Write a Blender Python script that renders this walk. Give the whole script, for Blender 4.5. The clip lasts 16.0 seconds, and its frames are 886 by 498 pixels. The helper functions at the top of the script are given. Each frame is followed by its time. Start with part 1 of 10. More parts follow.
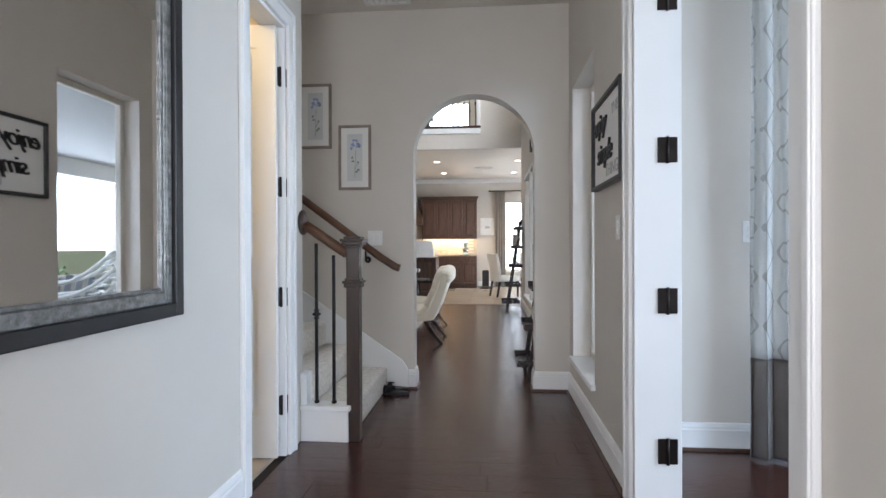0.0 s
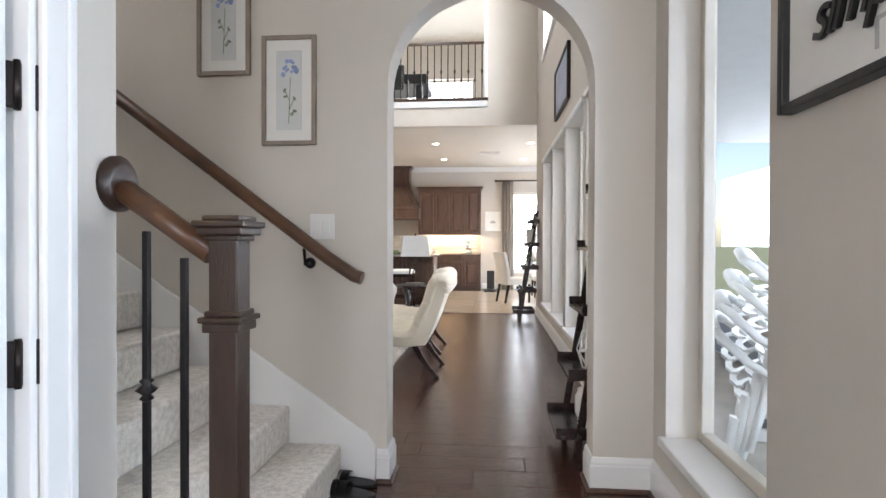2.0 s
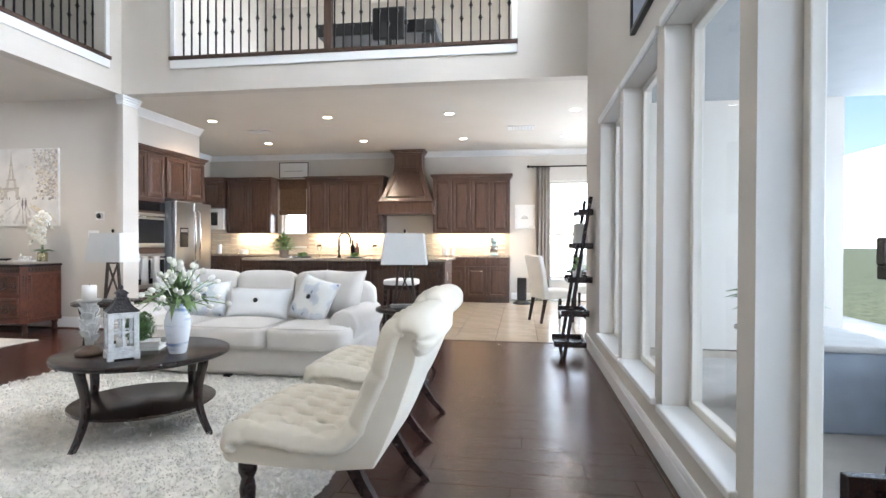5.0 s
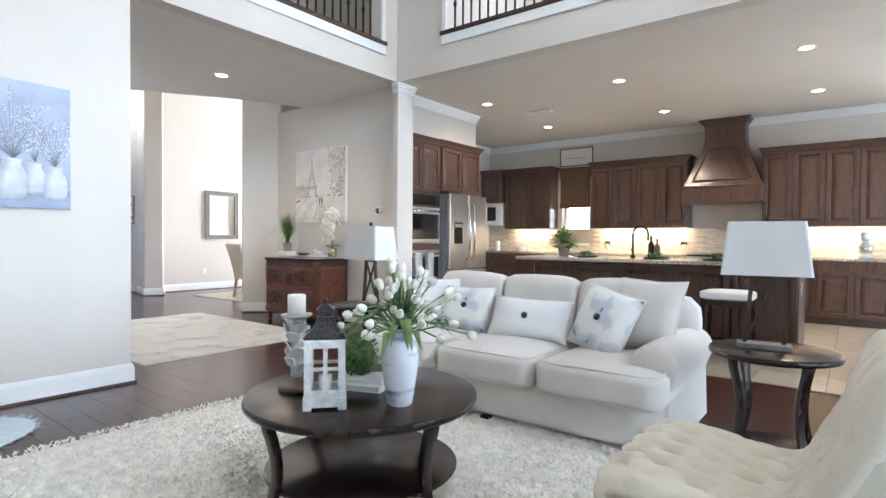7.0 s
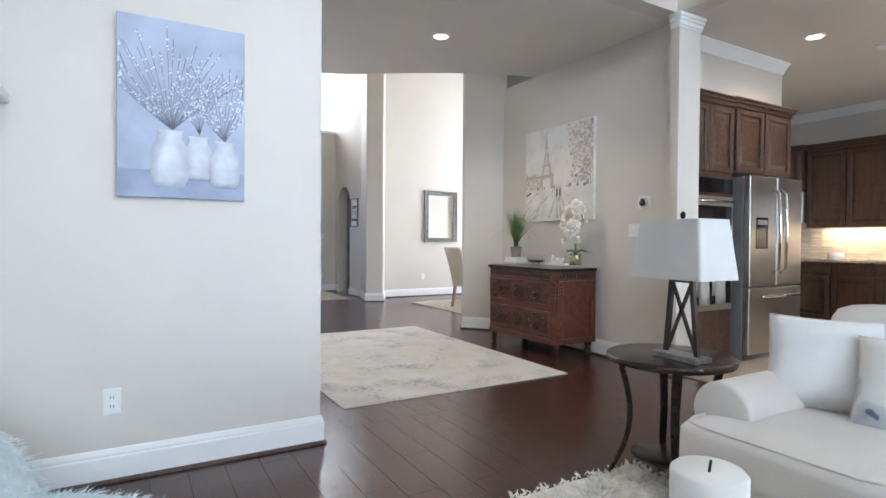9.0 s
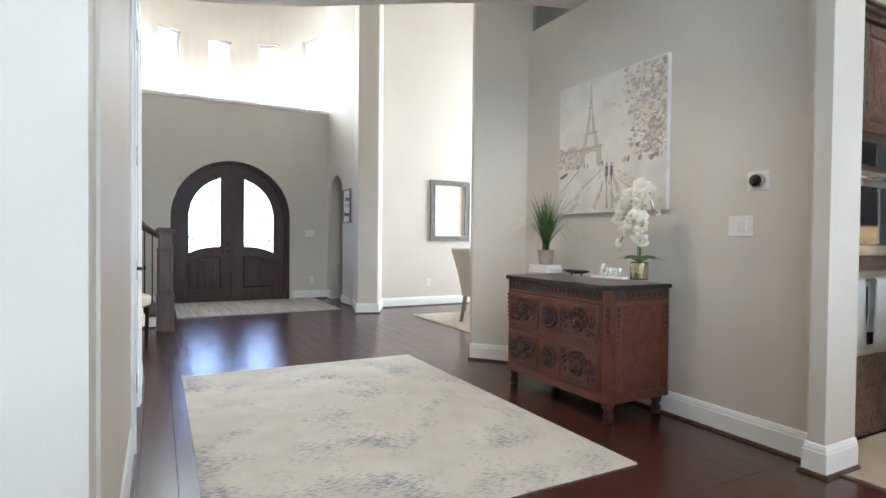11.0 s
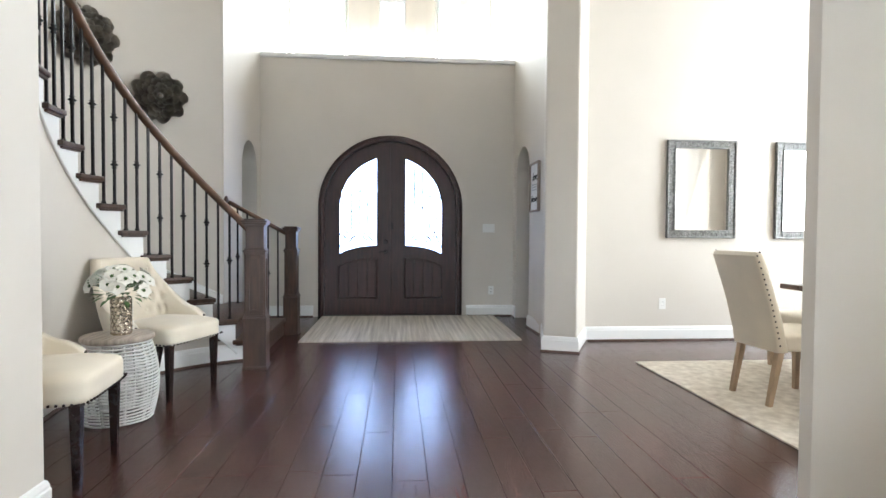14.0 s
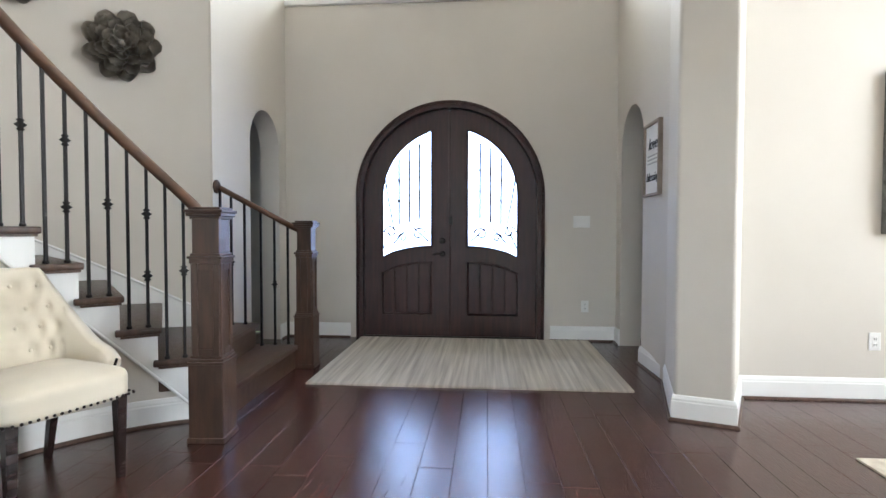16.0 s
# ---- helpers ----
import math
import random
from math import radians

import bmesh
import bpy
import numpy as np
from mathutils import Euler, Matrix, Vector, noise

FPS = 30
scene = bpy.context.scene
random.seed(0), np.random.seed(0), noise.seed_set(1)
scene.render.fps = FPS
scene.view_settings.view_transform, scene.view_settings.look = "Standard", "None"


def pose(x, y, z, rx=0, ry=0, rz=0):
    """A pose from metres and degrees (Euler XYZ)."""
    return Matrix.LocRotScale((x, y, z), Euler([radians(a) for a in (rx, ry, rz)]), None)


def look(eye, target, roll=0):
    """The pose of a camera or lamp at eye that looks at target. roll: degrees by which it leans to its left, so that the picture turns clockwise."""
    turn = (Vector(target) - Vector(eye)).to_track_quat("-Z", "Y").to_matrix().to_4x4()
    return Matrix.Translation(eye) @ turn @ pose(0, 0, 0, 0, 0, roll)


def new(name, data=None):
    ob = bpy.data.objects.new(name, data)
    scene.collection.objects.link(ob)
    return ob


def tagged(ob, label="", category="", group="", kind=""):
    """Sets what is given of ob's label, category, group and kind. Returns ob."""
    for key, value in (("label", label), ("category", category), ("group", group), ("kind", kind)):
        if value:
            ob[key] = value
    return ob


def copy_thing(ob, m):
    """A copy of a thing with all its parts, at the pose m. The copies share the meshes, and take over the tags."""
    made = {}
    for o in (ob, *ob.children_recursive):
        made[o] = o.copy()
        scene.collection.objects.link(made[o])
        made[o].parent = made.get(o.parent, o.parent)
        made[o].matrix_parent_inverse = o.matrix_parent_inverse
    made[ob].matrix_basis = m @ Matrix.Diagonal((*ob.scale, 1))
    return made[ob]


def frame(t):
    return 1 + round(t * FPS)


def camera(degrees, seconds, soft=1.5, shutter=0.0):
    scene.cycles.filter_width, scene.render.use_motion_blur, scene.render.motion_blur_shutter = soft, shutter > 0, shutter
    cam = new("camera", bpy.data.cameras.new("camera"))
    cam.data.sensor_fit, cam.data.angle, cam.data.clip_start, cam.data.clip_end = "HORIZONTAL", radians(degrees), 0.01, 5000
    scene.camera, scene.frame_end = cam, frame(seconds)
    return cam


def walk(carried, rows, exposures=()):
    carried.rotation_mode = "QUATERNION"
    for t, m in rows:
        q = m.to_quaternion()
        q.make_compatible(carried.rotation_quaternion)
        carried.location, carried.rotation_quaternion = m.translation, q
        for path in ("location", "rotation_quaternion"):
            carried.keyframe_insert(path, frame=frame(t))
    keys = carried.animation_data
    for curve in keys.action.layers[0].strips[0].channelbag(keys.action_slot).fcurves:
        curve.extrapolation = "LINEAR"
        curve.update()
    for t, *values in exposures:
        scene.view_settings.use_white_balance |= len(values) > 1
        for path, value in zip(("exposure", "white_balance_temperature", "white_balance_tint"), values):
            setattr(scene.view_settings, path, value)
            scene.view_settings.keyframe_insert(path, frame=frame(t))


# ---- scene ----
cam = camera(79.2, 16.0)
PATH = [
    (0, (-0.083, -0.08, 1.144), (-0.253, 1.913, 1.135), -0.2),
    (0.5, (-0.14, 0.355, 1.156), (-0.345, 2.345, 1.146), -0.2),
    (1, (-0.157, 0.805, 1.142), (-0.367, 2.794, 1.128), 0.0),
    (1.5, (-0.189, 1.247, 1.15), (-0.399, 3.236, 1.133), 0.1),
    (2, (-0.2, 1.685, 1.134), (-0.373, 3.677, 1.115), 0.2),
    (2.5, (-0.17, 2.143, 1.145), (-0.327, 4.136, 1.125), 0.3),
    (3, (-0.162, 2.601, 1.145), (-0.319, 4.595, 1.126), 0.1),
    (3.2, (-0.157, 2.78, 1.143), (-0.307, 4.774, 1.126), 0.2),
    (5.3, (-0.186, 4.413, 1.152), (-0.559, 6.378, 1.13), 0.2),
    (5.5, (-0.212, 4.599, 1.154), (-0.7, 6.538, 1.127), 0.1),
    (6, (-0.286, 4.95, 1.15), (-0.977, 6.826, 1.114), 0.3),
    (6.5, (-0.488, 5.242, 1.135), (-1.49, 6.973, 1.097), 0.3),
    (7, (-0.803, 5.542, 1.135), (-2.028, 7.123, 1.1), 0.4),
    (7.5, (-1.157, 5.816, 1.132), (-2.613, 7.187, 1.1), 0.2),
    (8, (-1.549, 6.025, 1.129), (-3.175, 7.189, 1.096), 0.3),
    (8.5, (-1.947, 6.231, 1.128), (-3.643, 7.291, 1.101), 0.3),
    (9, (-2.358, 6.45, 1.131), (-4.09, 7.449, 1.102), 0.4),
    (9.2, (-2.531, 6.545, 1.125), (-4.273, 7.526, 1.099), 0.4),
    (11.3, (-4.08, 7.652, 1.153), (-5.857, 8.568, 1.109), 0.7),
    (11.5, (-4.253, 7.761, 1.149), (-6.062, 8.614, 1.102), 0.5),
    (12, (-4.666, 8.052, 1.141), (-6.549, 8.724, 1.092), 0.6),
    (12.5, (-5.114, 8.308, 1.129), (-7.036, 8.858, 1.08), 0.5),
    (13, (-5.588, 8.519, 1.122), (-7.55, 8.901, 1.071), 0.4),
    (13.5, (-6.075, 8.662, 1.12), (-8.054, 8.949, 1.071), 0.4),
    (14, (-6.55, 8.746, 1.133), (-8.542, 8.914, 1.08), 0.4),
    (14.5, (-6.995, 8.824, 1.138), (-8.993, 8.877, 1.081), 0.3),
    (15, (-7.447, 8.913, 1.136), (-9.446, 8.874, 1.077), 0.3),
    (15.5, (-7.899, 8.975, 1.125), (-9.893, 8.845, 1.063), 0.1),
    (16, (-8.38, 9.049, 1.127), (-10.372, 8.884, 1.062), 0.1),
]
EXPOSURE = [(0, 0.18, 6400, 13), (1.5, 0.53, 6780, 14), (2.5, 0.76, 6480, 14), (3.2, 0.76, 6320, 13), (5.5, 0.76, 6050, 11), (7.5, 0.50, 5950, 10), (9, 0.30, 5950, 10), (12, 0.45, 6150, 6), (16, 0.56, 6220, 6)]
walk(cam, [(t, look(eye, target, roll)) for t, eye, target, roll in PATH], EXPOSURE)

# ---- world, sun, window light ----
world = bpy.data.worlds.new("sky")
scene.world = world
world.use_nodes = True
_nt = world.node_tree
_sky = _nt.nodes.new("ShaderNodeTexSky")
_sky.sky_type, _sky.sun_disc = "NISHITA", False
_sky.sun_elevation, _sky.sun_rotation = radians(48), radians(-70)
_nt.links.new(_sky.outputs[0], _nt.nodes["Background"].inputs[0])
_nt.nodes["Background"].inputs[1].default_value = 0.15

sun = new("sun", bpy.data.lights.new("sun", "SUN"))
sun.data.energy, sun.data.angle, sun.data.color = 3.0, radians(0.5), (1.0, 0.95, 0.88)
sun.rotation_euler = Vector((-0.62, 0.22, 0.75)).to_track_quat("Z", "Y").to_euler()


def daylight_lamp(place, toward, width, height, watts, color=(0.86, 0.93, 1.0)):
    """The sky's light from an area lamp in an opening; some openings are unseen additions."""
    lamp = new("daylight_lamp", bpy.data.lights.new("daylight_lamp", "AREA"))
    lamp.data.shape, lamp.data.size, lamp.data.size_y = "RECTANGLE", width, height
    lamp.data.energy, lamp.data.color = watts, color
    lamp.matrix_world = look(place, Vector(place) + Vector(toward))
    return lamp


# daylight in the openings, some of them unseen and added to brighten the rooms
daylight_lamp((0.98, 8.7, 4.58), (-1, 0, -0.25), 1.35, 1.6, 85)
daylight_lamp((0.98, 5.45, 4.58), (-1, 0, -0.25), 0.95, 1.6, 55)
# no window here: a lamp along the patio's open edge stands in for sky
daylight_lamp((5.75, 7.0, 1.95), (-1, 0, 0), 18, 1.7, 900, (0.74, 0.86, 1.0))
# hall back opening is unseen; its lamp is added to brighten the hall
daylight_lamp((-0.35, -1.78, 1.5), (0, 1, 0), 1.1, 1.9, 54, (0.90, 0.94, 1.0))
daylight_lamp((2.3, 3.45, 1.5), (0, -1, 0), 1.4, 2.0, 10)
# unseen study side opening, added to throw light on the hall's left wall
daylight_lamp((4.38, 0.9, 1.45), (-1, 0, 0), 2.3, 1.8, 115, (0.52, 0.73, 1.0))
# nook side lamp, added out of view to brighten kitchen and nook
daylight_lamp((3.4, 12.8, 1.45), (-1, 0, 0), 2.7, 1.9, 32)
daylight_lamp((0.95, 15.6, 1.45), (0, -1, 0), 1.3, 2.0, 35)
daylight_lamp((-5.05, 15.6, 1.8), (0, -1, 0), 0.7, 1.5, 25)
daylight_lamp((-10.4, 15.1, 2.6), (0, -1, 0), 2.3, 4.0, 164, (0.97, 0.98, 1.0))
daylight_lamp((-14.9, 8.65, 1.5), (1, 0, 0), 1.9, 2.2, 85, (0.40, 0.56, 1.0))
# lamp high in the stairwell, unseen, added to brighten the carpeted stairs
daylight_lamp((-3.46, 3.62, 4.45), (1, 0, -0.5), 0.8, 1.4, 28, (0.86, 0.92, 1.0))
daylight_lamp((-3.75, 15.3, 4.5), (0, -1, 0), 1.7, 1.5, 60)
daylight_lamp((-1.45, 15.3, 4.5), (0, -1, 0), 1.7, 1.5, 60)
daylight_lamp((0.8, 15.3, 4.5), (0, -1, 0), 1.6, 1.5, 60)


# ---- materials ----
def material(name, color, rough=0.5, metal=0.0, vary=0.08, scale=6.0, bump=0.05, grain=80.0, stretch=(1, 1, 1), second=None, coat=0.0, sheen=0.0, random_tint=0.0):
    """A surface with variation at two scales: broad mottling of the colour and a fine relief."""
    m = bpy.data.materials.new(name)
    m.use_nodes = True
    nt = m.node_tree
    b = nt.nodes["Principled BSDF"]
    b.inputs["Roughness"].default_value, b.inputs["Metallic"].default_value = rough, metal
    b.inputs["Coat Weight"].default_value = coat
    b.inputs["Coat Roughness"].default_value = 0.15
    b.inputs["Sheen Weight"].default_value = sheen
    co = nt.nodes.new("ShaderNodeTexCoord")
    mp = nt.nodes.new("ShaderNodeMapping")
    mp.inputs["Scale"].default_value = stretch
    nt.links.new(co.outputs["Object"], mp.inputs[0])
    n1, n2 = nt.nodes.new("ShaderNodeTexNoise"), nt.nodes.new("ShaderNodeTexNoise")
    n1.inputs["Scale"].default_value, n2.inputs["Scale"].default_value = scale, grain
    n1.inputs["Detail"].default_value, n2.inputs["Detail"].default_value = 4, 3
    for n in (n1, n2):
        nt.links.new(mp.outputs[0], n.inputs[0])
    mix = nt.nodes.new("ShaderNodeMix")
    mix.data_type = "RGBA"
    lo = second or tuple(c * (1 - vary) for c in color)
    hi = tuple(min(1, c * (1 + vary)) for c in color)
    mix.inputs[6].default_value, mix.inputs[7].default_value = (*lo, 1), (*hi, 1)
    ramp = nt.nodes.new("ShaderNodeMapRange")
    ramp.inputs[1].default_value, ramp.inputs[2].default_value = 0.32, 0.68
    nt.links.new(n1.outputs[0], ramp.inputs[0])
    nt.links.new(ramp.outputs[0], mix.inputs[0])
    out = mix.outputs[2]
    if random_tint:
        info = nt.nodes.new("ShaderNodeObjectInfo")
        hsv = nt.nodes.new("ShaderNodeHueSaturation")
        r2 = nt.nodes.new("ShaderNodeMapRange")
        r2.inputs[3].default_value, r2.inputs[4].default_value = 1 - random_tint, 1 + random_tint
        nt.links.new(info.outputs["Random"], r2.inputs[0])
        nt.links.new(r2.outputs[0], hsv.inputs["Value"])
        nt.links.new(out, hsv.inputs["Color"])
        out = hsv.outputs[0]
    nt.links.new(out, b.inputs["Base Color"])
    rr = nt.nodes.new("ShaderNodeMapRange")
    rr.inputs[3].default_value, rr.inputs[4].default_value = max(0.02, rough * 0.85), min(1, rough * 1.15)
    nt.links.new(n2.outputs[0], rr.inputs[0])
    nt.links.new(rr.outputs[0], b.inputs["Roughness"])
    if bump:
        bp = nt.nodes.new("ShaderNodeBump")
        bp.inputs["Strength"].default_value, bp.inputs["Distance"].default_value = bump, 0.01
        nt.links.new(n2.outputs[0], bp.inputs["Height"])
        nt.links.new(bp.outputs[0], b.inputs["Normal"])
    return m


def glowing(name, color, strength):
    m = bpy.data.materials.new(name)
    m.use_nodes = True
    b = m.node_tree.nodes["Principled BSDF"]
    b.inputs["Base Color"].default_value = (*color, 1)
    b.inputs["Emission Color"].default_value = (*color, 1)
    b.inputs["Emission Strength"].default_value = strength
    return m


def glass(name, color=(1, 1, 1), rough=0.0):
    m = bpy.data.materials.new(name)
    m.use_nodes = True
    b = m.node_tree.nodes["Principled BSDF"]
    b.inputs["Base Color"].default_value = (*color, 1)
    b.inputs["Transmission Weight"].default_value, b.inputs["Roughness"].default_value = 1.0, rough
    b.inputs["IOR"].default_value = 1.08
    return m


PAINT = material("greige_wall_paint", (0.62, 0.577, 0.520), 0.62, vary=0.03, scale=1.2, bump=0.06, grain=220)
CEIL = material("ceiling_paint", (0.70, 0.66, 0.60), 0.8, vary=0.02, scale=1.5, bump=0.1, grain=160)
TRIM = material("white_trim_paint", (0.80, 0.80, 0.79), 0.32, vary=0.015, scale=3, bump=0.02, grain=60)
WOOD = material("espresso_hand_scraped_wood", (0.062, 0.023, 0.017), 0.20, vary=0.3, scale=3.0, bump=0.16, grain=14, stretch=(1.2, 9, 9), coat=0.1, random_tint=0.22)
GROUT = material("plank_gap_dark", (0.015, 0.008, 0.006), 0.7)
DARKWOOD = material("dark_stained_oak", (0.062, 0.032, 0.021), 0.35, vary=0.35, scale=5, bump=0.15, grain=45, stretch=(6, 6, 0.8))
RAILWOOD = material("walnut_handrail", (0.10, 0.048, 0.026), 0.35, vary=0.35, scale=6, bump=0.12, grain=40)
NEWEL = material("grey_brown_newel", (0.036, 0.020, 0.014), 0.34, vary=0.25, scale=5, bump=0.12, grain=40, stretch=(5, 5, 0.8))
CABINET = material("brown_cabinet_wood", (0.088, 0.048, 0.034), 0.28, vary=0.25, scale=4, bump=0.08, grain=40, stretch=(5, 5, 0.7))
DOORWOOD = material("dark_mahogany_door", (0.040, 0.014, 0.013), 0.36, vary=0.4, scale=5, bump=0.2, grain=50, stretch=(6, 6, 0.6))
ESPRESSO = material("espresso_furniture_wood", (0.022, 0.012, 0.011), 0.26, vary=0.25, scale=5, bump=0.015, grain=60, stretch=(1, 6, 6))
CARVED = material("carved_cherry_wood", (0.105, 0.031, 0.016), 0.35, vary=0.35, scale=5, bump=0.15, grain=35, stretch=(1, 4, 4))
CARVED_DARK = material("dark_carving_wood", (0.045, 0.02, 0.013), 0.45, vary=0.4, scale=20, bump=0.3, grain=50)
MARBLE = material("black_marble", (0.03, 0.028, 0.03), 0.12, vary=0.5, scale=5, bump=0.0)
IRON = material("black_iron", (0.018, 0.016, 0.016), 0.4, metal=0.6, vary=0.2, bump=0.05)
BRONZE = material("oil_rubbed_bronze", (0.03, 0.024, 0.022), 0.35, metal=0.8, vary=0.2)
LINEN = material("warm_grey_linen", (0.65, 0.605, 0.555), 0.9, vary=0.05, scale=4, bump=0.35, grain=320, sheen=0.2)
CREAM = material("cream_upholstery", (0.74, 0.665, 0.54), 0.85, vary=0.05, scale=4, bump=0.3, grain=300, sheen=0.2)
WHITECLOTH = material("white_upholstery", (0.74, 0.74, 0.73), 0.85, vary=0.04, scale=4, bump=0.3, grain=300, sheen=0.2)
CARPET = material("beige_stair_carpet", (0.72, 0.68, 0.62), 0.95, vary=0.15, scale=40, bump=0.8, grain=160)
SHAG = material("cream_shag", (0.80, 0.76, 0.68), 0.95, vary=0.12, scale=20, bump=0.6, grain=120)
TILE = material("beige_porcelain_tile", (0.50, 0.43, 0.35), 0.16, vary=0.10, scale=3, bump=0.02, grain=20, random_tint=0.06)
TILEGROUT = material("tile_grout", (0.43, 0.37, 0.30), 0.85)
STEEL = material("brushed_stainless", (0.56, 0.55, 0.53), 0.3, metal=1.0, vary=0.05, scale=4, bump=0.05, grain=60, stretch=(20, 20, 0.6))
CHROME = material("polished_chrome", (0.75, 0.75, 0.75), 0.12, metal=1.0, vary=0.03)
BLACKGLASS = material("black_oven_glass", (0.012, 0.012, 0.014), 0.06, vary=0.1, bump=0)
BLACK = material("matte_black", (0.015, 0.015, 0.016), 0.45, vary=0.1)
GRANITE = material("speckled_granite", (0.36, 0.31, 0.26), 0.14, vary=0.6, scale=60, bump=0)
SPLASH = material("stone_mosaic", (0.60, 0.54, 0.45), 0.35, vary=0.18, scale=9, bump=0.1, grain=60, stretch=(1, 1, 5), random_tint=0.14)
SHADE = material("lamp_shade_linen", (0.60, 0.59, 0.57), 0.9, vary=0.03, bump=0.25, grain=260)
PLASTIC = material("white_plastic", (0.78, 0.78, 0.76), 0.35, vary=0.02)
PORCELAIN = material("white_porcelain", (0.80, 0.80, 0.80), 0.12, vary=0.03, bump=0)
LEAF = material("green_leaf", (0.07, 0.14, 0.035), 0.5, vary=0.4, scale=25, bump=0.1)
LEAF2 = material("fresh_green_leaf", (0.16, 0.25, 0.09), 0.5, vary=0.35, scale=25, bump=0.1)
PETAL = material("white_petal", (0.82, 0.80, 0.72), 0.6, vary=0.05, bump=0.05, sheen=0.2)
WAX = material("white_wax", (0.80, 0.78, 0.73), 0.5, vary=0.02)
MIRROR = material("mirror_silver", (0.88, 0.89, 0.89), 0.015, metal=1.0, vary=0.0, bump=0)
PANE = glass("window_glass")
CLEAR = glass("clear_glass", (0.95, 0.97, 0.97))
LAMPON = glowing("lit_downlight", (1.0, 0.83, 0.62), 18)
GREYFAB = material("grey_curtain", (0.30, 0.27, 0.25), 0.7, vary=0.1, bump=0.2, grain=200)
VINYL = material("almond_vinyl_frame", (0.66, 0.61, 0.53), 0.4, vary=0.03, scale=3, bump=0.02)
CONCRETE = material("patio_concrete", (0.45, 0.42, 0.38), 0.85, vary=0.12, scale=3, bump=0.2, grain=50)
GRASS = material("lawn", (0.17, 0.19, 0.10), 0.9, vary=0.4, scale=8, bump=0.6, grain=60)
BRICKS = material("patio_masonry", (0.50, 0.46, 0.42), 0.85, vary=0.2, scale=8, bump=0.3)


# ---- mesh helpers ----
def mesh_object(name, bm, mats, smooth=False, parent=None, at=None, smooth_angle=None):
    me = bpy.data.meshes.new(name)
    bm.normal_update()
    bm.to_mesh(me)
    bm.free()
    for m in mats if isinstance(mats, (list, tuple)) else [mats]:
        me.materials.append(m)
    if smooth:
        for p in me.polygons:
            p.use_smooth = True
    if smooth_angle:
        me.set_sharp_from_angle(angle=radians(smooth_angle))
    ob = new(name, me)
    if at is not None:
        ob.matrix_basis = at
    if parent is not None:
        ob.parent = parent
    return ob


def empty(name, m, label, category, group=""):
    ob = new(name)
    ob.empty_display_size = 0.1
    ob.matrix_basis = m
    return tagged(ob, label, category, group)


def add_box(bm, x0, x1, y0, y1, z0, z1, bevel=0.0, segs=2, slot=0, m=None):
    r = bmesh.ops.create_cube(bm, size=1.0)
    vs = r["verts"]
    c = Vector(((x0 + x1) / 2, (y0 + y1) / 2, (z0 + z1) / 2))
    for v in vs:
        v.co = Vector((v.co.x * abs(x1 - x0), v.co.y * abs(y1 - y0), v.co.z * abs(z1 - z0))) + c
    faces = {f for v in vs for f in v.link_faces}
    for f in faces:
        f.material_index = slot
    if bevel:
        es = list({e for v in vs for e in v.link_edges})
        rb = bmesh.ops.bevel(bm, geom=es, offset=bevel, segments=segs, profile=0.5, affect="EDGES")
        for f in rb["faces"]:
            f.material_index = slot
        vs = list({v for f in rb["faces"] for v in f.verts} | {v for v in vs if v.is_valid})
    if m is not None:
        bmesh.ops.transform(bm, matrix=m, verts=[v for v in vs if v.is_valid])
    return vs


def box(name, x0, x1, y0, y1, z0, z1, mat, bevel=0.004, segs=2, parent=None, at=None, smooth=False):
    bm = bmesh.new()
    add_box(bm, x0, x1, y0, y1, z0, z1, bevel, segs)
    return mesh_object(name, bm, mat, smooth, parent, at, 40 if smooth else None)


def add_prism(bm, pts, depth, m=None, slot=0, bevel=0.0):
    """A polygon in x and z, drawn out by depth along y."""
    a = [bm.verts.new((x, 0, z)) for x, z in pts]
    b = [bm.verts.new((x, depth, z)) for x, z in pts]
    fs = [bm.faces.new(a), bm.faces.new(b[::-1])]
    for i in range(len(pts)):
        j = (i + 1) % len(pts)
        fs.append(bm.faces.new((a[j], a[i], b[i], b[j])))
    for f in fs:
        f.material_index = slot
    vs = a + b
    if m is not None:
        bmesh.ops.transform(bm, matrix=m, verts=vs)
    bmesh.ops.recalc_face_normals(bm, faces=fs)
    if bevel:
        bmesh.ops.bevel(bm, geom=[e for e in {e for f in fs[:2] for e in f.edges}], offset=bevel, segments=2, profile=0.5, affect="EDGES")
    return vs


def add_lathe(bm, profile, segs=20, m=None, slot=0, cap=True):
    rings = []
    for r, z in profile:
        rings.append([bm.verts.new((r * math.cos(2 * math.pi * k / segs), r * math.sin(2 * math.pi * k / segs), z)) for k in range(segs)])
    for a, b in zip(rings, rings[1:]):
        for k in range(segs):
            f = bm.faces.new((a[k], a[(k + 1) % segs], b[(k + 1) % segs], b[k]))
            f.material_index, f.smooth = slot, True
    if cap:
        for ring, flip in ((rings[0], True), (rings[-1], False)):
            f = bm.faces.new(ring[::-1] if flip else ring)
            f.material_index = slot
    vs = [v for ring in rings for v in ring]
    if m is not None:
        bmesh.ops.transform(bm, matrix=m, verts=vs)
    return vs


def lathe(name, profile, mat, segs=20, parent=None, at=None, cap=True):
    bm = bmesh.new()
    add_lathe(bm, profile, segs, cap=cap)
    return mesh_object(name, bm, mat, False, parent, at)


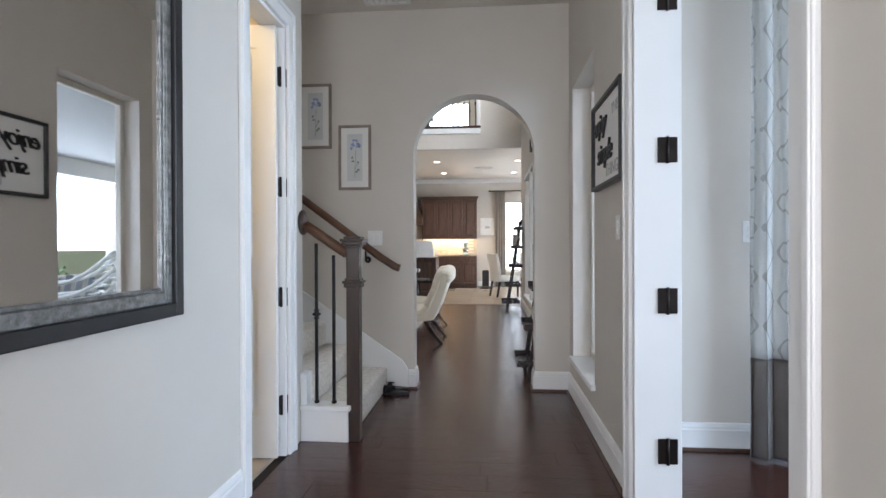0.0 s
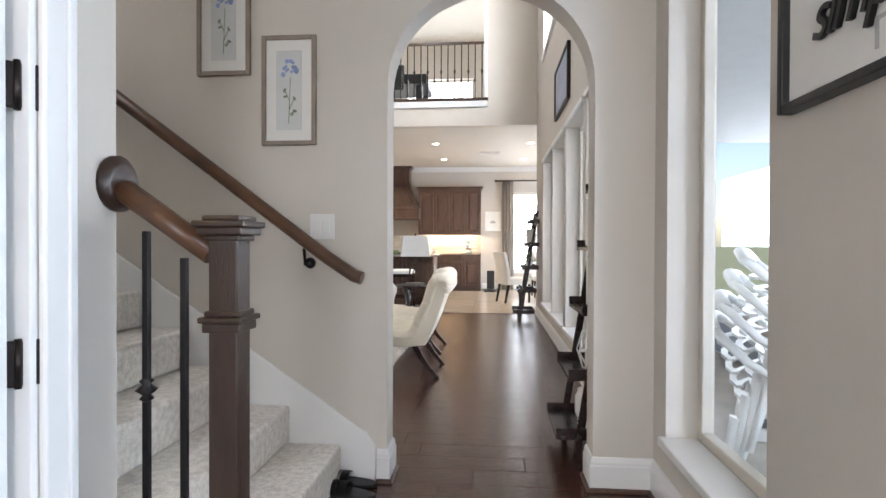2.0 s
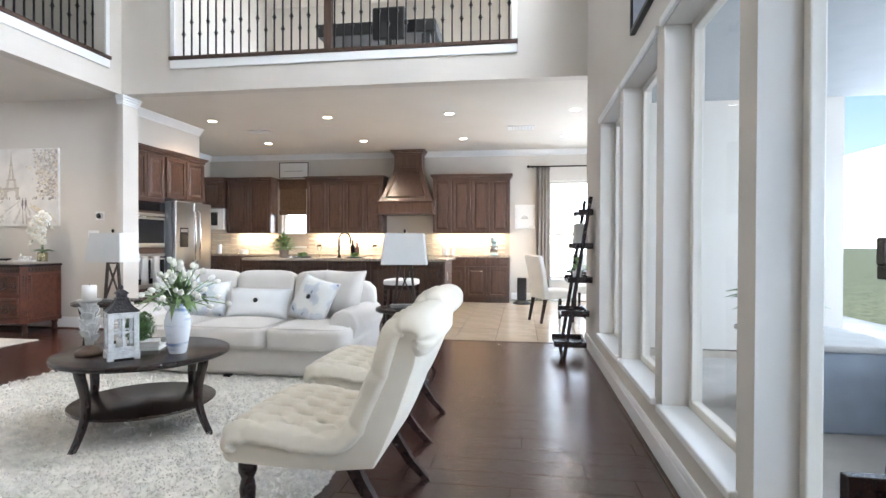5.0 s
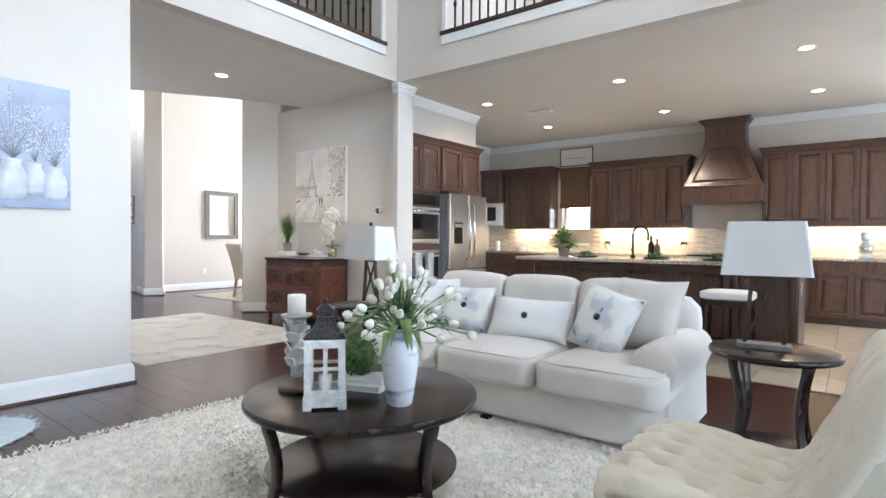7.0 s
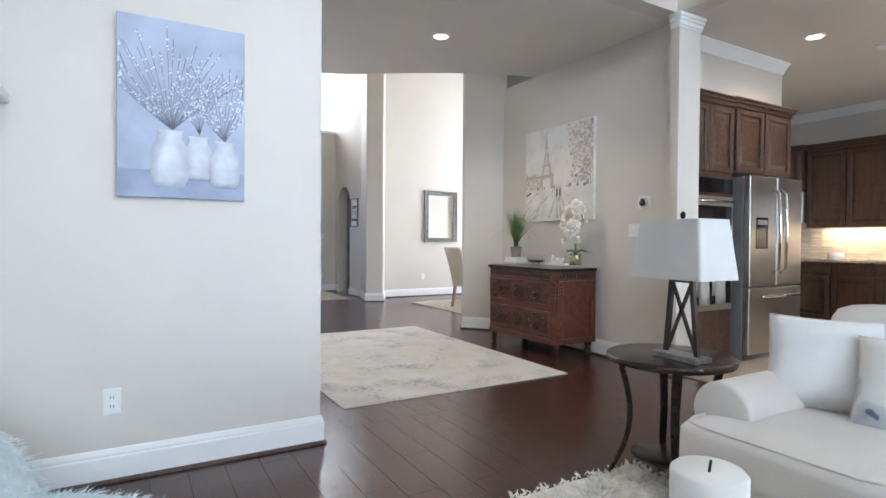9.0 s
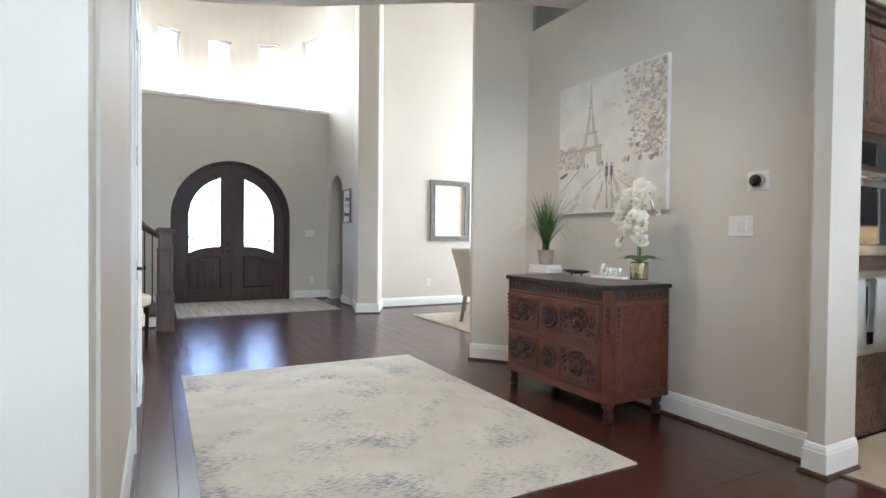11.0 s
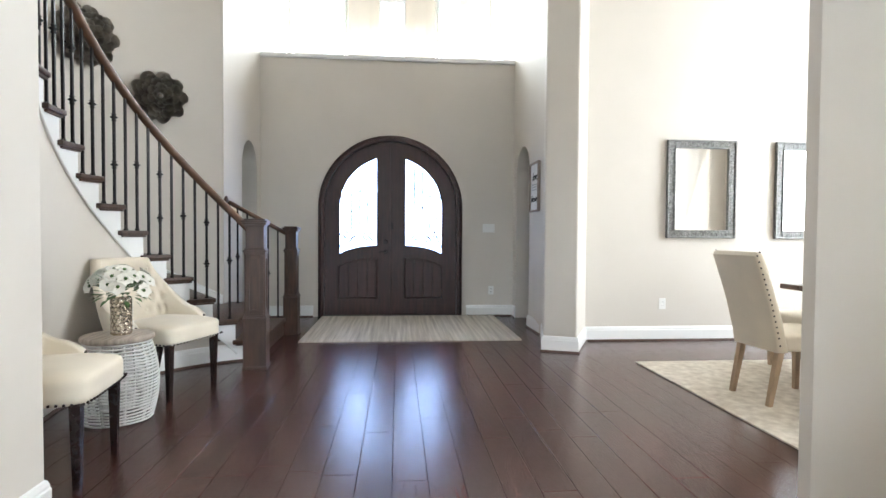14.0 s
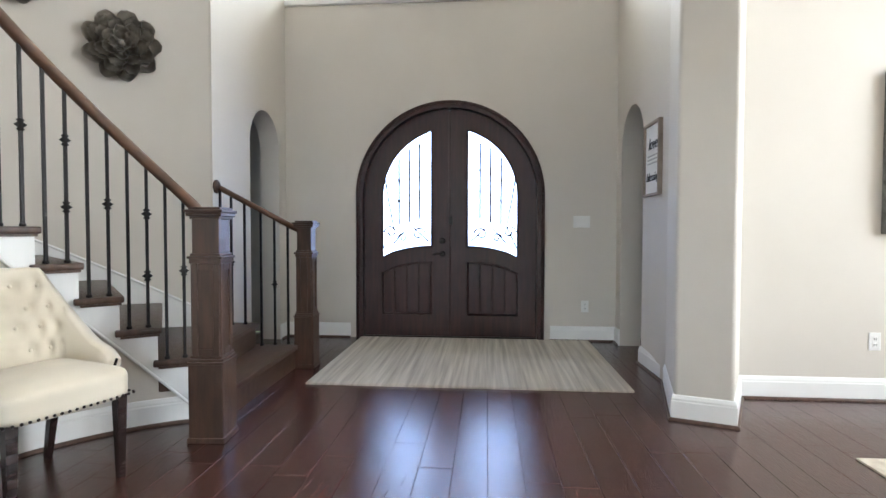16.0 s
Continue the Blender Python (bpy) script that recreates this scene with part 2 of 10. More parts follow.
def add_tube(bm, path, radius, sides=8, slot=0, squash=1.0, flat=False):
    """A round bar along a path; radius may be a list."""
    path = [Vector(p) for p in path]
    radii = radius if isinstance(radius, (list, tuple)) else [radius] * len(path)
    rings, up = [], Vector((0, 0, 1))
    for i, p in enumerate(path):
        d = (path[min(i + 1, len(path) - 1)] - path[max(i - 1, 0)]).normalized()
        ref = up if abs(d.dot(up)) < 0.95 else Vector((1, 0, 0))
        s = d.cross(ref).normalized()
        u = s.cross(d).normalized()
        off = math.pi / sides if flat else 0
        rings.append([bm.verts.new(p + radii[i] * (s * math.cos(2 * math.pi * k / sides + off) + u * squash * math.sin(2 * math.pi * k / sides + off))) for k in range(sides)])
    for a, b in zip(rings, rings[1:]):
        for k in range(sides):
            f = bm.faces.new((a[k], a[(k + 1) % sides], b[(k + 1) % sides], b[k]))
            f.material_index, f.smooth = slot, not flat
    for ring, flip in ((rings[0], True), (rings[-1], False)):
        f = bm.faces.new(ring[::-1] if flip else ring)
        f.material_index = slot
    return rings


def tube(name, path, radius, mat, sides=8, parent=None, squash=1.0, flat=False):
    bm = bmesh.new()
    add_tube(bm, path, radius, sides, 0, squash, flat)
    bmesh.ops.recalc_face_normals(bm, faces=bm.faces)
    return mesh_object(name, bm, mat, False, parent)


def lettering(name, words, size, mat, parent, m, depth=0.002, align="CENTER", shear=0.0, space=1.0):
    cu = bpy.data.curves.new(name, "FONT")
    cu.body, cu.size, cu.extrude, cu.align_x, cu.align_y, cu.shear, cu.space_character = words, size, depth, align, "CENTER", shear, space
    tmp = new(name + "_draft", cu)
    me = bpy.data.meshes.new_from_object(tmp.evaluated_get(bpy.context.evaluated_depsgraph_get()))
    bpy.data.objects.remove(tmp)
    me.materials.clear()
    me.materials.append(mat)
    ob = new(name, me)
    ob.parent, ob.matrix_basis = parent, m
    return ob




def wall_boxes(bm, along, face0, face1, a0, a1, z0, z1, holes):
    """A wall with right-angled holes (b0, b1, h0, h1), cut into blocks."""
    cuts = sorted({a0, a1, *[c for h in holes for c in h[:2] if a0 < c < a1]})
    for b0, b1 in zip(cuts, cuts[1:]):
        mid, spans = (b0 + b1) / 2, [(z0, z1)]
        for h in holes:
            if h[0] < mid < h[1]:
                nxt = []
                for s0, s1 in spans:
                    if h[2] > s0:
                        nxt.append((s0, min(s1, h[2])))
                    if h[3] < s1:
                        nxt.append((max(s0, h[3]), s1))
                spans = [s for s in nxt if s[1] - s[0] > 1e-4]
        for s0, s1 in spans:
            if along == "y":
                add_box(bm, face0, face1, b0, b1, s0, s1)
            else:
                add_box(bm, b0, b1, face0, face1, s0, s1)


def arch_fill(bm, along, face0, face1, b0, b1, spring, top, rise=None, n=24):
    """The masonry over an arched opening: from the springing up to top."""
    c, r = (b0 + b1) / 2, (b1 - b0) / 2
    rise = rise or r
    arc = [(c + r * math.cos(math.pi * k / n), spring + rise * math.sin(math.pi * k / n)) for k in range(n + 1)]
    depth = abs(face1 - face0)
    for (xa, za), (xb, zb) in zip(arc, arc[1:]):
        m = Matrix.Translation((0, min(face0, face1), 0)) if along == "x" else Matrix.Translation((max(face0, face1), 0, 0)) @ pose(0, 0, 0, 0, 0, 90)
        add_prism(bm, [(xa, za), (xa, top), (xb, top), (xb, zb)], depth, m)


def wall(name, along, face0, face1, a0, a1, z0, z1, holes=(), arches=(), mat=None, label="painted greige plaster wall"):
    bm = bmesh.new()
    square = list(holes) + [(b0, b1, h0, top) for b0, b1, h0, spring, rise, top in arches]
    wall_boxes(bm, along, face0, face1, a0, a1, z0, z1, square)
    for b0, b1, h0, spring, rise, top in arches:
        arch_fill(bm, along, face0, face1, b0, b1, spring, top, rise)
    bmesh.ops.remove_doubles(bm, verts=bm.verts, dist=1e-4)
    return tagged(mesh_object(name, bm, mat or PAINT), label, "wall", kind="structure")


def slanted_wall(name, p, q, thick, z0, z1, mat=None, label="painted greige plaster wall"):
    p, q = Vector((*p, 0)), Vector((*q, 0))
    d = q - p
    m = Matrix.Translation(p) @ pose(0, 0, 0, 0, 0, math.degrees(math.atan2(d.y, d.x)))
    return tagged(box(name, 0, d.length, 0, thick, z0, z1, mat or PAINT, 0.0, at=m), label, "wall", kind="structure")


BASE_PROFILE = [(0, 0), (0.018, 0), (0.018, 0.115), (0.014, 0.122), (0.014, 0.132), (0.008, 0.150), (0, 0.155)]


def sweep(name, pts, profile, mat):
    """A moulding of one profile along a line; the room lies to the line's left."""
    bm = bmesh.new()
    pts = [Vector((p[0], p[1], p[2] if len(p) > 2 else 0)) for p in pts]
    rings = []
    for i, p in enumerate(pts):
        d0 = (pts[i] - pts[i - 1]).normalized() if i else (pts[1] - pts[0]).normalized()
        d1 = (pts[i + 1] - pts[i]).normalized() if i < len(pts) - 1 else d0
        n0, n1 = Vector((-d0.y, d0.x, 0)), Vector((-d1.y, d1.x, 0))
        n = (n0 + n1).normalized()
        n /= max(0.4, n.dot(n0))
        rings.append([bm.verts.new(p + n * a + Vector((0, 0, h))) for a, h in profile])
    k = len(profile)
    for a, b in zip(rings, rings[1:]):
        for i in range(k - 1):
            bm.faces.new((a[i], b[i], b[i + 1], a[i + 1]))
    bm.faces.new(rings[0])
    bm.faces.new(rings[-1][::-1])
    bmesh.ops.recalc_face_normals(bm, faces=bm.faces)
    return mesh_object(name, bm, mat)


def baseboard(name, pts, profile=BASE_PROFILE, mat=None, label="white painted baseboard with a moulded top edge", category="baseboard"):
    ob = tagged(sweep(name, pts, profile, mat or TRIM), label, category, kind="structure")
    if category == "baseboard":
        sweep("shoe_moulding", pts, SHOE_PROFILE, DARKWOOD).parent = ob
    return ob


SHOE_PROFILE = [(0.0185, 0.0005), (0.032, 0.0005), (0.0315, 0.008), (0.027, 0.015), (0.0185, 0.018)]
CROWN_PROFILE = [(0, -0.11), (0.012, -0.11), (0.02, -0.09), (0.05, -0.05), (0.075, -0.02), (0.085, -0.012), (0.085, 0), (0, 0)]


def crown(name, pts, z):
    return baseboard(name, [(x, y, z) for x, y in pts], CROWN_PROFILE, label="white crown moulding under the ceiling", category="crown moulding")
# ---- large structure ----
H1, H2 = 3.05, 6.1
WX = 0.55  # inner face of the garden wall

# hall
wall("wall_hall_garden", "y", WX, WX + 0.2, -1.7, 4.35, 0, H1, holes=[(1.08, 2.34, 0, 2.62), (3.20, 4.03, 0.31, 2.33)])
wall("wall_hall_left", "y", -1.31, -1.19, -1.7, 2.97, 0, H1, holes=[(2.30, 2.78, 0, 2.36)])
# the hole in the back wall is unseen, added for the hall lamp
wall("wall_hall_back", "x", -1.82, -1.7, -1.31, WX, 0, H1, holes=[(-0.9, 0.2, 0.5, 2.45)])
wall("wall_stair_side", "x", 2.97, 3.03, -3.4, -1.19, 0, H2)
wall("wall_arch", "x", 4.2, 4.36, -5.44, WX, 0, H2, arches=[(-0.685, 0.28, 0, 1.88, 0.48, 2.6)])
# stairwell carried up with an invented opening for the added lamp
wall("wall_stair_end", "y", -3.5, -3.4, 2.9, 4.2, 0, H2, holes=[(3.2, 4.05, 3.7, 5.2)])
wall("wall_stair_head", "y", -2.3, -2.18, 3.03, 4.2, H1 + 0.2, H2)
tagged(box("ceiling_stairwell", -3.5, -2.18, 2.97, 4.2, H2, H2 + 0.2, CEIL, 0), "plain ceiling above the hall stairs", "ceiling", kind="structure")
tagged(box("ceiling_hall", -2.3, WX + 0.2, -1.82, 4.2, H1, H1 + 0.2, CEIL, 0), "flat painted hall ceiling", "ceiling", kind="structure")

# living room
wins = [(4.95, 5.95), (6.09, 7.06), (7.21, 8.19), (8.33, 9.33)]
wall("wall_living_garden", "y", WX, WX + 0.2, 4.36, 10.38, 0, H2, holes=[(a, b, 0.31, 2.28) for a, b in wins] + [(a, b, 3.75, 5.4) for a, b in [(4.95, 5.95), (8.0, 9.4)]])
wall("wall_living_far", "y", -5.44, -5.28, 4.36, 7.35, 0, H2)
wall("wall_over_gallery", "y", -5.44, -5.28, 7.35, 10.38, H1, H2, holes=[(7.5, 10.1, 3.42, 5.6)])
wall("wall_over_kitchen", "x", 10.38, 10.54, -5.44, 3.2, H1, H2, holes=[(-4.52, -0.30, 3.46, 5.6)])
wall("wall_dresser", "x", 10.5, 10.66, -7.86, -5.34, 0, H1)
wall("wall_column", "x", 10.38, 10.66, -5.34, -5.26, 0, H1)
tagged(box("ceiling_living", -5.44, WX + 0.2, 4.2, 10.54, H2, H2 + 0.2, CEIL, 0), "high flat living room ceiling", "ceiling", kind="structure")

# kitchen and breakfast nook
KY = 15.14
wall("wall_kitchen_back", "x", KY, KY + 0.2, -7.2, 3.2, 0, H1, holes=[(-5.33, -4.78, 1.08, 2.5), (0.36, 1.55, 0.45, 2.42)])
wall("wall_kitchen_left", "y", -7.2, -7.0, 10.66, KY, 0, H1)
wall("wall_nook_return", "x", 10.38, 10.54, WX + 0.2, 3.2, 0, H1)
# this wall's opening is assumed, to hold the added nook lamp
wall("wall_nook_garden", "y", 3.0, 3.2, 10.54, KY, 0, H1, holes=[(11.4, 14.2, 0.45, 2.4)])
tagged(box("ceiling_kitchen", -7.2, 3.2, 10.54, KY + 0.2, H1, H1 + 0.2, CEIL, 0), "painted kitchen ceiling with downlights", "ceiling", kind="structure")

# gallery
wall("wall_closet", "x", 7.2, 7.36, -8.76, -5.44, 0, H1, holes=[(-7.95, -7.12, 0, 2.44)])
wall("wall_closet_upper", "x", 7.2, 7.36, -8.76, -5.44, H1, H2)
slanted_wall("wall_slanted", (-7.84, 10.53), (-8.24, 10.15), -0.16, 0, H2)
wall("wall_dining_back", "y", -8.36, -8.24, 10.2, 14.9, 0, H2)

# foyer
DX = -13.97
wall("wall_front", "y", DX - 0.25, DX, 6.7, 10.56, 0, 3.5, arches=[(7.66, 9.64, 0, 1.5, 0.99, 2.6)])
wall("wall_foyer_stair_side", "x", 6.70, 6.9, -14.2, -12.43, 0, H2, arches=[(-13.78, -13.1, 0, 1.95, 0.34, 2.5)])
wall("wall_foyer_dining_side", "x", 10.36, 10.56, -14.2, -12.35, 0, H2, arches=[(-13.78, -13.05, 0, 1.92, 0.36, 2.5)])
wall("wall_dining_end", "x", 14.7, 14.9, -12.6, -8.2, 0, H2, holes=[(-11.6, -9.2, 0.5, 4.6)])
tagged(box("ceiling_foyer", -16.3, -5.44, 2.9, 14.9, H2, H2 + 0.2, CEIL, 0), "high flat foyer ceiling", "ceiling", kind="structure")
# gallery ceiling: its free edge is an arc over the foyer
def gallery_ceiling():
    bm = bmesh.new()
    arc = [(-8.76, 7.36), (-8.55, 8.0), (-8.30, 8.55), (-7.98, 9.05), (-7.66, 9.55), (-7.42, 10.0), (-7.24, 10.54)]
    pts = [(-5.44, 7.36)] + arc + [(-5.44, 10.54)]
    lo = [bm.verts.new((x, y, H1)) for x, y in pts]
    hi = [bm.verts.new((x, y, 3.42)) for x, y in pts]
    bm.faces.new(lo)
    bm.faces.new(hi[::-1])
    for i in range(len(pts)):
        j = (i + 1) % len(pts)
        bm.faces.new((lo[i], lo[j], hi[j], hi[i]))
    bmesh.ops.recalc_face_normals(bm, faces=bm.faces)
    return tagged(mesh_object("ceiling_gallery", bm, CEIL), "gallery ceiling with a curved free edge", "ceiling", kind="structure")


gallery_ceiling()


def turret():
    """The round clerestory behind the ledge over the front door."""
    bm = bmesh.new()
    c, r, n = Vector((-14.22, 8.63, 0)), 1.9, 36
    windows = [(112, 126), (143, 157), (173, 187), (203, 217), (234, 248)]
    marks = sorted({90, 270, *[a for w in windows for a in w], *range(90, 271, 6)})
    for a, b in zip(marks, marks[1:]):
        spans = [(3.5, H2)]
        if any(w0 <= a and b <= w1 for w0, w1 in windows):
            spans = [(3.5, 3.78), (5.3, H2)]
        for z0, z1 in spans:
            q = [(radius, ang) for radius in (r, r + 0.2) for ang in (a, b)]
            p = [c + Vector((k * math.cos(radians(t)), k * math.sin(radians(t)), 0)) for k, t in q]
            v = [bm.verts.new(s + Vector((0, 0, z))) for z in (z0, z1) for s in p]
            for f in ((0, 1, 5, 4), (3, 2, 6, 7), (1, 3, 7, 5), (2, 0, 4, 6), (0, 2, 3, 1), (4, 5, 7, 6)):
                bm.faces.new([v[i] for i in f])
    bmesh.ops.remove_doubles(bm, verts=bm.verts, dist=1e-4)
    bmesh.ops.recalc_face_normals(bm, faces=bm.faces)
    tagged(mesh_object("wall_turret", bm, PAINT), "curved clerestory wall with tall narrow windows", "wall", kind="structure")
    i = 0
    for a, b in windows:
        i += 1
        mid = radians((a + b) / 2)
        w = 2 * (r + 0.12) * math.sin(radians(b - a) / 2)
        m = Matrix.Translation(c + Vector(((r + 0.12) * math.cos(mid), (r + 0.12) * math.sin(mid), 0))) @ pose(0, 0, 0, 0, 0, math.degrees(mid))
        bm = bmesh.new()
        for y0, y1, z0, z1 in ((-w / 2, -w / 2 + 0.04, 3.78, 5.3), (w / 2 - 0.04, w / 2, 3.78, 5.3), (-w / 2, w / 2, 3.78, 3.82), (-w / 2, w / 2, 5.26, 5.3)):
            add_box(bm, -0.03, 0.03, y0, y1, z0, z1, 0.004)
        tagged(mesh_object("window_turret_%d" % i, bm, TRIM, at=m), "white framed clerestory window", "window", kind="structure")
        out = c + Vector(((r + 0.08) * math.cos(mid), (r + 0.08) * math.sin(mid), 4.55))
        daylight_lamp(out, c + Vector((2.6, 0, 2.6)) - out, w - 0.1, 1.4, 42, (0.93, 0.97, 1.0))
    bm = bmesh.new()
    rows = [[bm.verts.new((c.x + 4.2 * math.cos(radians(a)), c.y + 4.2 * math.sin(radians(a)), z)) for z in (3.0, 9.0)] for a in range(76, 285, 8)]
    for p, q in zip(rows, rows[1:]):
        bm.faces.new((p[0], q[0], q[1], p[1]))
    tagged(mesh_object("backdrop_turret", bm, glowing("pale_hazy_sky", (0.86, 0.93, 1.0), 0.90)), "pale hazy sky beyond the clerestory", "sky", kind="structure")
    tagged(box("ledge", DX - 0.28, DX + 0.035, 6.9, 10.36, 3.5, 3.56, TRIM, 0.012), "white ledge cap above the entry door", "ledge", kind="structure")
    bm = bmesh.new()
    rim = [bm.verts.new((c.x + (r + 0.2) * math.cos(radians(a)), c.y + (r + 0.2) * math.sin(radians(a)), 3.495)) for a in range(90, 271, 6)]
    bm.faces.new(rim)
    tagged(mesh_object("floor_turret", bm, PAINT), "plain painted floor of the clerestory", "floor", kind="structure")


turret()

# subfloor and ground
tagged(box("floor_base", -14.2, WX + 0.2, -1.82, 14.9, -0.2, -0.014, GROUT, 0), "dark subfloor under the planks", "floor", kind="structure")
tagged(box("floor_kitchen_base", WX + 0.2, 3.2, 10.38, KY + 0.2, -0.2, -0.014, TILEGROUT, 0), "subfloor of the breakfast nook", "floor", kind="structure")
tagged(box("upper_floor_games", -5.44, 3.2, 10.54, 15.34, 3.25, 3.44, PAINT, 0), "upper floor above the kitchen", "floor", kind="structure")
bm = bmesh.new()
bmesh.ops.create_grid(bm, x_segments=1, y_segments=1, size=400, matrix=Matrix.Translation((0, 0, -0.3)))
tagged(mesh_object("ground", bm, GRASS), "green lawn around the house", "lawn", kind="structure")
# ---- wall-hung things: local x to the viewer's right, z up, -y out of the wall ----
def on_wall(x, y, z, facing):
    """facing: the compass of the viewer's look: 'N' along +y, 'E' along +x, 'W' along -x, 'S' along -y."""
    return pose(x, y, z, 0, 0, {"N": 0, "E": -90, "W": 90, "S": 180}[facing])


def add_frame(bm, w, h, fw, d, slot=0, bevel=0.004, y0=0.0):
    for x0, x1, z0, z1 in ((-w / 2, -w / 2 + fw, -h / 2, h / 2), (w / 2 - fw, w / 2, -h / 2, h / 2), (-w / 2 + fw, w / 2 - fw, h / 2 - fw, h / 2), (-w / 2 + fw, w / 2 - fw, -h / 2, -h / 2 + fw)):
        add_box(bm, x0, x1, -d + y0, y0, z0, z1, bevel, 2, slot)


def frame_part(parent, w, h, fw, d, mat, name="frame", y0=0.0):
    bm = bmesh.new()
    add_frame(bm, w, h, fw, d, 0, 0.004, y0)
    return mesh_object(name, bm, mat, parent=parent)


SILVERFRAME = material("antique_silver_frame", (0.22, 0.22, 0.215), 0.35, metal=0.7, vary=0.35, scale=40, bump=0.4, grain=90)
TAUPE = material("taupe_picture_frame", (0.27, 0.22, 0.18), 0.5, vary=0.15, scale=10, bump=0.1)
PAPER = material("white_mat_board", (0.78, 0.77, 0.74), 0.9, vary=0.02)
PAPER2 = material("pale_grey_print", (0.62, 0.63, 0.62), 0.9, vary=0.04, scale=8)
BLUEINK = material("blue_flower_ink", (0.25, 0.31, 0.52), 0.9, vary=0.3, scale=40)
GREENINK = material("green_stem_ink", (0.22, 0.27, 0.18), 0.9, vary=0.3, scale=40)
INK = material("black_lettering", (0.012, 0.012, 0.012), 0.5)
GREYINK = material("grey_lettering", (0.45, 0.44, 0.43), 0.8)


def wall_plate(m, w, h, label, rockers=1, name="light_switch", category="light switch", outlet=False):
    root = empty(name, m, label, category)
    box("plate", -w / 2, w / 2, -0.007, 0, -h / 2, h / 2, PLASTIC, 0.003, parent=root)
    for k in range(rockers):
        x = (k - (rockers - 1) / 2) * 0.046
        if outlet:
            for z in (-0.02, 0.02):
                box("socket", x - 0.016, x + 0.016, -0.010, -0.006, z - 0.014, z + 0.014, PLASTIC, 0.004, parent=root)
                for dx in (-0.006, 0.006):
                    box("slot", x + dx - 0.0015, x + dx + 0.0015, -0.0108, -0.0095, z - 0.006, z + 0.005, BLACK, 0, parent=root)
        else:
            box("rocker", x - 0.016, x + 0.016, -0.012, -0.006, -0.033, 0.033, PLASTIC, 0.003, parent=root)
    return root


def casing(name, along, face, out, a0, a1, top, label="white door casing with stepped profile", w=0.085, d=0.02):
    """Trim round a door opening on the wall's face; out is the way it stands proud."""
    bm = bmesh.new()
    for b0, b1, z0, z1 in ((a0 - w, a0, 0, top + w), (a1, a1 + w, 0, top + w), (a0, a1, top, top + w)):
        f0, f1 = sorted((face, face + out * d))
        if along == "y":
            add_box(bm, f0, f1, b0, b1, z0, z1, 0.006)
        else:
            add_box(bm, b0, b1, f0, f1, z0, z1, 0.006)
    for b0, b1, z0, z1 in ((a0 - w, a0 - w + 0.025, 0, top + w), (a1 + w - 0.025, a1 + w, 0, top + w), (a0 - w + 0.025, a1 + w - 0.025, top + w - 0.025, top + w)):
        f0, f1 = sorted((face + out * (d - 0.001), face + out * (d + 0.008)))
        if along == "y":
            add_box(bm, f0, f1, b0, b1, z0, z1, 0.004)
        else:
            add_box(bm, b0, b1, f0, f1, z0, z1, 0.004)
    return tagged(mesh_object(name, bm, TRIM), label, "door trim", kind="structure")


def jamb(name, along, f0, f1, a0, a1, top):
    bm = bmesh.new()
    t = 0.02
    for b0, b1, z0, z1 in ((a0, a0 + t, 0, top), (a1 - t, a1, 0, top), (a0 + t, a1 - t, top - t, top)):
        if along == "y":
            add_box(bm, f0, f1, b0, b1, z0, z1, 0.002)
        else:
            add_box(bm, b0, b1, f0, f1, z0, z1, 0.002)
    return tagged(mesh_object(name, bm, TRIM), "white painted door jamb lining", "door trim", kind="structure")


def add_panel_leaf(bm, w, h, t, panels, stile=0.11):
    """A door leaf from x 0 to w, y 0 to t, z 0 to h, with sunk panels (x0, x1, z0, z1) that have a raised field."""
    xs = sorted({0, w, *[p[0] for p in panels], *[p[1] for p in panels]})
    zs = sorted({0, h, *[p[2] for p in panels], *[p[3] for p in panels]})
    for x0, x1 in zip(xs, xs[1:]):
        for z0, z1 in zip(zs, zs[1:]):
            if not any(p[0] <= x0 and x1 <= p[1] and p[2] <= z0 and z1 <= p[3] for p in panels):
                add_box(bm, x0, x1, 0, t, z0, z1)
    bmesh.ops.remove_doubles(bm, verts=bm.verts, dist=1e-5)
    for x0, x1, z0, z1 in panels:
        add_box(bm, x0, x1, t * 0.3, t * 0.7, z0, z1)
        for y0, y1 in ((t * 0.08, t * 0.31), (t * 0.69, t * 0.92)):
            add_box(bm, x0 + 0.03, x1 - 0.03, y0, y1, z0 + 0.03, z1 - 0.03, min(0.012, t * 0.2), 1)


def hinge(parent_m, label="dark bronze door hinge", h=0.1):
    root = empty("hinge", parent_m, label, "hinge", "door hinges")
    for x0, x1 in ((-0.042, -0.002), (0.002, 0.042)):
        box("leaf", x0, x1, -0.004, 0, -h / 2, h / 2, BRONZE, 0.003, parent=root)
    lathe("knuckle", [(0.007, -h / 2 - 0.004), (0.007, h / 2 + 0.004)], BRONZE, 10, root, pose(0, -0.004, 0))
    return root


# ---- hall ----
baseboard("baseboard_hall_left", [(-1.19, 2.22), (-1.19, -1.7)])
baseboard("baseboard_hall_right", [(WX, -1.7), (WX, 1.0)])
baseboard("baseboard_hall_right_far", [(WX, 2.43), (WX, 4.2), (0.28, 4.2), (0.28, 4.36)])
baseboard("baseboard_arch_left", [(-0.685, 4.36), (-0.685, 4.2), (-0.73, 4.2)])
casing("trim_hall_left_door", "y", -1.19, 1, 2.30, 2.78, 2.36)
jamb("jamb_hall_left_door", "y", -1.31, -1.19, 2.30, 2.78, 2.36)
casing("trim_study_door", "y", WX, -1, 1.08, 2.34, 2.62)
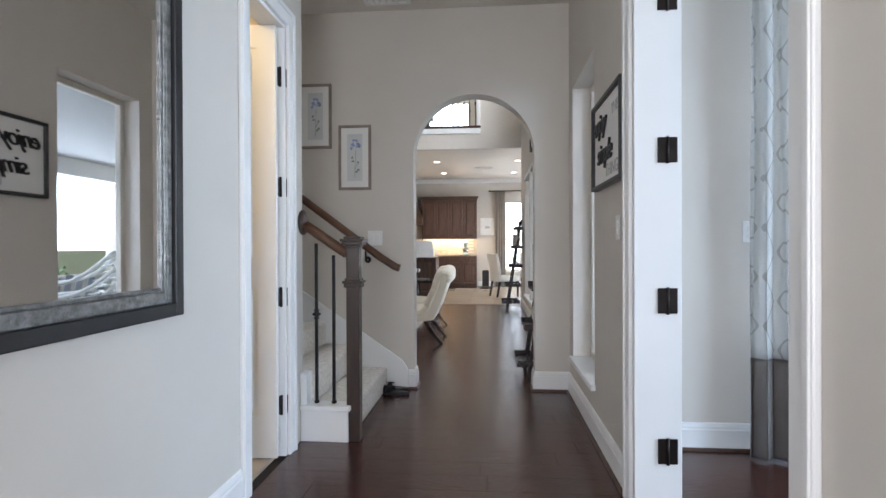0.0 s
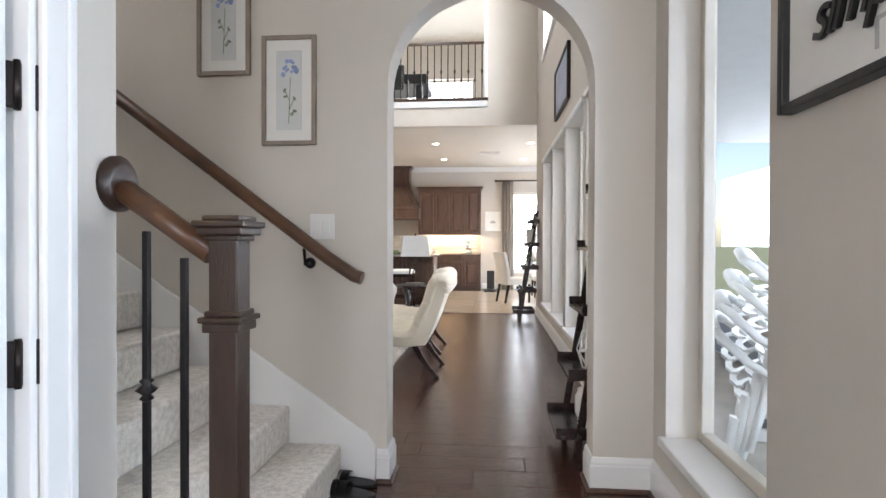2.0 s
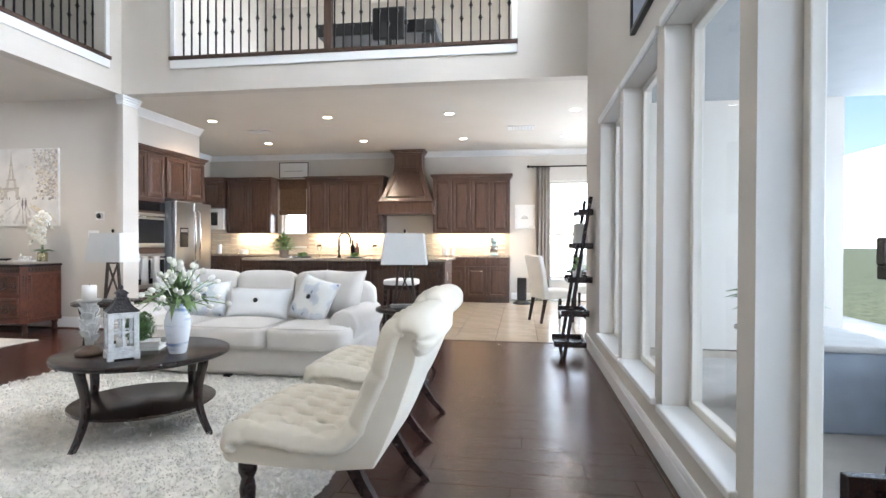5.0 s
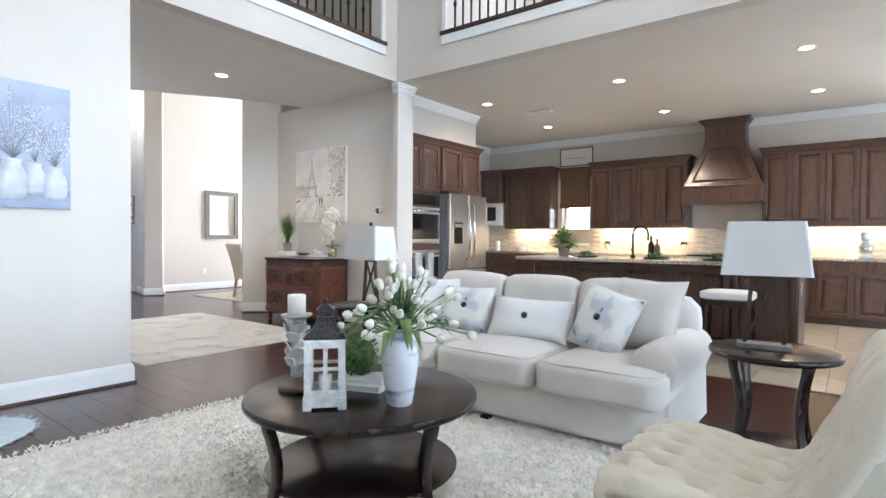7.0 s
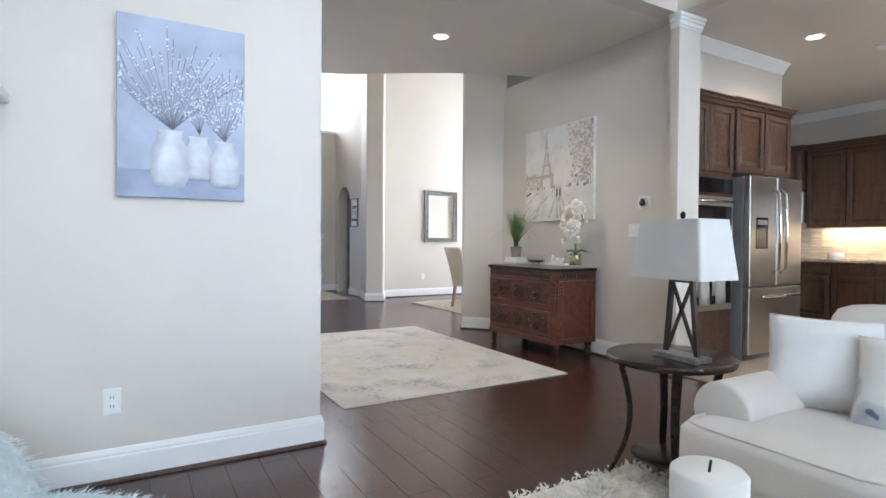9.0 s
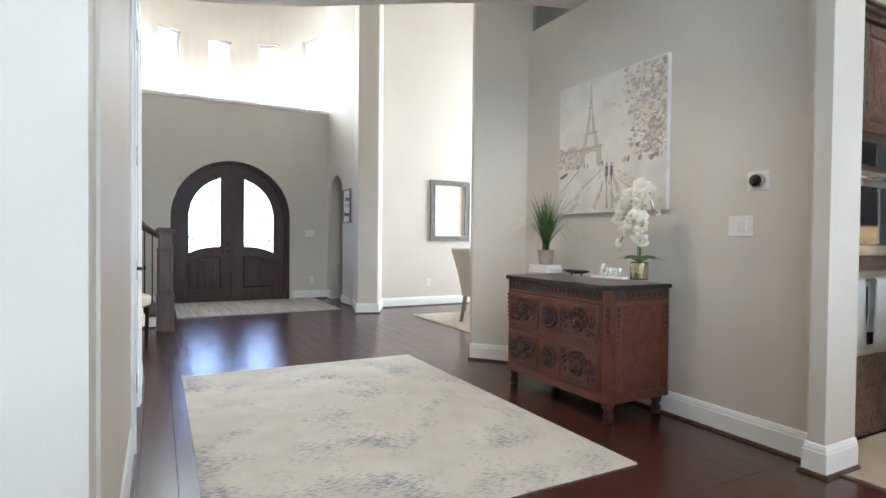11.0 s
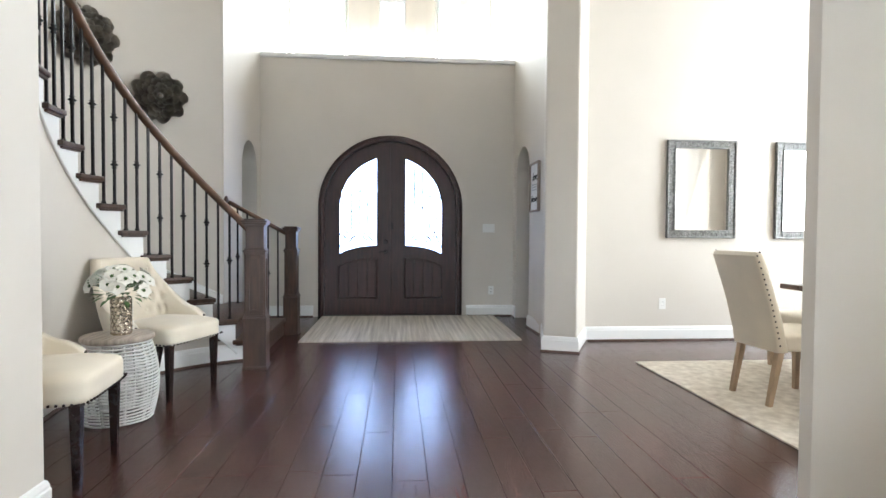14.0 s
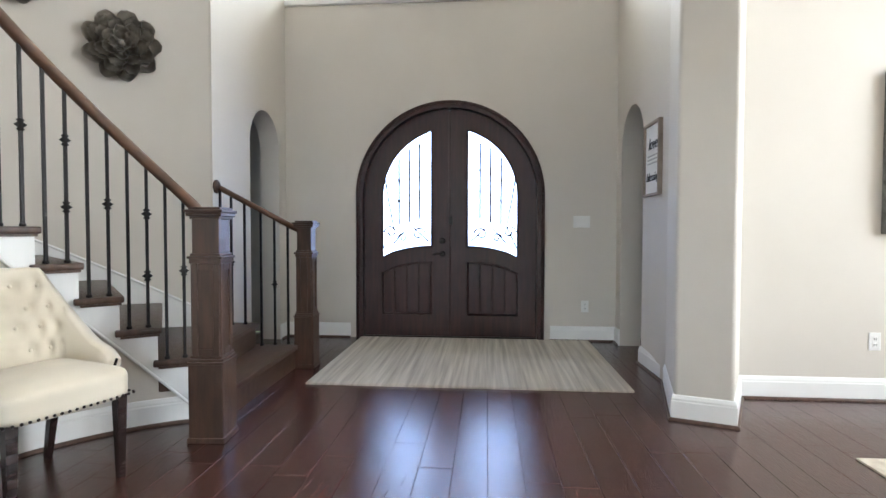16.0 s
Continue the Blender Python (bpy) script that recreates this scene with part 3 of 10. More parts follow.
jamb("jamb_study_door", "y", WX, WX + 0.2, 1.08, 2.34, 2.62)


def open_panel_door(name, m, w, h, label, hinges=()):
    root = empty(name, m, label, "door")
    bm = bmesh.new()
    add_panel_leaf(bm, w, h, 0.035, [(0.1, w - 0.1, 0.22, h * 0.40), (0.1, w - 0.1, h * 0.40 + 0.12, h - 0.12)])
    mesh_object("leaf", bm, TRIM, parent=root)
    return root


# the powder room door stands open into the room beyond
open_panel_door("interior_door", pose(-1.22, 2.735, 0.012, 0, 0, 184) , 0.72, 2.32, "white two-panel interior door standing open", ())
for z in (0.27, 0.86, 1.46, 2.06):
    hinge(pose(-1.215, 2.757, z + 0.012, 0, 0, 45))
tagged(box("powder_room_wall", -2.6, -1.31, 1.2, 1.3, 0, 2.9, PAINT, 0), "warm lit powder room wall", "wall", kind="structure")
tagged(box("powder_room_end", -2.7, -2.6, 1.2, 2.97, 0, 2.9, PAINT, 0), "plain powder room end wall", "wall", kind="structure")
tagged(box("powder_room_ceiling", -2.7, -1.31, 1.2, 2.97, 2.9, 2.95, CEIL, 0), "plain powder room ceiling", "ceiling", kind="structure")
tagged(box("powder_room_floor", -2.6, -1.25, 1.3, 2.97, -0.013, 0.003, TILE, 0), "beige tiled powder room floor", "floor", kind="structure")
_pl = new("powder_room_lamp", bpy.data.lights.new("powder_room_lamp", "POINT"))
_pl.data.energy, _pl.data.color, _pl.data.shadow_soft_size = 18, (1.0, 0.74, 0.36), 0.12
_pl.location = (-1.75, 1.75, 2.6)

# study beyond the right-hand opening
wall("wall_study_end", "x", 3.03, 3.19, 0.75, 4.4, 0, 2.9, holes=[(1.55, 3.0, 0.4, 2.5)])
# the side wall's hole is added to let that lamp in
wall("wall_study_side", "y", 4.4, 4.55, -1.7, 3.19, 0, 2.9, holes=[(-0.25, 2.05, 0.55, 2.35)])
wall("wall_study_back", "x", -1.85, -1.7, 0.75, 4.55, 0, 2.9)
tagged(box("ceiling_study", 0.75, 4.55, -1.85, 3.19, 2.9, 3.0, CEIL, 0), "plain study ceiling", "ceiling", kind="structure")
tagged(box("floor_study", WX + 0.2, 4.55, -1.85, 3.19, -0.2, 0.0, WOOD, 0), "dark wood study floor", "floor", kind="structure")
baseboard("baseboard_study", [(4.4, 3.03), (0.75, 3.03)])
open_panel_door("interior_door", pose(0.765, 2.36, 0.012, 0, 0, 80), 0.62, 2.58, "white panel door folded open against the study wall")
for z in (0.25, 0.905, 1.56, 2.22):
    hinge(pose(0.69, 2.318, z, 0, 0, 0), h=0.11)
wall_plate(on_wall(1.36, 3.03, 1.22, "N"), 0.075, 0.12, "white single rocker switch on a greenish wall")


def curtain(name, m, w, h, folds, top_mat, hem_mat=None, hem=0.0, label="", depth=0.035, pattern=False):
    """A hanging cloth in soft folds, x 0 to w, z 0 to h."""
    root = empty(name, m, label, "curtain")
    nx, nz = folds * 10, 24

    def cloth(part, z0, z1, mat, flare):
        bm = bmesh.new()
        grid = []
        for j in range(nz + 1):
            z = z0 + (z1 - z0) * j / nz
            row = []
            for i in range(nx + 1):
                u = i / nx
                ph = u * folds * 2 * math.pi
                amp = depth * (0.75 + 0.3 * math.sin(3.1 * u * folds + 1.3)) * (1 + 0.35 * (1 - z / h))
                spread = 1 + flare * (1 - z / h) ** 2
                row.append(bm.verts.new(((u - 0.5) * w * spread + 0.012 * math.sin(2 * ph + z * 1.5) + w / 2, amp * math.sin(ph + 0.25 * math.sin(z * 2.2 + i * 0.03)), z)))
            grid.append(row)
        for a, b in zip(grid, grid[1:]):
            for i in range(nx):
                bm.faces.new((a[i], a[i + 1], b[i + 1], b[i])).smooth = True
        bmesh.ops.solidify(bm, geom=bm.faces[:], thickness=0.004)
        return mesh_object(part, bm, mat, parent=root)

    cloth("cloth", hem, h, top_mat, 0.12)
    if hem_mat:
        cloth("hem_band", 0.01, hem, hem_mat, 0.12)
    return root


def lattice_cloth(name):
    """White cloth with a fine grey ogee lattice woven in."""
    m = material(name, (0.76, 0.76, 0.74), 0.75, vary=0.03, bump=0.15, grain=200)
    nt = m.node_tree
    b = nt.nodes["Principled BSDF"]
    co = nt.nodes.new("ShaderNodeTexCoord")
    sep = nt.nodes.new("ShaderNodeSeparateXYZ")
    nt.links.new(co.outputs["Object"], sep.inputs[0])

    def math_node(op, a, b2=None):
        n = nt.nodes.new("ShaderNodeMath")
        n.operation = op
        for i, v in enumerate((a, b2)):
            if v is None:
                continue
            if isinstance(v, (int, float)):
                n.inputs[i].default_value = v
            else:
                nt.links.new(v, n.inputs[i])
        return n.outputs[0]

    sx = math_node("SINE", math_node("MULTIPLY", sep.outputs["X"], 2 * math.pi / 0.16))
    sz = math_node("SINE", math_node("MULTIPLY", sep.outputs["Z"], 2 * math.pi / 0.26))
    line = math_node("LESS_THAN", math_node("ABSOLUTE", math_node("ADD", sx, math_node("MULTIPLY", sz, 0.85))), 0.12)
    mix = nt.nodes.new("ShaderNodeMix")
    mix.data_type = "RGBA"
    mix.inputs[6].default_value, mix.inputs[7].default_value = (0.76, 0.76, 0.74, 1), (0.52, 0.51, 0.49, 1)
    nt.links.new(line, mix.inputs[0])
    nt.links.new(mix.outputs[2], b.inputs["Base Color"])
    return m


curtain("curtain", pose(1.31, 2.88, 0.004), 0.28, 2.75, 3, lattice_cloth("ogee_lattice_cloth"), GREYFAB, 0.54, "white lattice curtain with a grey hem band")


def window(name, along, face, depth, a0, a1, z0, z1, label, sill_out=0.03, mullion=0, fw=0.045, parent=None):
    """A fixed window set back in its opening: white frame, pane, and a sill board."""
    bm = bmesh.new()
    p0, p1 = face + depth, face + depth + (0.05 if depth > 0 else -0.05)
    lo, hi = min(p0, p1), max(p0, p1)

    def put(b0, b1, h0, h1, l=lo, h=hi, bev=0.006):
        if along == "y":
            add_box(bm, l, h, b0, b1, h0, h1, bev)
        else:
            add_box(bm, b0, b1, l, h, h0, h1, bev)

    put(a0, a0 + fw, z0, z1)
    put(a1 - fw, a1, z0, z1)
    put(a0 + fw, a1 - fw, z1 - fw, z1)
    put(a0 + fw, a1 - fw, z0, z0 + fw)
    if mullion:
        put(a0 + fw, a1 - fw, mullion - 0.025, mullion + 0.025)
    s = 1 if depth > 0 else -1
    ob = tagged(mesh_object(name, bm, VINYL), label.replace("white framed", "almond framed"), "window", kind="structure")
    bm = bmesh.new()
    l, h = sorted((face - s * sill_out, face + depth))
    if along == "y":
        add_box(bm, l, h, a0 - 0.02 * (sill_out > 0), a1 + 0.02 * (sill_out > 0), z0 - 0.035, z0 + 0.004, 0.008)
    else:
        add_box(bm, a0 - 0.02, a1 + 0.02, l, h, z0 - 0.035, z0 + 0.004, 0.008)
    mesh_object("sill", bm, TRIM, parent=ob)
    bm = bmesh.new()
    mid = (p0 + p1) / 2
    if along == "y":
        add_box(bm, mid - 0.003, mid + 0.003, a0 + fw * 0.7, a1 - fw * 0.7, z0 + fw * 0.7, z1 - fw * 0.7)
    else:
        add_box(bm, a0 + fw * 0.7, a1 - fw * 0.7, mid - 0.003, mid + 0.003, z0 + fw * 0.7, z1 - fw * 0.7)
    g = mesh_object("pane", bm, PANE, parent=ob)
    g.visible_shadow = False
    return ob


window("window_hall", "y", WX, 0.13, 3.20, 4.03, 0.31, 2.33, "tall white framed hall window to the patio")
for i, (a, b) in enumerate(wins):
    window("window_living_%d" % (i + 1), "y", WX, 0.13, a, b, 0.31, 2.28, "tall white framed living room window")
window("window_upper_1", "y", WX, 0.13, 8.0, 9.4, 3.75, 5.4, "high white framed living room window")
window("window_upper_2", "y", WX, 0.13, 4.95, 5.95, 3.75, 5.4, "high white framed living room window")
# invented window round the stairwell's added lamp
window("window_stairwell_added", "y", -3.4, -0.06, 3.2, 4.05, 3.7, 5.2, "white framed unseen window added to light the hall stairs")
window("window_study", "x", 3.03, 0.1, 1.55, 3.0, 0.4, 2.5, "white framed study window")
window("window_nook", "x", KY, 0.1, 0.36, 1.55, 0.45, 2.42, "white framed breakfast nook window", mullion=1.35)
window("window_sink", "x", KY, 0.1, -5.33, -4.78, 1.08, 2.5, "small white framed kitchen window")
# out of view; only frames the added nook lamp
window("window_nook_side_added", "y", 3.0, 0.1, 11.4, 14.2, 0.45, 2.4, "wide white framed nook window, unseen and added for light")
window("window_dining", "x", 14.7, 0.1, -11.6, -9.2, 0.5, 4.6, "tall white framed dining room window", mullion=2.6)
# crowns over the living room windows, a slim white head moulding
for a, b in wins:
    tagged(box("trim_window_head", WX - 0.022, WX, a - 0.03, b + 0.03, 2.28, 2.33, TRIM, 0.01), "slim white window head moulding", "window trim", kind="structure")


def flower_print(m, label):
    root = empty("framed_print", m, label, "picture", "botanical prints in the hall")
    w, h = 0.268, 0.526
    frame_part(root, w, h, 0.022, 0.022, TAUPE)
    box("mat_board", -w / 2 + 0.02, w / 2 - 0.02, -0.012, -0.004, -h / 2 + 0.02, h / 2 - 0.02, PAPER, 0, parent=root)
    box("print", -0.062, 0.062, -0.0145, -0.011, -0.19, 0.19, PAPER2, 0, parent=root)
    bm = bmesh.new()
    for p0, p1 in (((0.0, -0.16), (0.008, 0.06)), ((0.004, -0.05), (-0.02, 0.0)), ((0.004, -0.09), (0.028, -0.04)), ((0.0, -0.12), (0.026, -0.10))):
        add_tube(bm, [(p0[0], -0.0155, p0[1]), (p1[0], -0.0155, p1[1])], 0.0016, 5)
    for x, z, a in ((-0.02, 0.0, 30), (0.028, -0.04, -30), (0.03, -0.1, -60), (0.018, -0.115, 40), (-0.016, -0.03, 80)):
        bmesh.ops.create_circle(bm, cap_ends=True, radius=0.012, segments=8, matrix=pose(x, -0.0158, z, 90, a, 0) @ Matrix.Diagonal((0.55, 1, 1, 1)))
    mesh_object("stem", bm, GREENINK, parent=root)
    bm = bmesh.new()
    rng = random.Random(5)
    for k in range(16):
        a, r = rng.uniform(0, 6.3), 0.04 * math.sqrt(rng.random())
        bmesh.ops.create_circle(bm, cap_ends=True, radius=rng.uniform(0.007, 0.013), segments=7, matrix=pose(r * math.cos(a) * 1.15, -0.0162 - k * 0.0001, 0.10 + r * math.sin(a), 90, 0, 0))
    mesh_object("blossom", bm, BLUEINK, parent=root)
    return root


flower_print(on_wall(-1.162, 4.2, 1.868, "N"), "taupe framed botanical print of a blue flower")
flower_print(on_wall(-1.488, 4.2, 2.209, "N"), "taupe framed botanical print of a blue flower")
wall_plate(on_wall(-1.0, 4.2, 1.215, "N"), 0.12, 0.12, "white double rocker light switch", 2)
wall_plate(on_wall(WX, 2.60, 1.235, "E"), 0.075, 0.12, "white dimmer light switch")


def enjoy_sign():
    root = empty("wall_sign", on_wall(WX, 2.755, 1.693, "E"), "black framed white sign with raised script words", "wall sign")
    w, h = 0.67, 0.475
    frame_part(root, w, h, 0.022, 0.04, BLACK)
    box("board", -w / 2 + 0.02, w / 2 - 0.02, -0.02, 0, -h / 2 + 0.02, h / 2 - 0.02, PAPER, 0, parent=root)
    lettering("script_word", "enjoy", 0.15, INK, root, pose(-0.15, -0.028, 0.105, 90, 0, 0), 0.006, shear=0.35, space=0.86)
    lettering("script_word", "simple", 0.15, INK, root, pose(-0.04, -0.028, -0.06, 90, 0, 0), 0.006, shear=0.35, space=0.86)
    lettering("printed_word", "THE", 0.075, GREYINK, root, pose(0.17, -0.022, 0.13, 90, 0, 0), 0.001)
    lettering("printed_word", "THINGS", 0.09, GREYINK, root, pose(0.12, -0.022, -0.16, 90, 0, 0), 0.001)
    return root


enjoy_sign()


def hall_mirror():
    root = empty("wall_mirror", on_wall(-1.19, 1.12, 1.52, "W"), "large mirror in a black and mosaic silver frame", "mirror")
    w, h = 1.18, 1.22
    frame_part(root, w, h, 0.045, 0.045, BLACK, "outer_frame")
    bm = bmesh.new()
    add_frame(bm, w - 0.09, h - 0.09, 0.042, 0.03)
    mesh_object("mosaic_band", bm, SILVERFRAME, parent=root)
    frame_part(root, w - 0.174, h - 0.174, 0.014, 0.026, SILVERFRAME, "inner_bead")
    box("mirror_glass", -w / 2 + 0.09, w / 2 - 0.09, -0.018, -0.008, -h / 2 + 0.09, h / 2 - 0.09, MIRROR, 0, parent=root)
    n = 0
    for side in (-1, 1):
        for k in range(16):
            z = -h / 2 + 0.09 + k * (h - 0.18) / 15.0
            box("mosaic_piece", side * (w / 2 - 0.066) - 0.014, side * (w / 2 - 0.066) + 0.014, -0.034, -0.028, z - 0.036, z + 0.036, SILVERFRAME, 0.003, 1, root)
    return root


hall_mirror()


# hall stairs
def carpet_stairs():
    bm = bmesh.new()
    for k in range(10):
        x = -0.90 - 0.25 * k
        add_box(bm, -3.38, x, 3.07, 4.18, 0.18 * k, 0.18 * (k + 1), 0.018, 3)
    tagged(mesh_object("staircase", bm, CARPET), "straight stairs covered in beige carpet", "stairs", kind="structure")
    bm = bmesh.new()
    add_prism(bm, [(-0.735, 0), (-0.735, 0.165), (-0.78, 0.235), (-3.38, 1.98), (-3.38, 1.6), (-0.95, 0)], 0.02, Matrix.Translation((0, 4.18, 0)), bevel=0.004)
    tagged(mesh_object("trim_stair_skirt", bm, TRIM), "white sloping stair skirting board", "stair trim", kind="structure")
    bm = bmesh.new()
    add_box(bm, -1.19, -0.905, 2.985, 3.07, 0, 0.185, 0.003)
    add_box(bm, -1.19, -0.89, 2.965, 3.085, 0.185, 0.215, 0.006)
    add_box(bm, -1.19, -1.15, 2.985, 3.07, 0.215, 0.40, 0.003)
    tagged(mesh_object("stair_curb", bm, TRIM), "white stair curb under the iron balusters", "stair trim", kind="structure")


carpet_stairs()


def add_newel(bm, w, h, trim=1.0):
    """A boxed newel post with a base, a collar and a stepped cap."""
    add_box(bm, -w / 2, w / 2, -w / 2, w / 2, 0, h - 0.04, 0.005)
    for z0, z1, g in ((h - 0.30, h - 0.275, 0.012), (h - 0.275, h - 0.26, 0.02), (h - 0.26, h - 0.245, 0.008), (h - 0.065, h - 0.05, 0.008), (h - 0.05, h - 0.03, 0.022), (h - 0.03, h - 0.014, 0.030), (h - 0.014, h, 0.012)):
        add_box(bm, -w / 2 - g, w / 2 + g, -w / 2 - g, w / 2 + g, z0, z1, 0.004)


def newel_post(m, w, h, label, mat, skirt=0.0):
    root = empty("newel_post", m, label, "newel post")
    bm = bmesh.new()
    add_newel(bm, w, h)
    mesh_object("shaft", bm, mat, parent=root)
    if skirt:
        # a raised frame on each face leaves a sunk panel between collar and plinth
        z0, z1 = skirt + 0.045, h - 0.30
        bm = bmesh.new()
        for k in range(4):
            turn = pose(0, 0, 0, 0, 0, 90 * k)
            for x0, x1, a, b in ((-w / 2, -w / 2 + 0.032, z0, z1), (w / 2 - 0.032, w / 2, z0, z1), (-w / 2 + 0.032, w / 2 - 0.032, z0, z0 + 0.035), (-w / 2 + 0.032, w / 2 - 0.032, z1 - 0.035, z1)):
                add_box(bm, x0, x1, -w / 2 - 0.009, -w / 2 + 0.001, a, b, 0.003, 1, 0, turn)
        mesh_object("panel_frame", bm, mat, parent=root)
        bm = bmesh.new()
        for g, a, b in ((0.020, 0, skirt), (0.027, 0, 0.03), (0.026, skirt, skirt + 0.014), (0.018, skirt + 0.014, skirt + 0.03), (0.012, skirt + 0.03, skirt + 0.046)):
            add_box(bm, -w / 2 - g, w / 2 + g, -w / 2 - g, w / 2 + g, a, b, 0.005)
        mesh_object("plinth", bm, mat, parent=root)
    return root


newel_post(pose(-0.878, 3.035, 0), 0.077, 1.205, "dark boxed wooden newel post at the hall stairs", NEWEL)


def baluster(m, h, knuckles, label="black iron baluster with knuckle", group="iron balusters"):
    root = empty("baluster", m, label, "baluster", group)
    bm = bmesh.new()
    add_box(bm, -0.0085, 0.0085, -0.0085, 0.0085, 0, h, 0.0015, 1)
    mesh_object("bar", bm, IRON, parent=root)
    bm = bmesh.new()
    add_lathe(bm, [(0.008, 0), (0.016, 0.003), (0.016, 0.014), (0.009, 0.02)], 8)
    mesh_object("shoe", bm, IRON, parent=root)
    for z in knuckles:
        lathe("knuckle", [(0.008, z - 0.032), (0.019, z - 0.024), (0.011, z - 0.014), (0.029, z), (0.011, z + 0.014), (0.019, z + 0.024), (0.008, z + 0.032)], IRON, 8, root)
    return root


baluster(pose(-1.105, 3.03, 0.215), 0.95, (0.53,), group="hall stair balusters")
baluster(pose(-1.0, 3.03, 0.215), 0.88, (), "plain black iron baluster", group="hall stair balusters")


def handrail(name, path, mat, label, r=0.03, rosette=None):
    root = empty(name, pose(0, 0, 0), label, "handrail")
    bm = bmesh.new()
    add_tube(bm, path, r, 10, 0, 0.85)
    mesh_object("rail", bm, mat, parent=root)
    return root


_r = handrail("handrail", [(-1.17, 3.03, 1.275), (-0.92, 3.03, 1.105)], RAILWOOD, "short walnut stair rail into the newel", 0.036)
lathe("rosette", [(0.075, 0), (0.075, 0.012), (0.05, 0.022)], NEWEL, 20, _r, pose(-1.19, 3.03, 1.29, 0, 90, 0))
_r = handrail("handrail", [(-3.3, 4.11, 2.80), (-1.57, 4.11, 1.53), (-0.95, 4.11, 1.07), (-0.82, 4.11, 0.985), (-0.785, 4.11, 0.975)], RAILWOOD, "walnut wall handrail above the hall stairs", 0.036)
for x, z in ((-1.06, 1.11), (-2.4, 2.09)):
    tube("bracket", [(x, 4.2, z - 0.07), (x, 4.13, z - 0.075), (x, 4.112, z - 0.0)], 0.008, IRON, parent=_r)
    lathe("bracket_plate", [(0.028, 0), (0.024, 0.012)], IRON, 14, _r, pose(x, 4.2, z - 0.07, 90, 0, 0))


def sandal(m):
    root = empty("sandal", m, "black slip-on sandal lying on the floor", "sandal", "pair of sandals")
    bm = bmesh.new()
    n, ring = 20, []
    pts = []
    for k in range(n):
        a = 2 * math.pi * k / n
        x = 0.125 * math.cos(a)
        y = (0.044 + 0.010 * math.cos(a)) * math.sin(a)
        pts.append((x, y))
    add_prism(bm, [(x, y) for x, y in pts], 0.025, pose(0, 0, 0, -90, 0, 0) @ pose(0, -0.025, 0), bevel=0.005)
    bmesh.ops.recalc_face_normals(bm, faces=bm.faces)
    mesh_object("sole", bm, BLACK, parent=root, at=pose(0, 0, 0.0))
    for x0 in (0.005, 0.055):
        bm = bmesh.new()
        rows = []
        for k in range(9):
            a = math.pi * k / 8
            rows.append([bm.verts.new((x0 + dx, 0.05 * math.cos(a), 0.02 + 0.045 * math.sin(a))) for dx in (0, 0.04)])
        for a, b in zip(rows, rows[1:]):
            bm.faces.new((a[0], a[1], b[1], b[0]))
        bmesh.ops.solidify(bm, geom=bm.faces[:], thickness=0.006)
        mesh_object("strap", bm, BLACK, True, parent=root)
    return root


sandal(pose(-0.82, 4.03, 0, 0, 0, 170))
sandal(pose(-0.84, 4.14, 0, 0, 0, 176))


def ceiling_vent(m, w, h, label):
    root = empty("ceiling_vent", m, label, "air vent")
    bm = bmesh.new()
    for x0, x1, y0, y1 in ((-w / 2, w / 2, -h / 2, -h / 2 + 0.03), (-w / 2, w / 2, h / 2 - 0.03, h / 2), (-w / 2, -w / 2 + 0.03, -h / 2, h / 2), (w / 2 - 0.03, w / 2, -h / 2, h / 2)):
        add_box(bm, x0, x1, y0, y1, -0.012, 0, 0.003)
    mesh_object("rim", bm, TRIM, parent=root)
    n = int((w - 0.06) / 0.05)
    for k in range(n):
        x = -w / 2 + 0.055 + k * 0.05
        box("louvre", x - 0.02, x + 0.012, -h / 2 + 0.03, h / 2 - 0.03, -0.009, -0.005, GREYFAB if w > 0.45 else TRIM, 0, parent=root)
    return root


ceiling_vent(pose(-0.86, 3.93, H1), 0.36, 0.3, "white louvred hall air vent")


ceiling_vent(pose(-0.62, 3.75, H1), 0.5, 0.35, "white louvred return air vent in the ceiling")
# ---- soft forms ----
def add_cushion(bm, w, d, h, n=7.0, cuts=9, puff=0.0, m=None, slot=0, seed=0):
    """A rounded block centred on x and y, standing on z 0."""
    r = bmesh.ops.create_grid(bm, x_segments=1, y_segments=1, size=1)
    bmesh.ops.delete(bm, geom=r["verts"], context="VERTS")
    vs = {}

    def vert(u, v, t):
        key = (round(u, 5), round(v, 5), round(t, 5))
        if key not in vs:
            s = (abs(u) ** n + abs(v) ** n + abs(t) ** n) ** (-1 / n)
            p = Vector((u * s * w / 2, v * s * d / 2, t * s * h / 2 + h / 2))
            if puff and t > 0:
                p.z += puff * (1 - u * u) * (1 - v * v)
            p += 0.004 * noise.noise_vector(p * 6 + Vector((seed, 0, 0)))
            vs[key] = bm.verts.new(p)
        return vs[key]

    for axis in range(3):
        for side in (-1, 1):
            for i in range(cuts):
                for j in range(cuts):
                    quad = []
                    for a, b in ((i, j), (i + 1, j), (i + 1, j + 1), (i, j + 1)):
                        c = [2 * a / cuts - 1, 2 * b / cuts - 1]
                        c.insert(axis, side)
                        quad.append(vert(*c))
                    if side < 0:
                        quad.reverse()
                    if axis == 1:
                        quad.reverse()
                    f = bm.faces.new(quad)
                    f.smooth, f.material_index = True, slot
    if m is not None:
        bmesh.ops.transform(bm, matrix=m, verts=list(vs.values()))


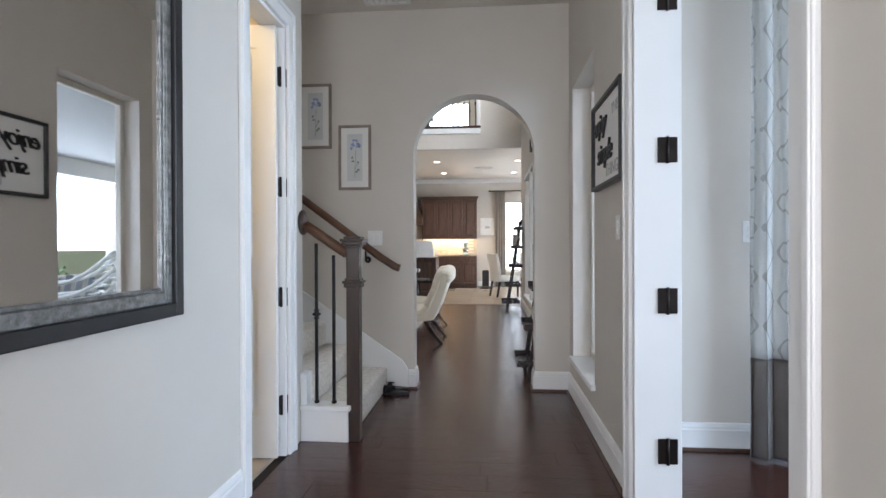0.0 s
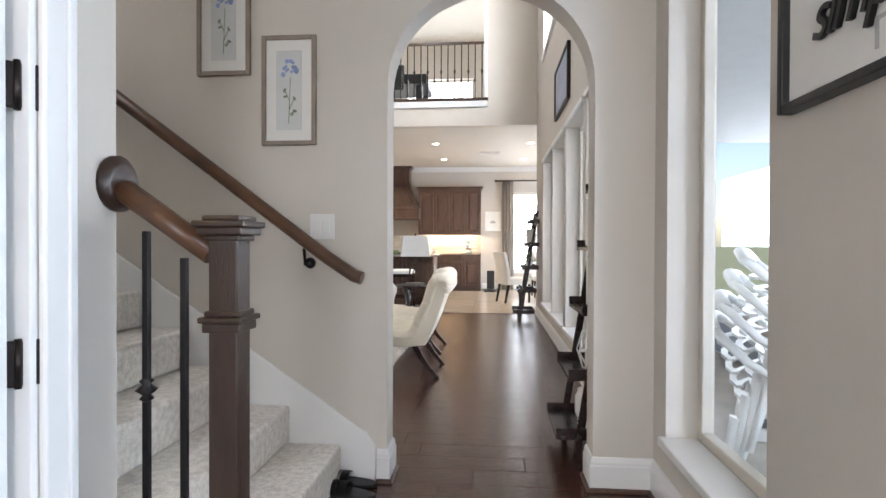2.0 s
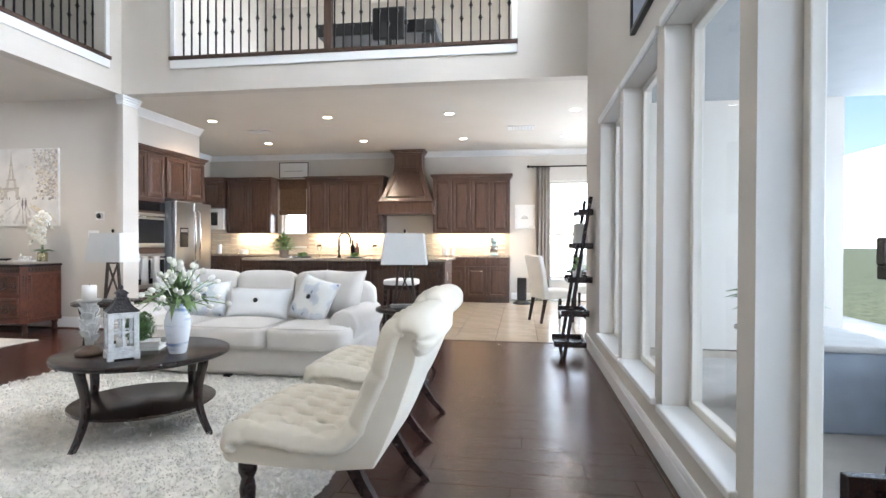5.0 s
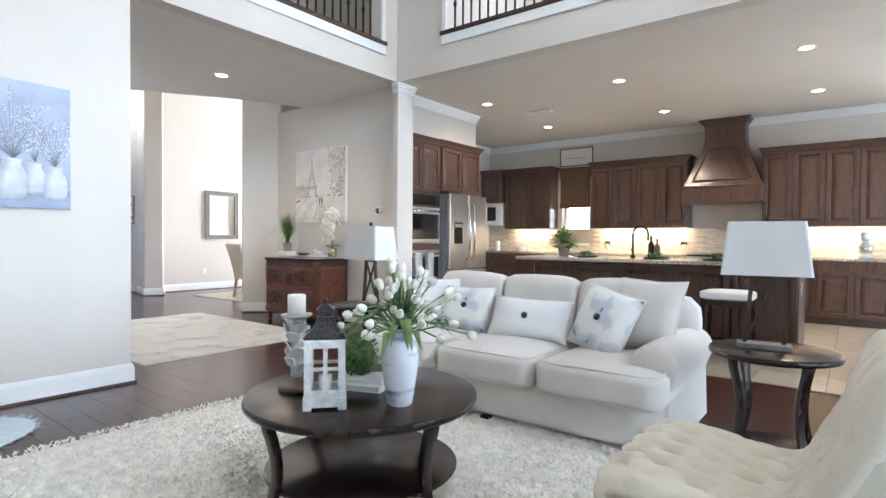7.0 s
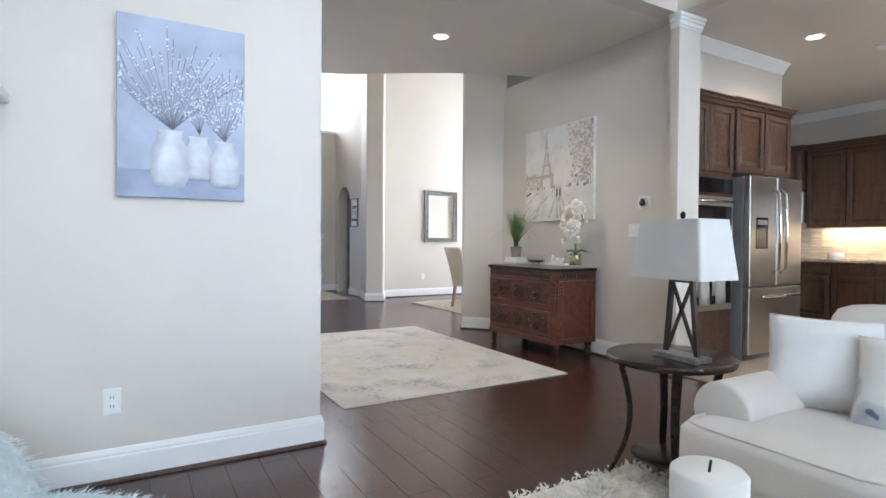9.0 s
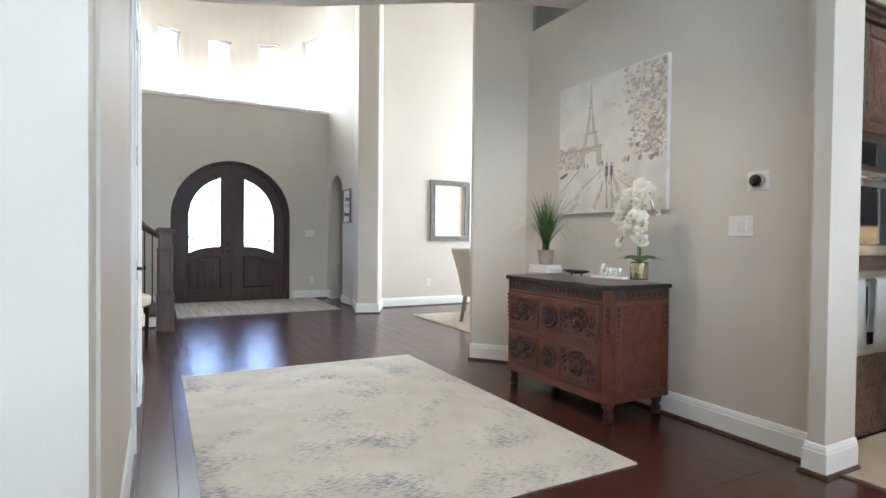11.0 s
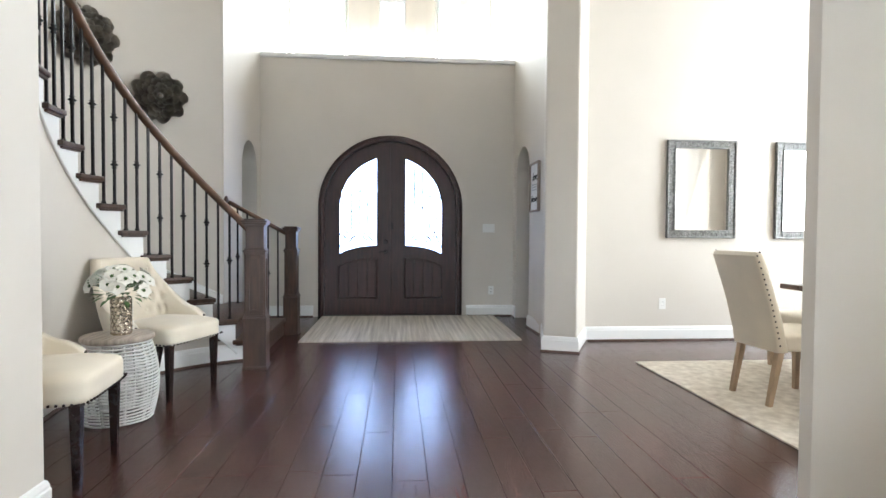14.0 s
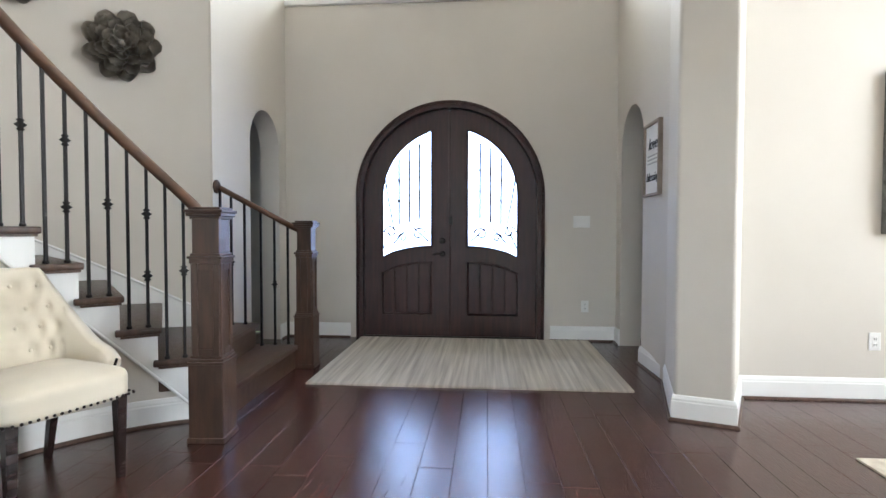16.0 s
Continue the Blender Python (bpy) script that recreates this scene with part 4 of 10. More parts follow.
def cushion(name, w, d, h, mat, parent, m, n=7.0, puff=0.0, cuts=9, seed=0):
    bm = bmesh.new()
    add_cushion(bm, w, d, h, n, cuts, puff, None, 0, seed)
    return mesh_object(name, bm, mat, parent=parent, at=m)


def welt(name, w, d, h, parent, m, n=10.0):
    """The corded seams round the top and bottom edges of a boxed cushion."""
    bm = bmesh.new()
    s = 0.5 ** (1 / n)
    for z in (h / 2 - s * h / 2, h / 2 + s * h / 2 + 0.004):
        ring = []
        for k in range(49):
            a = 2 * math.pi * k / 48
            c, e = math.cos(a), math.sin(a)
            q = (abs(c) ** n + abs(e) ** n) ** (-1 / n) * s
            ring.append((c * q * w / 2, e * q * d / 2, z))
        add_tube(bm, ring, 0.0055, 6)
    return mesh_object(name, bm, LINEN, parent=parent, at=m)


def pillow_mesh(name, w, h, t, mat, parent, m, seed=0):
    """A scatter pillow in the x-z plane, plump in the middle, with pointed corners."""
    bm, n = bmesh.new(), 12
    sides = []
    for s in (-1, 1):
        g = []
        for i in range(n + 1):
            row = []
            for j in range(n + 1):
                u, v = 2 * i / n - 1, 2 * j / n - 1
                pinch = 1 - 0.07 * (1 - v * v) * abs(u) ** 3, 1 - 0.07 * (1 - u * u) * abs(v) ** 3
                thick = t / 2 * ((1 - u ** 4) * (1 - v ** 4)) ** 0.6 + 0.003
                wob = 0.008 * noise.noise(Vector((u * 2 + seed, v * 2, s)))
                row.append(bm.verts.new((u * w / 2 * pinch[0], s * (thick + wob * (1 - u ** 4) * (1 - v ** 4)), v * h / 2 * pinch[1])))
            g.append(row)
        for i in range(n):
            for j in range(n):
                q = [g[i][j], g[i + 1][j], g[i + 1][j + 1], g[i][j + 1]]
                bm.faces.new(q if s < 0 else q[::-1]).smooth = True
        sides.append(g)
    for k in range(n):
        for q in (((0, k), (0, k + 1)), ((n, k + 1), (n, k)), ((k + 1, 0), (k, 0)), ((k, n), (k + 1, n))):
            (a, b), (c, d) = q
            bm.faces.new((sides[0][a][b], sides[0][c][d], sides[1][c][d], sides[1][a][b]))
    g = sides[0]
    rim = [g[k][0] for k in range(n)] + [g[n][k] for k in range(n)] + [g[n - k][n] for k in range(n)] + [g[0][n - k] for k in range(n + 1)]
    cord = bmesh.new()
    add_tube(cord, [Vector((v.co.x, 0, v.co.z)) for v in rim], 0.0055, 6)
    mesh_object("cording", cord, LINEN, parent=parent, at=m)
    return mesh_object(name, bm, mat, parent=parent, at=m)


def floral_cloth():
    m = material("blue_grey_floral_cloth", (0.70, 0.69, 0.65), 0.9, bump=0.3, grain=300)
    nt = m.node_tree
    b = nt.nodes["Principled BSDF"]
    co = nt.nodes.new("ShaderNodeTexCoord")
    v = nt.nodes.new("ShaderNodeTexVoronoi")
    v.inputs["Scale"].default_value = 6.5
    nz = nt.nodes.new("ShaderNodeTexNoise")
    nz.inputs["Scale"].default_value = 9
    add = nt.nodes.new("ShaderNodeVectorMath")
    sc = nt.nodes.new("ShaderNodeVectorMath")
    sc.operation = "SCALE"
    sc.inputs["Scale"].default_value = 0.16
    nt.links.new(co.outputs["Object"], nz.inputs[0])
    nt.links.new(nz.outputs["Color"], sc.inputs[0])
    nt.links.new(co.outputs["Object"], add.inputs[0])
    nt.links.new(sc.outputs[0], add.inputs[1])
    nt.links.new(add.outputs[0], v.inputs["Vector"])
    ramp = nt.nodes.new("ShaderNodeValToRGB")
    e = ramp.color_ramp.elements
    e[0].position, e[0].color = 0.0, (0.13, 0.16, 0.23, 1)
    e[1].position, e[1].color = 1.0, (0.72, 0.71, 0.67, 1)
    for p, c in ((0.10, (0.16, 0.19, 0.26, 1)), (0.14, (0.46, 0.49, 0.54, 1)), (0.42, (0.56, 0.58, 0.61, 1)), (0.50, (0.70, 0.69, 0.66, 1))):
        n = e.new(p)
        n.color = c
    nt.links.new(v.outputs["Distance"], ramp.inputs[0])
    nt.links.new(ramp.outputs[0], b.inputs["Base Color"])
    return m


FLORAL = floral_cloth()


def sofa():
    x0, x1, y0, y1 = -3.74, -1.52, 8.27, 9.32
    cx, w = (x0 + x1) / 2, x1 - x0
    root = empty("sofa", pose(cx, 8.8, 0.0), "light grey linen sofa with rolled arms and loose cushions", "sofa")
    L = lambda x, y, z: pose(x - cx, y - 8.8, z)
    cushion("base", w - 0.10, 0.98, 0.31, LINEN, root, L(cx, 8.83, 0.035), 14)
    for k in range(3):
        a = x0 + 0.03 + k * (w - 0.06) / 3
        cushion("seat_cushion", (w - 0.06) / 3 - 0.012, 0.72, 0.18, LINEN, root, L(a + (w - 0.06) / 6, 8.61, 0.27), 10, 0.03, seed=k)
        welt("seat_piping", (w - 0.06) / 3 - 0.012, 0.72, 0.18, root, L(a + (w - 0.06) / 6, 8.61, 0.27))
    for k in range(3):
        a = x0 + 0.22 + k * (w - 0.44) / 3
        cushion("back_cushion", (w - 0.44) / 3 - 0.01, 0.22, 0.47, LINEN, root, L(a + (w - 0.44) / 6, 9.05, 0.40) @ pose(0, 0, 0, -10, 0, 0), 8, 0.02, seed=k + 5)
    cushion("back", w - 0.12, 0.16, 0.76, LINEN, root, L(cx, 9.22, 0.04), 10)
    for s in (-1, 1):
        bm = bmesh.new()
        pts = [(-0.10, 0.04), (-0.10, 0.34)]
        for k in range(17):
            a = radians(210 - k * 240 / 16)
            pts.append((0.005 + 0.125 * math.cos(a), 0.465 + 0.125 * math.sin(a)))
        pts += [(0.09, 0.34), (0.10, 0.04)]
        pts = [(s * px, pz) for px, pz in pts]
        add_prism(bm, pts, 0.86, bevel=0.018)
        bmesh.ops.recalc_face_normals(bm, faces=bm.faces)
        mesh_object("arm", bm, LINEN, True, root, L((x0 if s < 0 else x1) - s * 0.13, 8.43, 0), 50)
    for k, a in enumerate([x0 + 0.12, cx, x1 - 0.12]):
        for y in (8.36, 9.22):
            box("foot", -0.03, 0.03, -0.03, 0.03, 0, 0.04, ESPRESSO, 0.003, parent=root, at=L(a, y, 0))
    return root


sofa()


def scatter_pillow(x, y, z, w, h, t, mat, label, rx=-18, rz=0, ry=0, button=None):
    root = empty("throw_pillow", pose(x, y, z, rx, ry, rz), label, "pillow", "pillows on the sofa")
    pillow_mesh("cover", w, h, t, mat, root, pose(0, 0, h / 2), seed=x * 7)
    if button:
        lathe("button", [(0.001, 0.0), (0.022, 0.002), (0.022, 0.010), (0.001, 0.014)], button, 14, root, pose(0, -t / 2 - 0.002, h * 0.52, 90, 0, 0))
    return root


scatter_pillow(-1.86, 8.86, 0.46, 0.46, 0.46, 0.16, LINEN, "plain grey linen pillow with corded edge", -20, -18)
scatter_pillow(-2.10, 8.70, 0.445, 0.42, 0.42, 0.15, FLORAL, "blue and grey floral pillow", -22, -22, 12, BLACK)
scatter_pillow(-2.60, 8.78, 0.45, 0.62, 0.30, 0.14, WHITECLOTH, "oblong cream pillow with one dark button", -24, 0, 0, BLACK)
scatter_pillow(-3.12, 8.78, 0.45, 0.40, 0.36, 0.14, FLORAL, "blue and grey floral pillow", -26, 12, 0, BLACK)
scatter_pillow(-3.44, 8.82, 0.46, 0.40, 0.39, 0.15, WHITECLOTH, "plain off-white pillow against the sofa arm", -22, 22)


def slipper_chair(m):
    """An armless chair, front towards -y: a plain core, and a thick tufted pad that wraps seat, back and roll."""
    root = empty("slipper_chair", m, "cream button-tufted armless chair with scrolled back", "chair", "tufted chairs")
    w, pad = 0.69, 0.062
    line = [(-0.345, 0.285), (-0.375, 0.33), (-0.365, 0.385), (-0.32, 0.42), (-0.25, 0.432), (-0.16, 0.425), (-0.06, 0.412), (0.03, 0.402), (0.09, 0.405), (0.125, 0.43), (0.15, 0.48), (0.18, 0.55), (0.21, 0.62), (0.235, 0.69), (0.255, 0.76), (0.275, 0.82), (0.315, 0.865), (0.37, 0.88), (0.425, 0.865), (0.46, 0.82), (0.462, 0.765), (0.435, 0.722), (0.40, 0.71)]

    def smooth_line(pts, k):
        out = []
        for i in range(len(pts) - 1):
            p0, p1, p2, p3 = (Vector(pts[max(0, min(len(pts) - 1, i + q))]) for q in (-1, 0, 1, 2))
            for j in range(k):
                t = j / k
                out.append(0.5 * ((2 * p1) + (-p0 + p2) * t + (2 * p0 - 5 * p1 + 4 * p2 - p3) * t * t + (-p0 + 3 * p1 - 3 * p2 + p3) * t ** 3))
        return out + [Vector(pts[-1])]

    fine = smooth_line(line, 5)
    arc = [0.0]
    for p, q in zip(fine, fine[1:]):
        arc.append(arc[-1] + (q - p).length)
    a0, a1 = arc[3 * 5], arc[15 * 5]
    rows = 9
    pitch = (a1 - a0) / (rows - 1)
    step = w / 6.0
    buttons = [(a0 + pitch * r, (c - (4 - r % 2) / 2) * step) for r in range(rows) for c in range(5 - r % 2)]
    bm, nx = bmesh.new(), 52
    grid, spots = [], []
    for i, q in enumerate(fine):
        d = (fine[min(i + 1, len(fine) - 1)] - fine[max(i - 1, 0)]).normalized()
        nrm = Vector((-d.y, d.x))
        row = []
        for j in range(nx + 1):
            u = j / nx * 2 - 1
            x = math.copysign(1 - (1 - abs(u)) ** 1.35, u) * w / 2
            e = abs(x) / (w / 2)
            off = -pad * (1 - max(0.0, 1 - e ** 9) ** 0.5)
            if a0 - 0.04 <= arc[i] <= a1 + 0.05 and e < 0.96:
                near = min(math.hypot(arc[i] - ba, x - bx) for ba, bx in buttons)
                off += 0.016 - 0.060 * math.exp(-(near / 0.026) ** 2)
                ph = (arc[i] - a0) / pitch
                fade = 1 - max(0.0, e - 0.72) / 0.28
                for sgn in (-1, 1):
                    cr = (x / step + sgn * ph * 0.5) % 1.0
                    cr = min(cr, 1 - cr)
                    off -= 0.021 * fade * math.exp(-(cr / 0.09) ** 2)
            # side pleats, drawn towards the rim
            pl = (arc[i] / (pitch * 2)) % 1.0
            pl = min(pl, 1 - pl)
            off -= 0.016 * max(0.0, (e - 0.62) / 0.38) * math.exp(-(pl / 0.05) ** 2)
            p = q + nrm * off
            row.append(bm.verts.new((x, p.x, p.y)))
        inner = q - nrm * (pad + 0.01)
        row.insert(0, bm.verts.new((-w / 2 + 0.035, inner.x, inner.y)))
        row.append(bm.verts.new((w / 2 - 0.035, inner.x, inner.y)))
        grid.append(row)
    for a, b in zip(grid, grid[1:]):
        for j in range(len(a) - 1):
            bm.faces.new((a[j], b[j], b[j + 1], a[j + 1])).smooth = True
    bm.faces.new(grid[0])
    bm.faces.new(grid[-1][::-1])
    bmesh.ops.recalc_face_normals(bm, faces=bm.faces)
    mesh_object("tufted_pad", bm, CREAM, parent=root)
    # plain sides and back
    core = [(-0.33, 0.275), (-0.35, 0.30), (-0.335, 0.36), (-0.28, 0.39), (-0.15, 0.385), (0.03, 0.36), (0.12, 0.37), (0.17, 0.44), (0.22, 0.58), (0.27, 0.72), (0.30, 0.80), (0.35, 0.835), (0.405, 0.82), (0.425, 0.77), (0.40, 0.735), (0.395, 0.69), (0.365, 0.60), (0.325, 0.48), (0.28, 0.37), (0.24, 0.285), (0.10, 0.268), (-0.12, 0.266)]
    bm = bmesh.new()
    add_prism(bm, core, w - 0.05, pose(0, 0, 0, 0, 0, 90) @ pose(0, -(w - 0.05) / 2, 0), bevel=0.012)
    bmesh.ops.recalc_face_normals(bm, faces=bm.faces)
    mesh_object("side_and_back_cover", bm, CREAM, True, root, None, 40)
    for x in (-0.27, 0.27):
        lathe("front_leg", [(0.016, 0), (0.022, 0.02), (0.016, 0.035), (0.026, 0.07), (0.032, 0.16), (0.024, 0.20), (0.036, 0.23), (0.036, 0.29)], ESPRESSO, 14, root, pose(x, -0.27, 0))
        bm = bmesh.new()
        add_tube(bm, [(x, 0.14, 0.30), (x, 0.19, 0.20), (x, 0.26, 0.09), (x, 0.34, 0.0)], [0.034, 0.030, 0.025, 0.02], 4, flat=True)
        mesh_object("back_leg", bm, ESPRESSO, parent=root)
    return root


_c = slipper_chair(pose(-0.985, 6.44, 0, 0, 0, -90) @ Matrix.Diagonal((1, 1.05, 1, 1)))
copy_thing(_c, pose(-1.06, 7.47, 0, 0, 0, -91) @ Matrix.Diagonal((1, 1.02, 1, 1)))


def round_table(m, r, h, label, name, shelf_r, shelf_z, legs, leg_r, sway, phase=45, top_t=0.035):
    root = empty(name, m, label, "table")
    lathe("top", [(r - 0.02, h - top_t), (r - 0.004, h - top_t + 0.006), (r, h - top_t * 0.5), (r - 0.003, h - 0.004), (r - 0.012, h), (0.001, h)], ESPRESSO, 64, root)
    lathe("shelf", [(shelf_r - 0.01, shelf_z - 0.02), (shelf_r, shelf_z - 0.012), (shelf_r, shelf_z - 0.004), (shelf_r - 0.006, shelf_z), (0.001, shelf_z)], ESPRESSO, 56, root)
    for k in range(legs):
        a = radians(phase + 360 * k / legs)
        out, side = Vector((math.cos(a), math.sin(a), 0)), Vector((-math.sin(a), math.cos(a), 0))
        bm, rings = bmesh.new(), []
        for j in range(13):
            t = j / 12
            rr = leg_r - sway * math.sin(math.pi * min(1, t * 1.05)) + 1.1 * sway * (1 - t) ** 3
            stout = min(1.0, 0.45 + r)
            wide, deep = (0.020 + 0.008 * t) * stout, (0.013 + 0.007 * t) * stout
            c = out * rr + Vector((0, 0, t * (h - top_t)))
            rings.append([bm.verts.new(c + side * u * wide + out * v * deep) for u, v in ((-1, -1), (1, -1), (1, 1), (-1, 1))])
        for p, q in zip(rings, rings[1:]):
            for i in range(4):
                bm.faces.new((p[i], p[(i + 1) % 4], q[(i + 1) % 4], q[i]))
        bm.faces.new(rings[0][::-1])
        bm.faces.new(rings[-1])
        bmesh.ops.recalc_face_normals(bm, faces=bm.faces)
        bmesh.ops.bevel(bm, geom=[e for e in bm.edges if len(e.link_faces) == 2 and e.calc_face_angle(0) > 0.8], offset=0.004, segments=2, profile=0.5, affect="EDGES")
        mesh_object("leg", bm, ESPRESSO, True, root, None, 40)
    return root


round_table(pose(-2.475, 7.145, 0.012), 0.49, 0.475, "round espresso wood coffee table with lower shelf", "coffee_table", 0.405, 0.175, 4, 0.435, 0.045, -8)
_t = round_table(pose(-1.13, 8.66, 0), 0.29, 0.60, "round espresso wood side table beside the sofa", "side_table", 0.17, 0.13, 4, 0.22, 0.05)
copy_thing(_t, pose(-4.02, 8.66, 0))


def table_lamp(m):
    root = empty("table_lamp", m, "table lamp with X-frame base and white oblong shade", "lamp", "lamps beside the sofa")
    bm = bmesh.new()
    add_box(bm, -0.12, 0.12, -0.055, 0.055, 0, 0.025, 0.004)
    mesh_object("foot", bm, SILVERFRAME, parent=root)
    bm = bmesh.new()
    b, t, z0, z1 = 0.085, 0.055, 0.025, 0.36
    for s in (-1, 1):
        add_tube(bm, [(s * b, 0, z0), (s * t, 0, z1)], 0.014, 4, flat=True)
        add_tube(bm, [(s * b * 0.9, 0, z0 + 0.015), (-s * t * 0.9, 0, z1 - 0.015)], 0.009, 4, flat=True)
    add_tube(bm, [(-t - 0.01, 0, z1), (t + 0.01, 0, z1)], 0.013, 4, flat=True)
    add_tube(bm, [(0, 0, z1), (0, 0, 0.42)], 0.007, 8)
    mesh_object("base", bm, NEWEL, parent=root)
    bm = bmesh.new()
    lo, hi = [], []
    for x, y in ((-1, -1), (1, -1), (1, 1), (-1, 1)):
        lo.append(bm.verts.new((x * 0.195, y * 0.125, 0.37)))
        hi.append(bm.verts.new((x * 0.165, y * 0.10, 0.635)))
    for k in range(4):
        bm.faces.new((lo[k], lo[(k + 1) % 4], hi[(k + 1) % 4], hi[k]))
    bmesh.ops.bevel(bm, geom=[e for e in bm.edges if abs(e.verts[0].co.z - e.verts[1].co.z) > 0.1], offset=0.012, segments=3, profile=0.5, affect="EDGES")
    bmesh.ops.solidify(bm, geom=bm.faces[:], thickness=0.004)
    mesh_object("shade", bm, SHADE, parent=root)
    lathe("finial", [(0.004, 0.60), (0.004, 0.64), (0.012, 0.65), (0.012, 0.665), (0.003, 0.675)], BRONZE, 10, root)
    return root


_l = table_lamp(pose(-1.17, 8.66, 0.60, 0, 0, 8))
copy_thing(_l, pose(-3.93, 8.62, 0.60, 0, 0, -4))


# shag rug: a thick uneven pile with loose tufts
def shag_rug():
    root = empty("shag_rug", pose(-2.65, 7.12, 0), "thick cream shag rug under the coffee table", "rug")
    w, d, nx, ny = 3.12, 3.05, 60, 60
    bm, rng = bmesh.new(), random.Random(3)
    g = []
    for i in range(nx + 1):
        row = []
        for j in range(ny + 1):
            x, y = (i / nx - 0.5) * w, (j / ny - 0.5) * d
            e = min(i, nx - i, j, ny - j) / 2
            z = 0.006 + 0.020 * min(1, e) * (0.7 + 0.5 * noise.noise(Vector((x * 9, y * 9, 0))))
            k = 0.02 * noise.noise(Vector((x * 5, y * 5, 4)))
            row.append(bm.verts.new((x + (k if e == 0 else 0), y + (k if e == 0 else 0), z)))
        g.append(row)
    for i in range(nx):
        for j in range(ny):
            bm.faces.new((g[i][j], g[i + 1][j], g[i + 1][j + 1], g[i][j + 1])).smooth = True
    mesh_object("backing", bm, SHAG, parent=root)
    bm = bmesh.new()
    for _ in range(26000):
        x, y = rng.uniform(-0.5, 0.5) * w * 1.012, rng.uniform(-0.5, 0.5) * d * 1.012
        a, l = rng.uniform(0, 6.283), rng.uniform(0.015, 0.034)
        c, s = math.cos(a), math.sin(a)
        z = 0.012
        tip = bm.verts.new((x + c * l * 0.9, y + s * l * 0.9, z + 0.012 + rng.random() * 0.016))
        p = [bm.verts.new((x - s * 0.005, y + c * 0.005, z)), bm.verts.new((x + s * 0.005, y - c * 0.005, z)), bm.verts.new((x + c * 0.006, y + s * 0.006, z + 0.017))]
        bm.faces.new((p[0], p[2], tip))
        bm.faces.new((p[2], p[1], tip))
        bm.faces.new((p[1], p[0], tip))
    tagged(mesh_object("pile", bm, SHAG, parent=root), kind="stuff")


shag_rug()

# ---- on the coffee table ----
TT = 0.487
SLATEBLUE = material("weathered_whitewash", (0.66, 0.67, 0.66), 0.75, vary=0.2, scale=30, bump=0.3)
BLUEGLAZE = material("blue_white_glaze", (0.74, 0.76, 0.80), 0.15, vary=0.0, second=(0.20, 0.27, 0.48), scale=5, stretch=(1, 1, 5), bump=0.05)
DRIFT = material("driftwood_brown", (0.16, 0.11, 0.08), 0.7, vary=0.3, scale=12, bump=0.3)
for _n in BLUEGLAZE.node_tree.nodes:
    if _n.bl_idname == "ShaderNodeMapRange" and abs(_n.inputs[1].default_value - 0.32) < 1e-3:
        _n.inputs[1].default_value, _n.inputs[2].default_value = 0.30, 0.48


CASTROOF = material("embossed_dark_metal", (0.055, 0.05, 0.055), 0.42, metal=0.5, vary=0.4, scale=60, bump=1.0, grain=70)


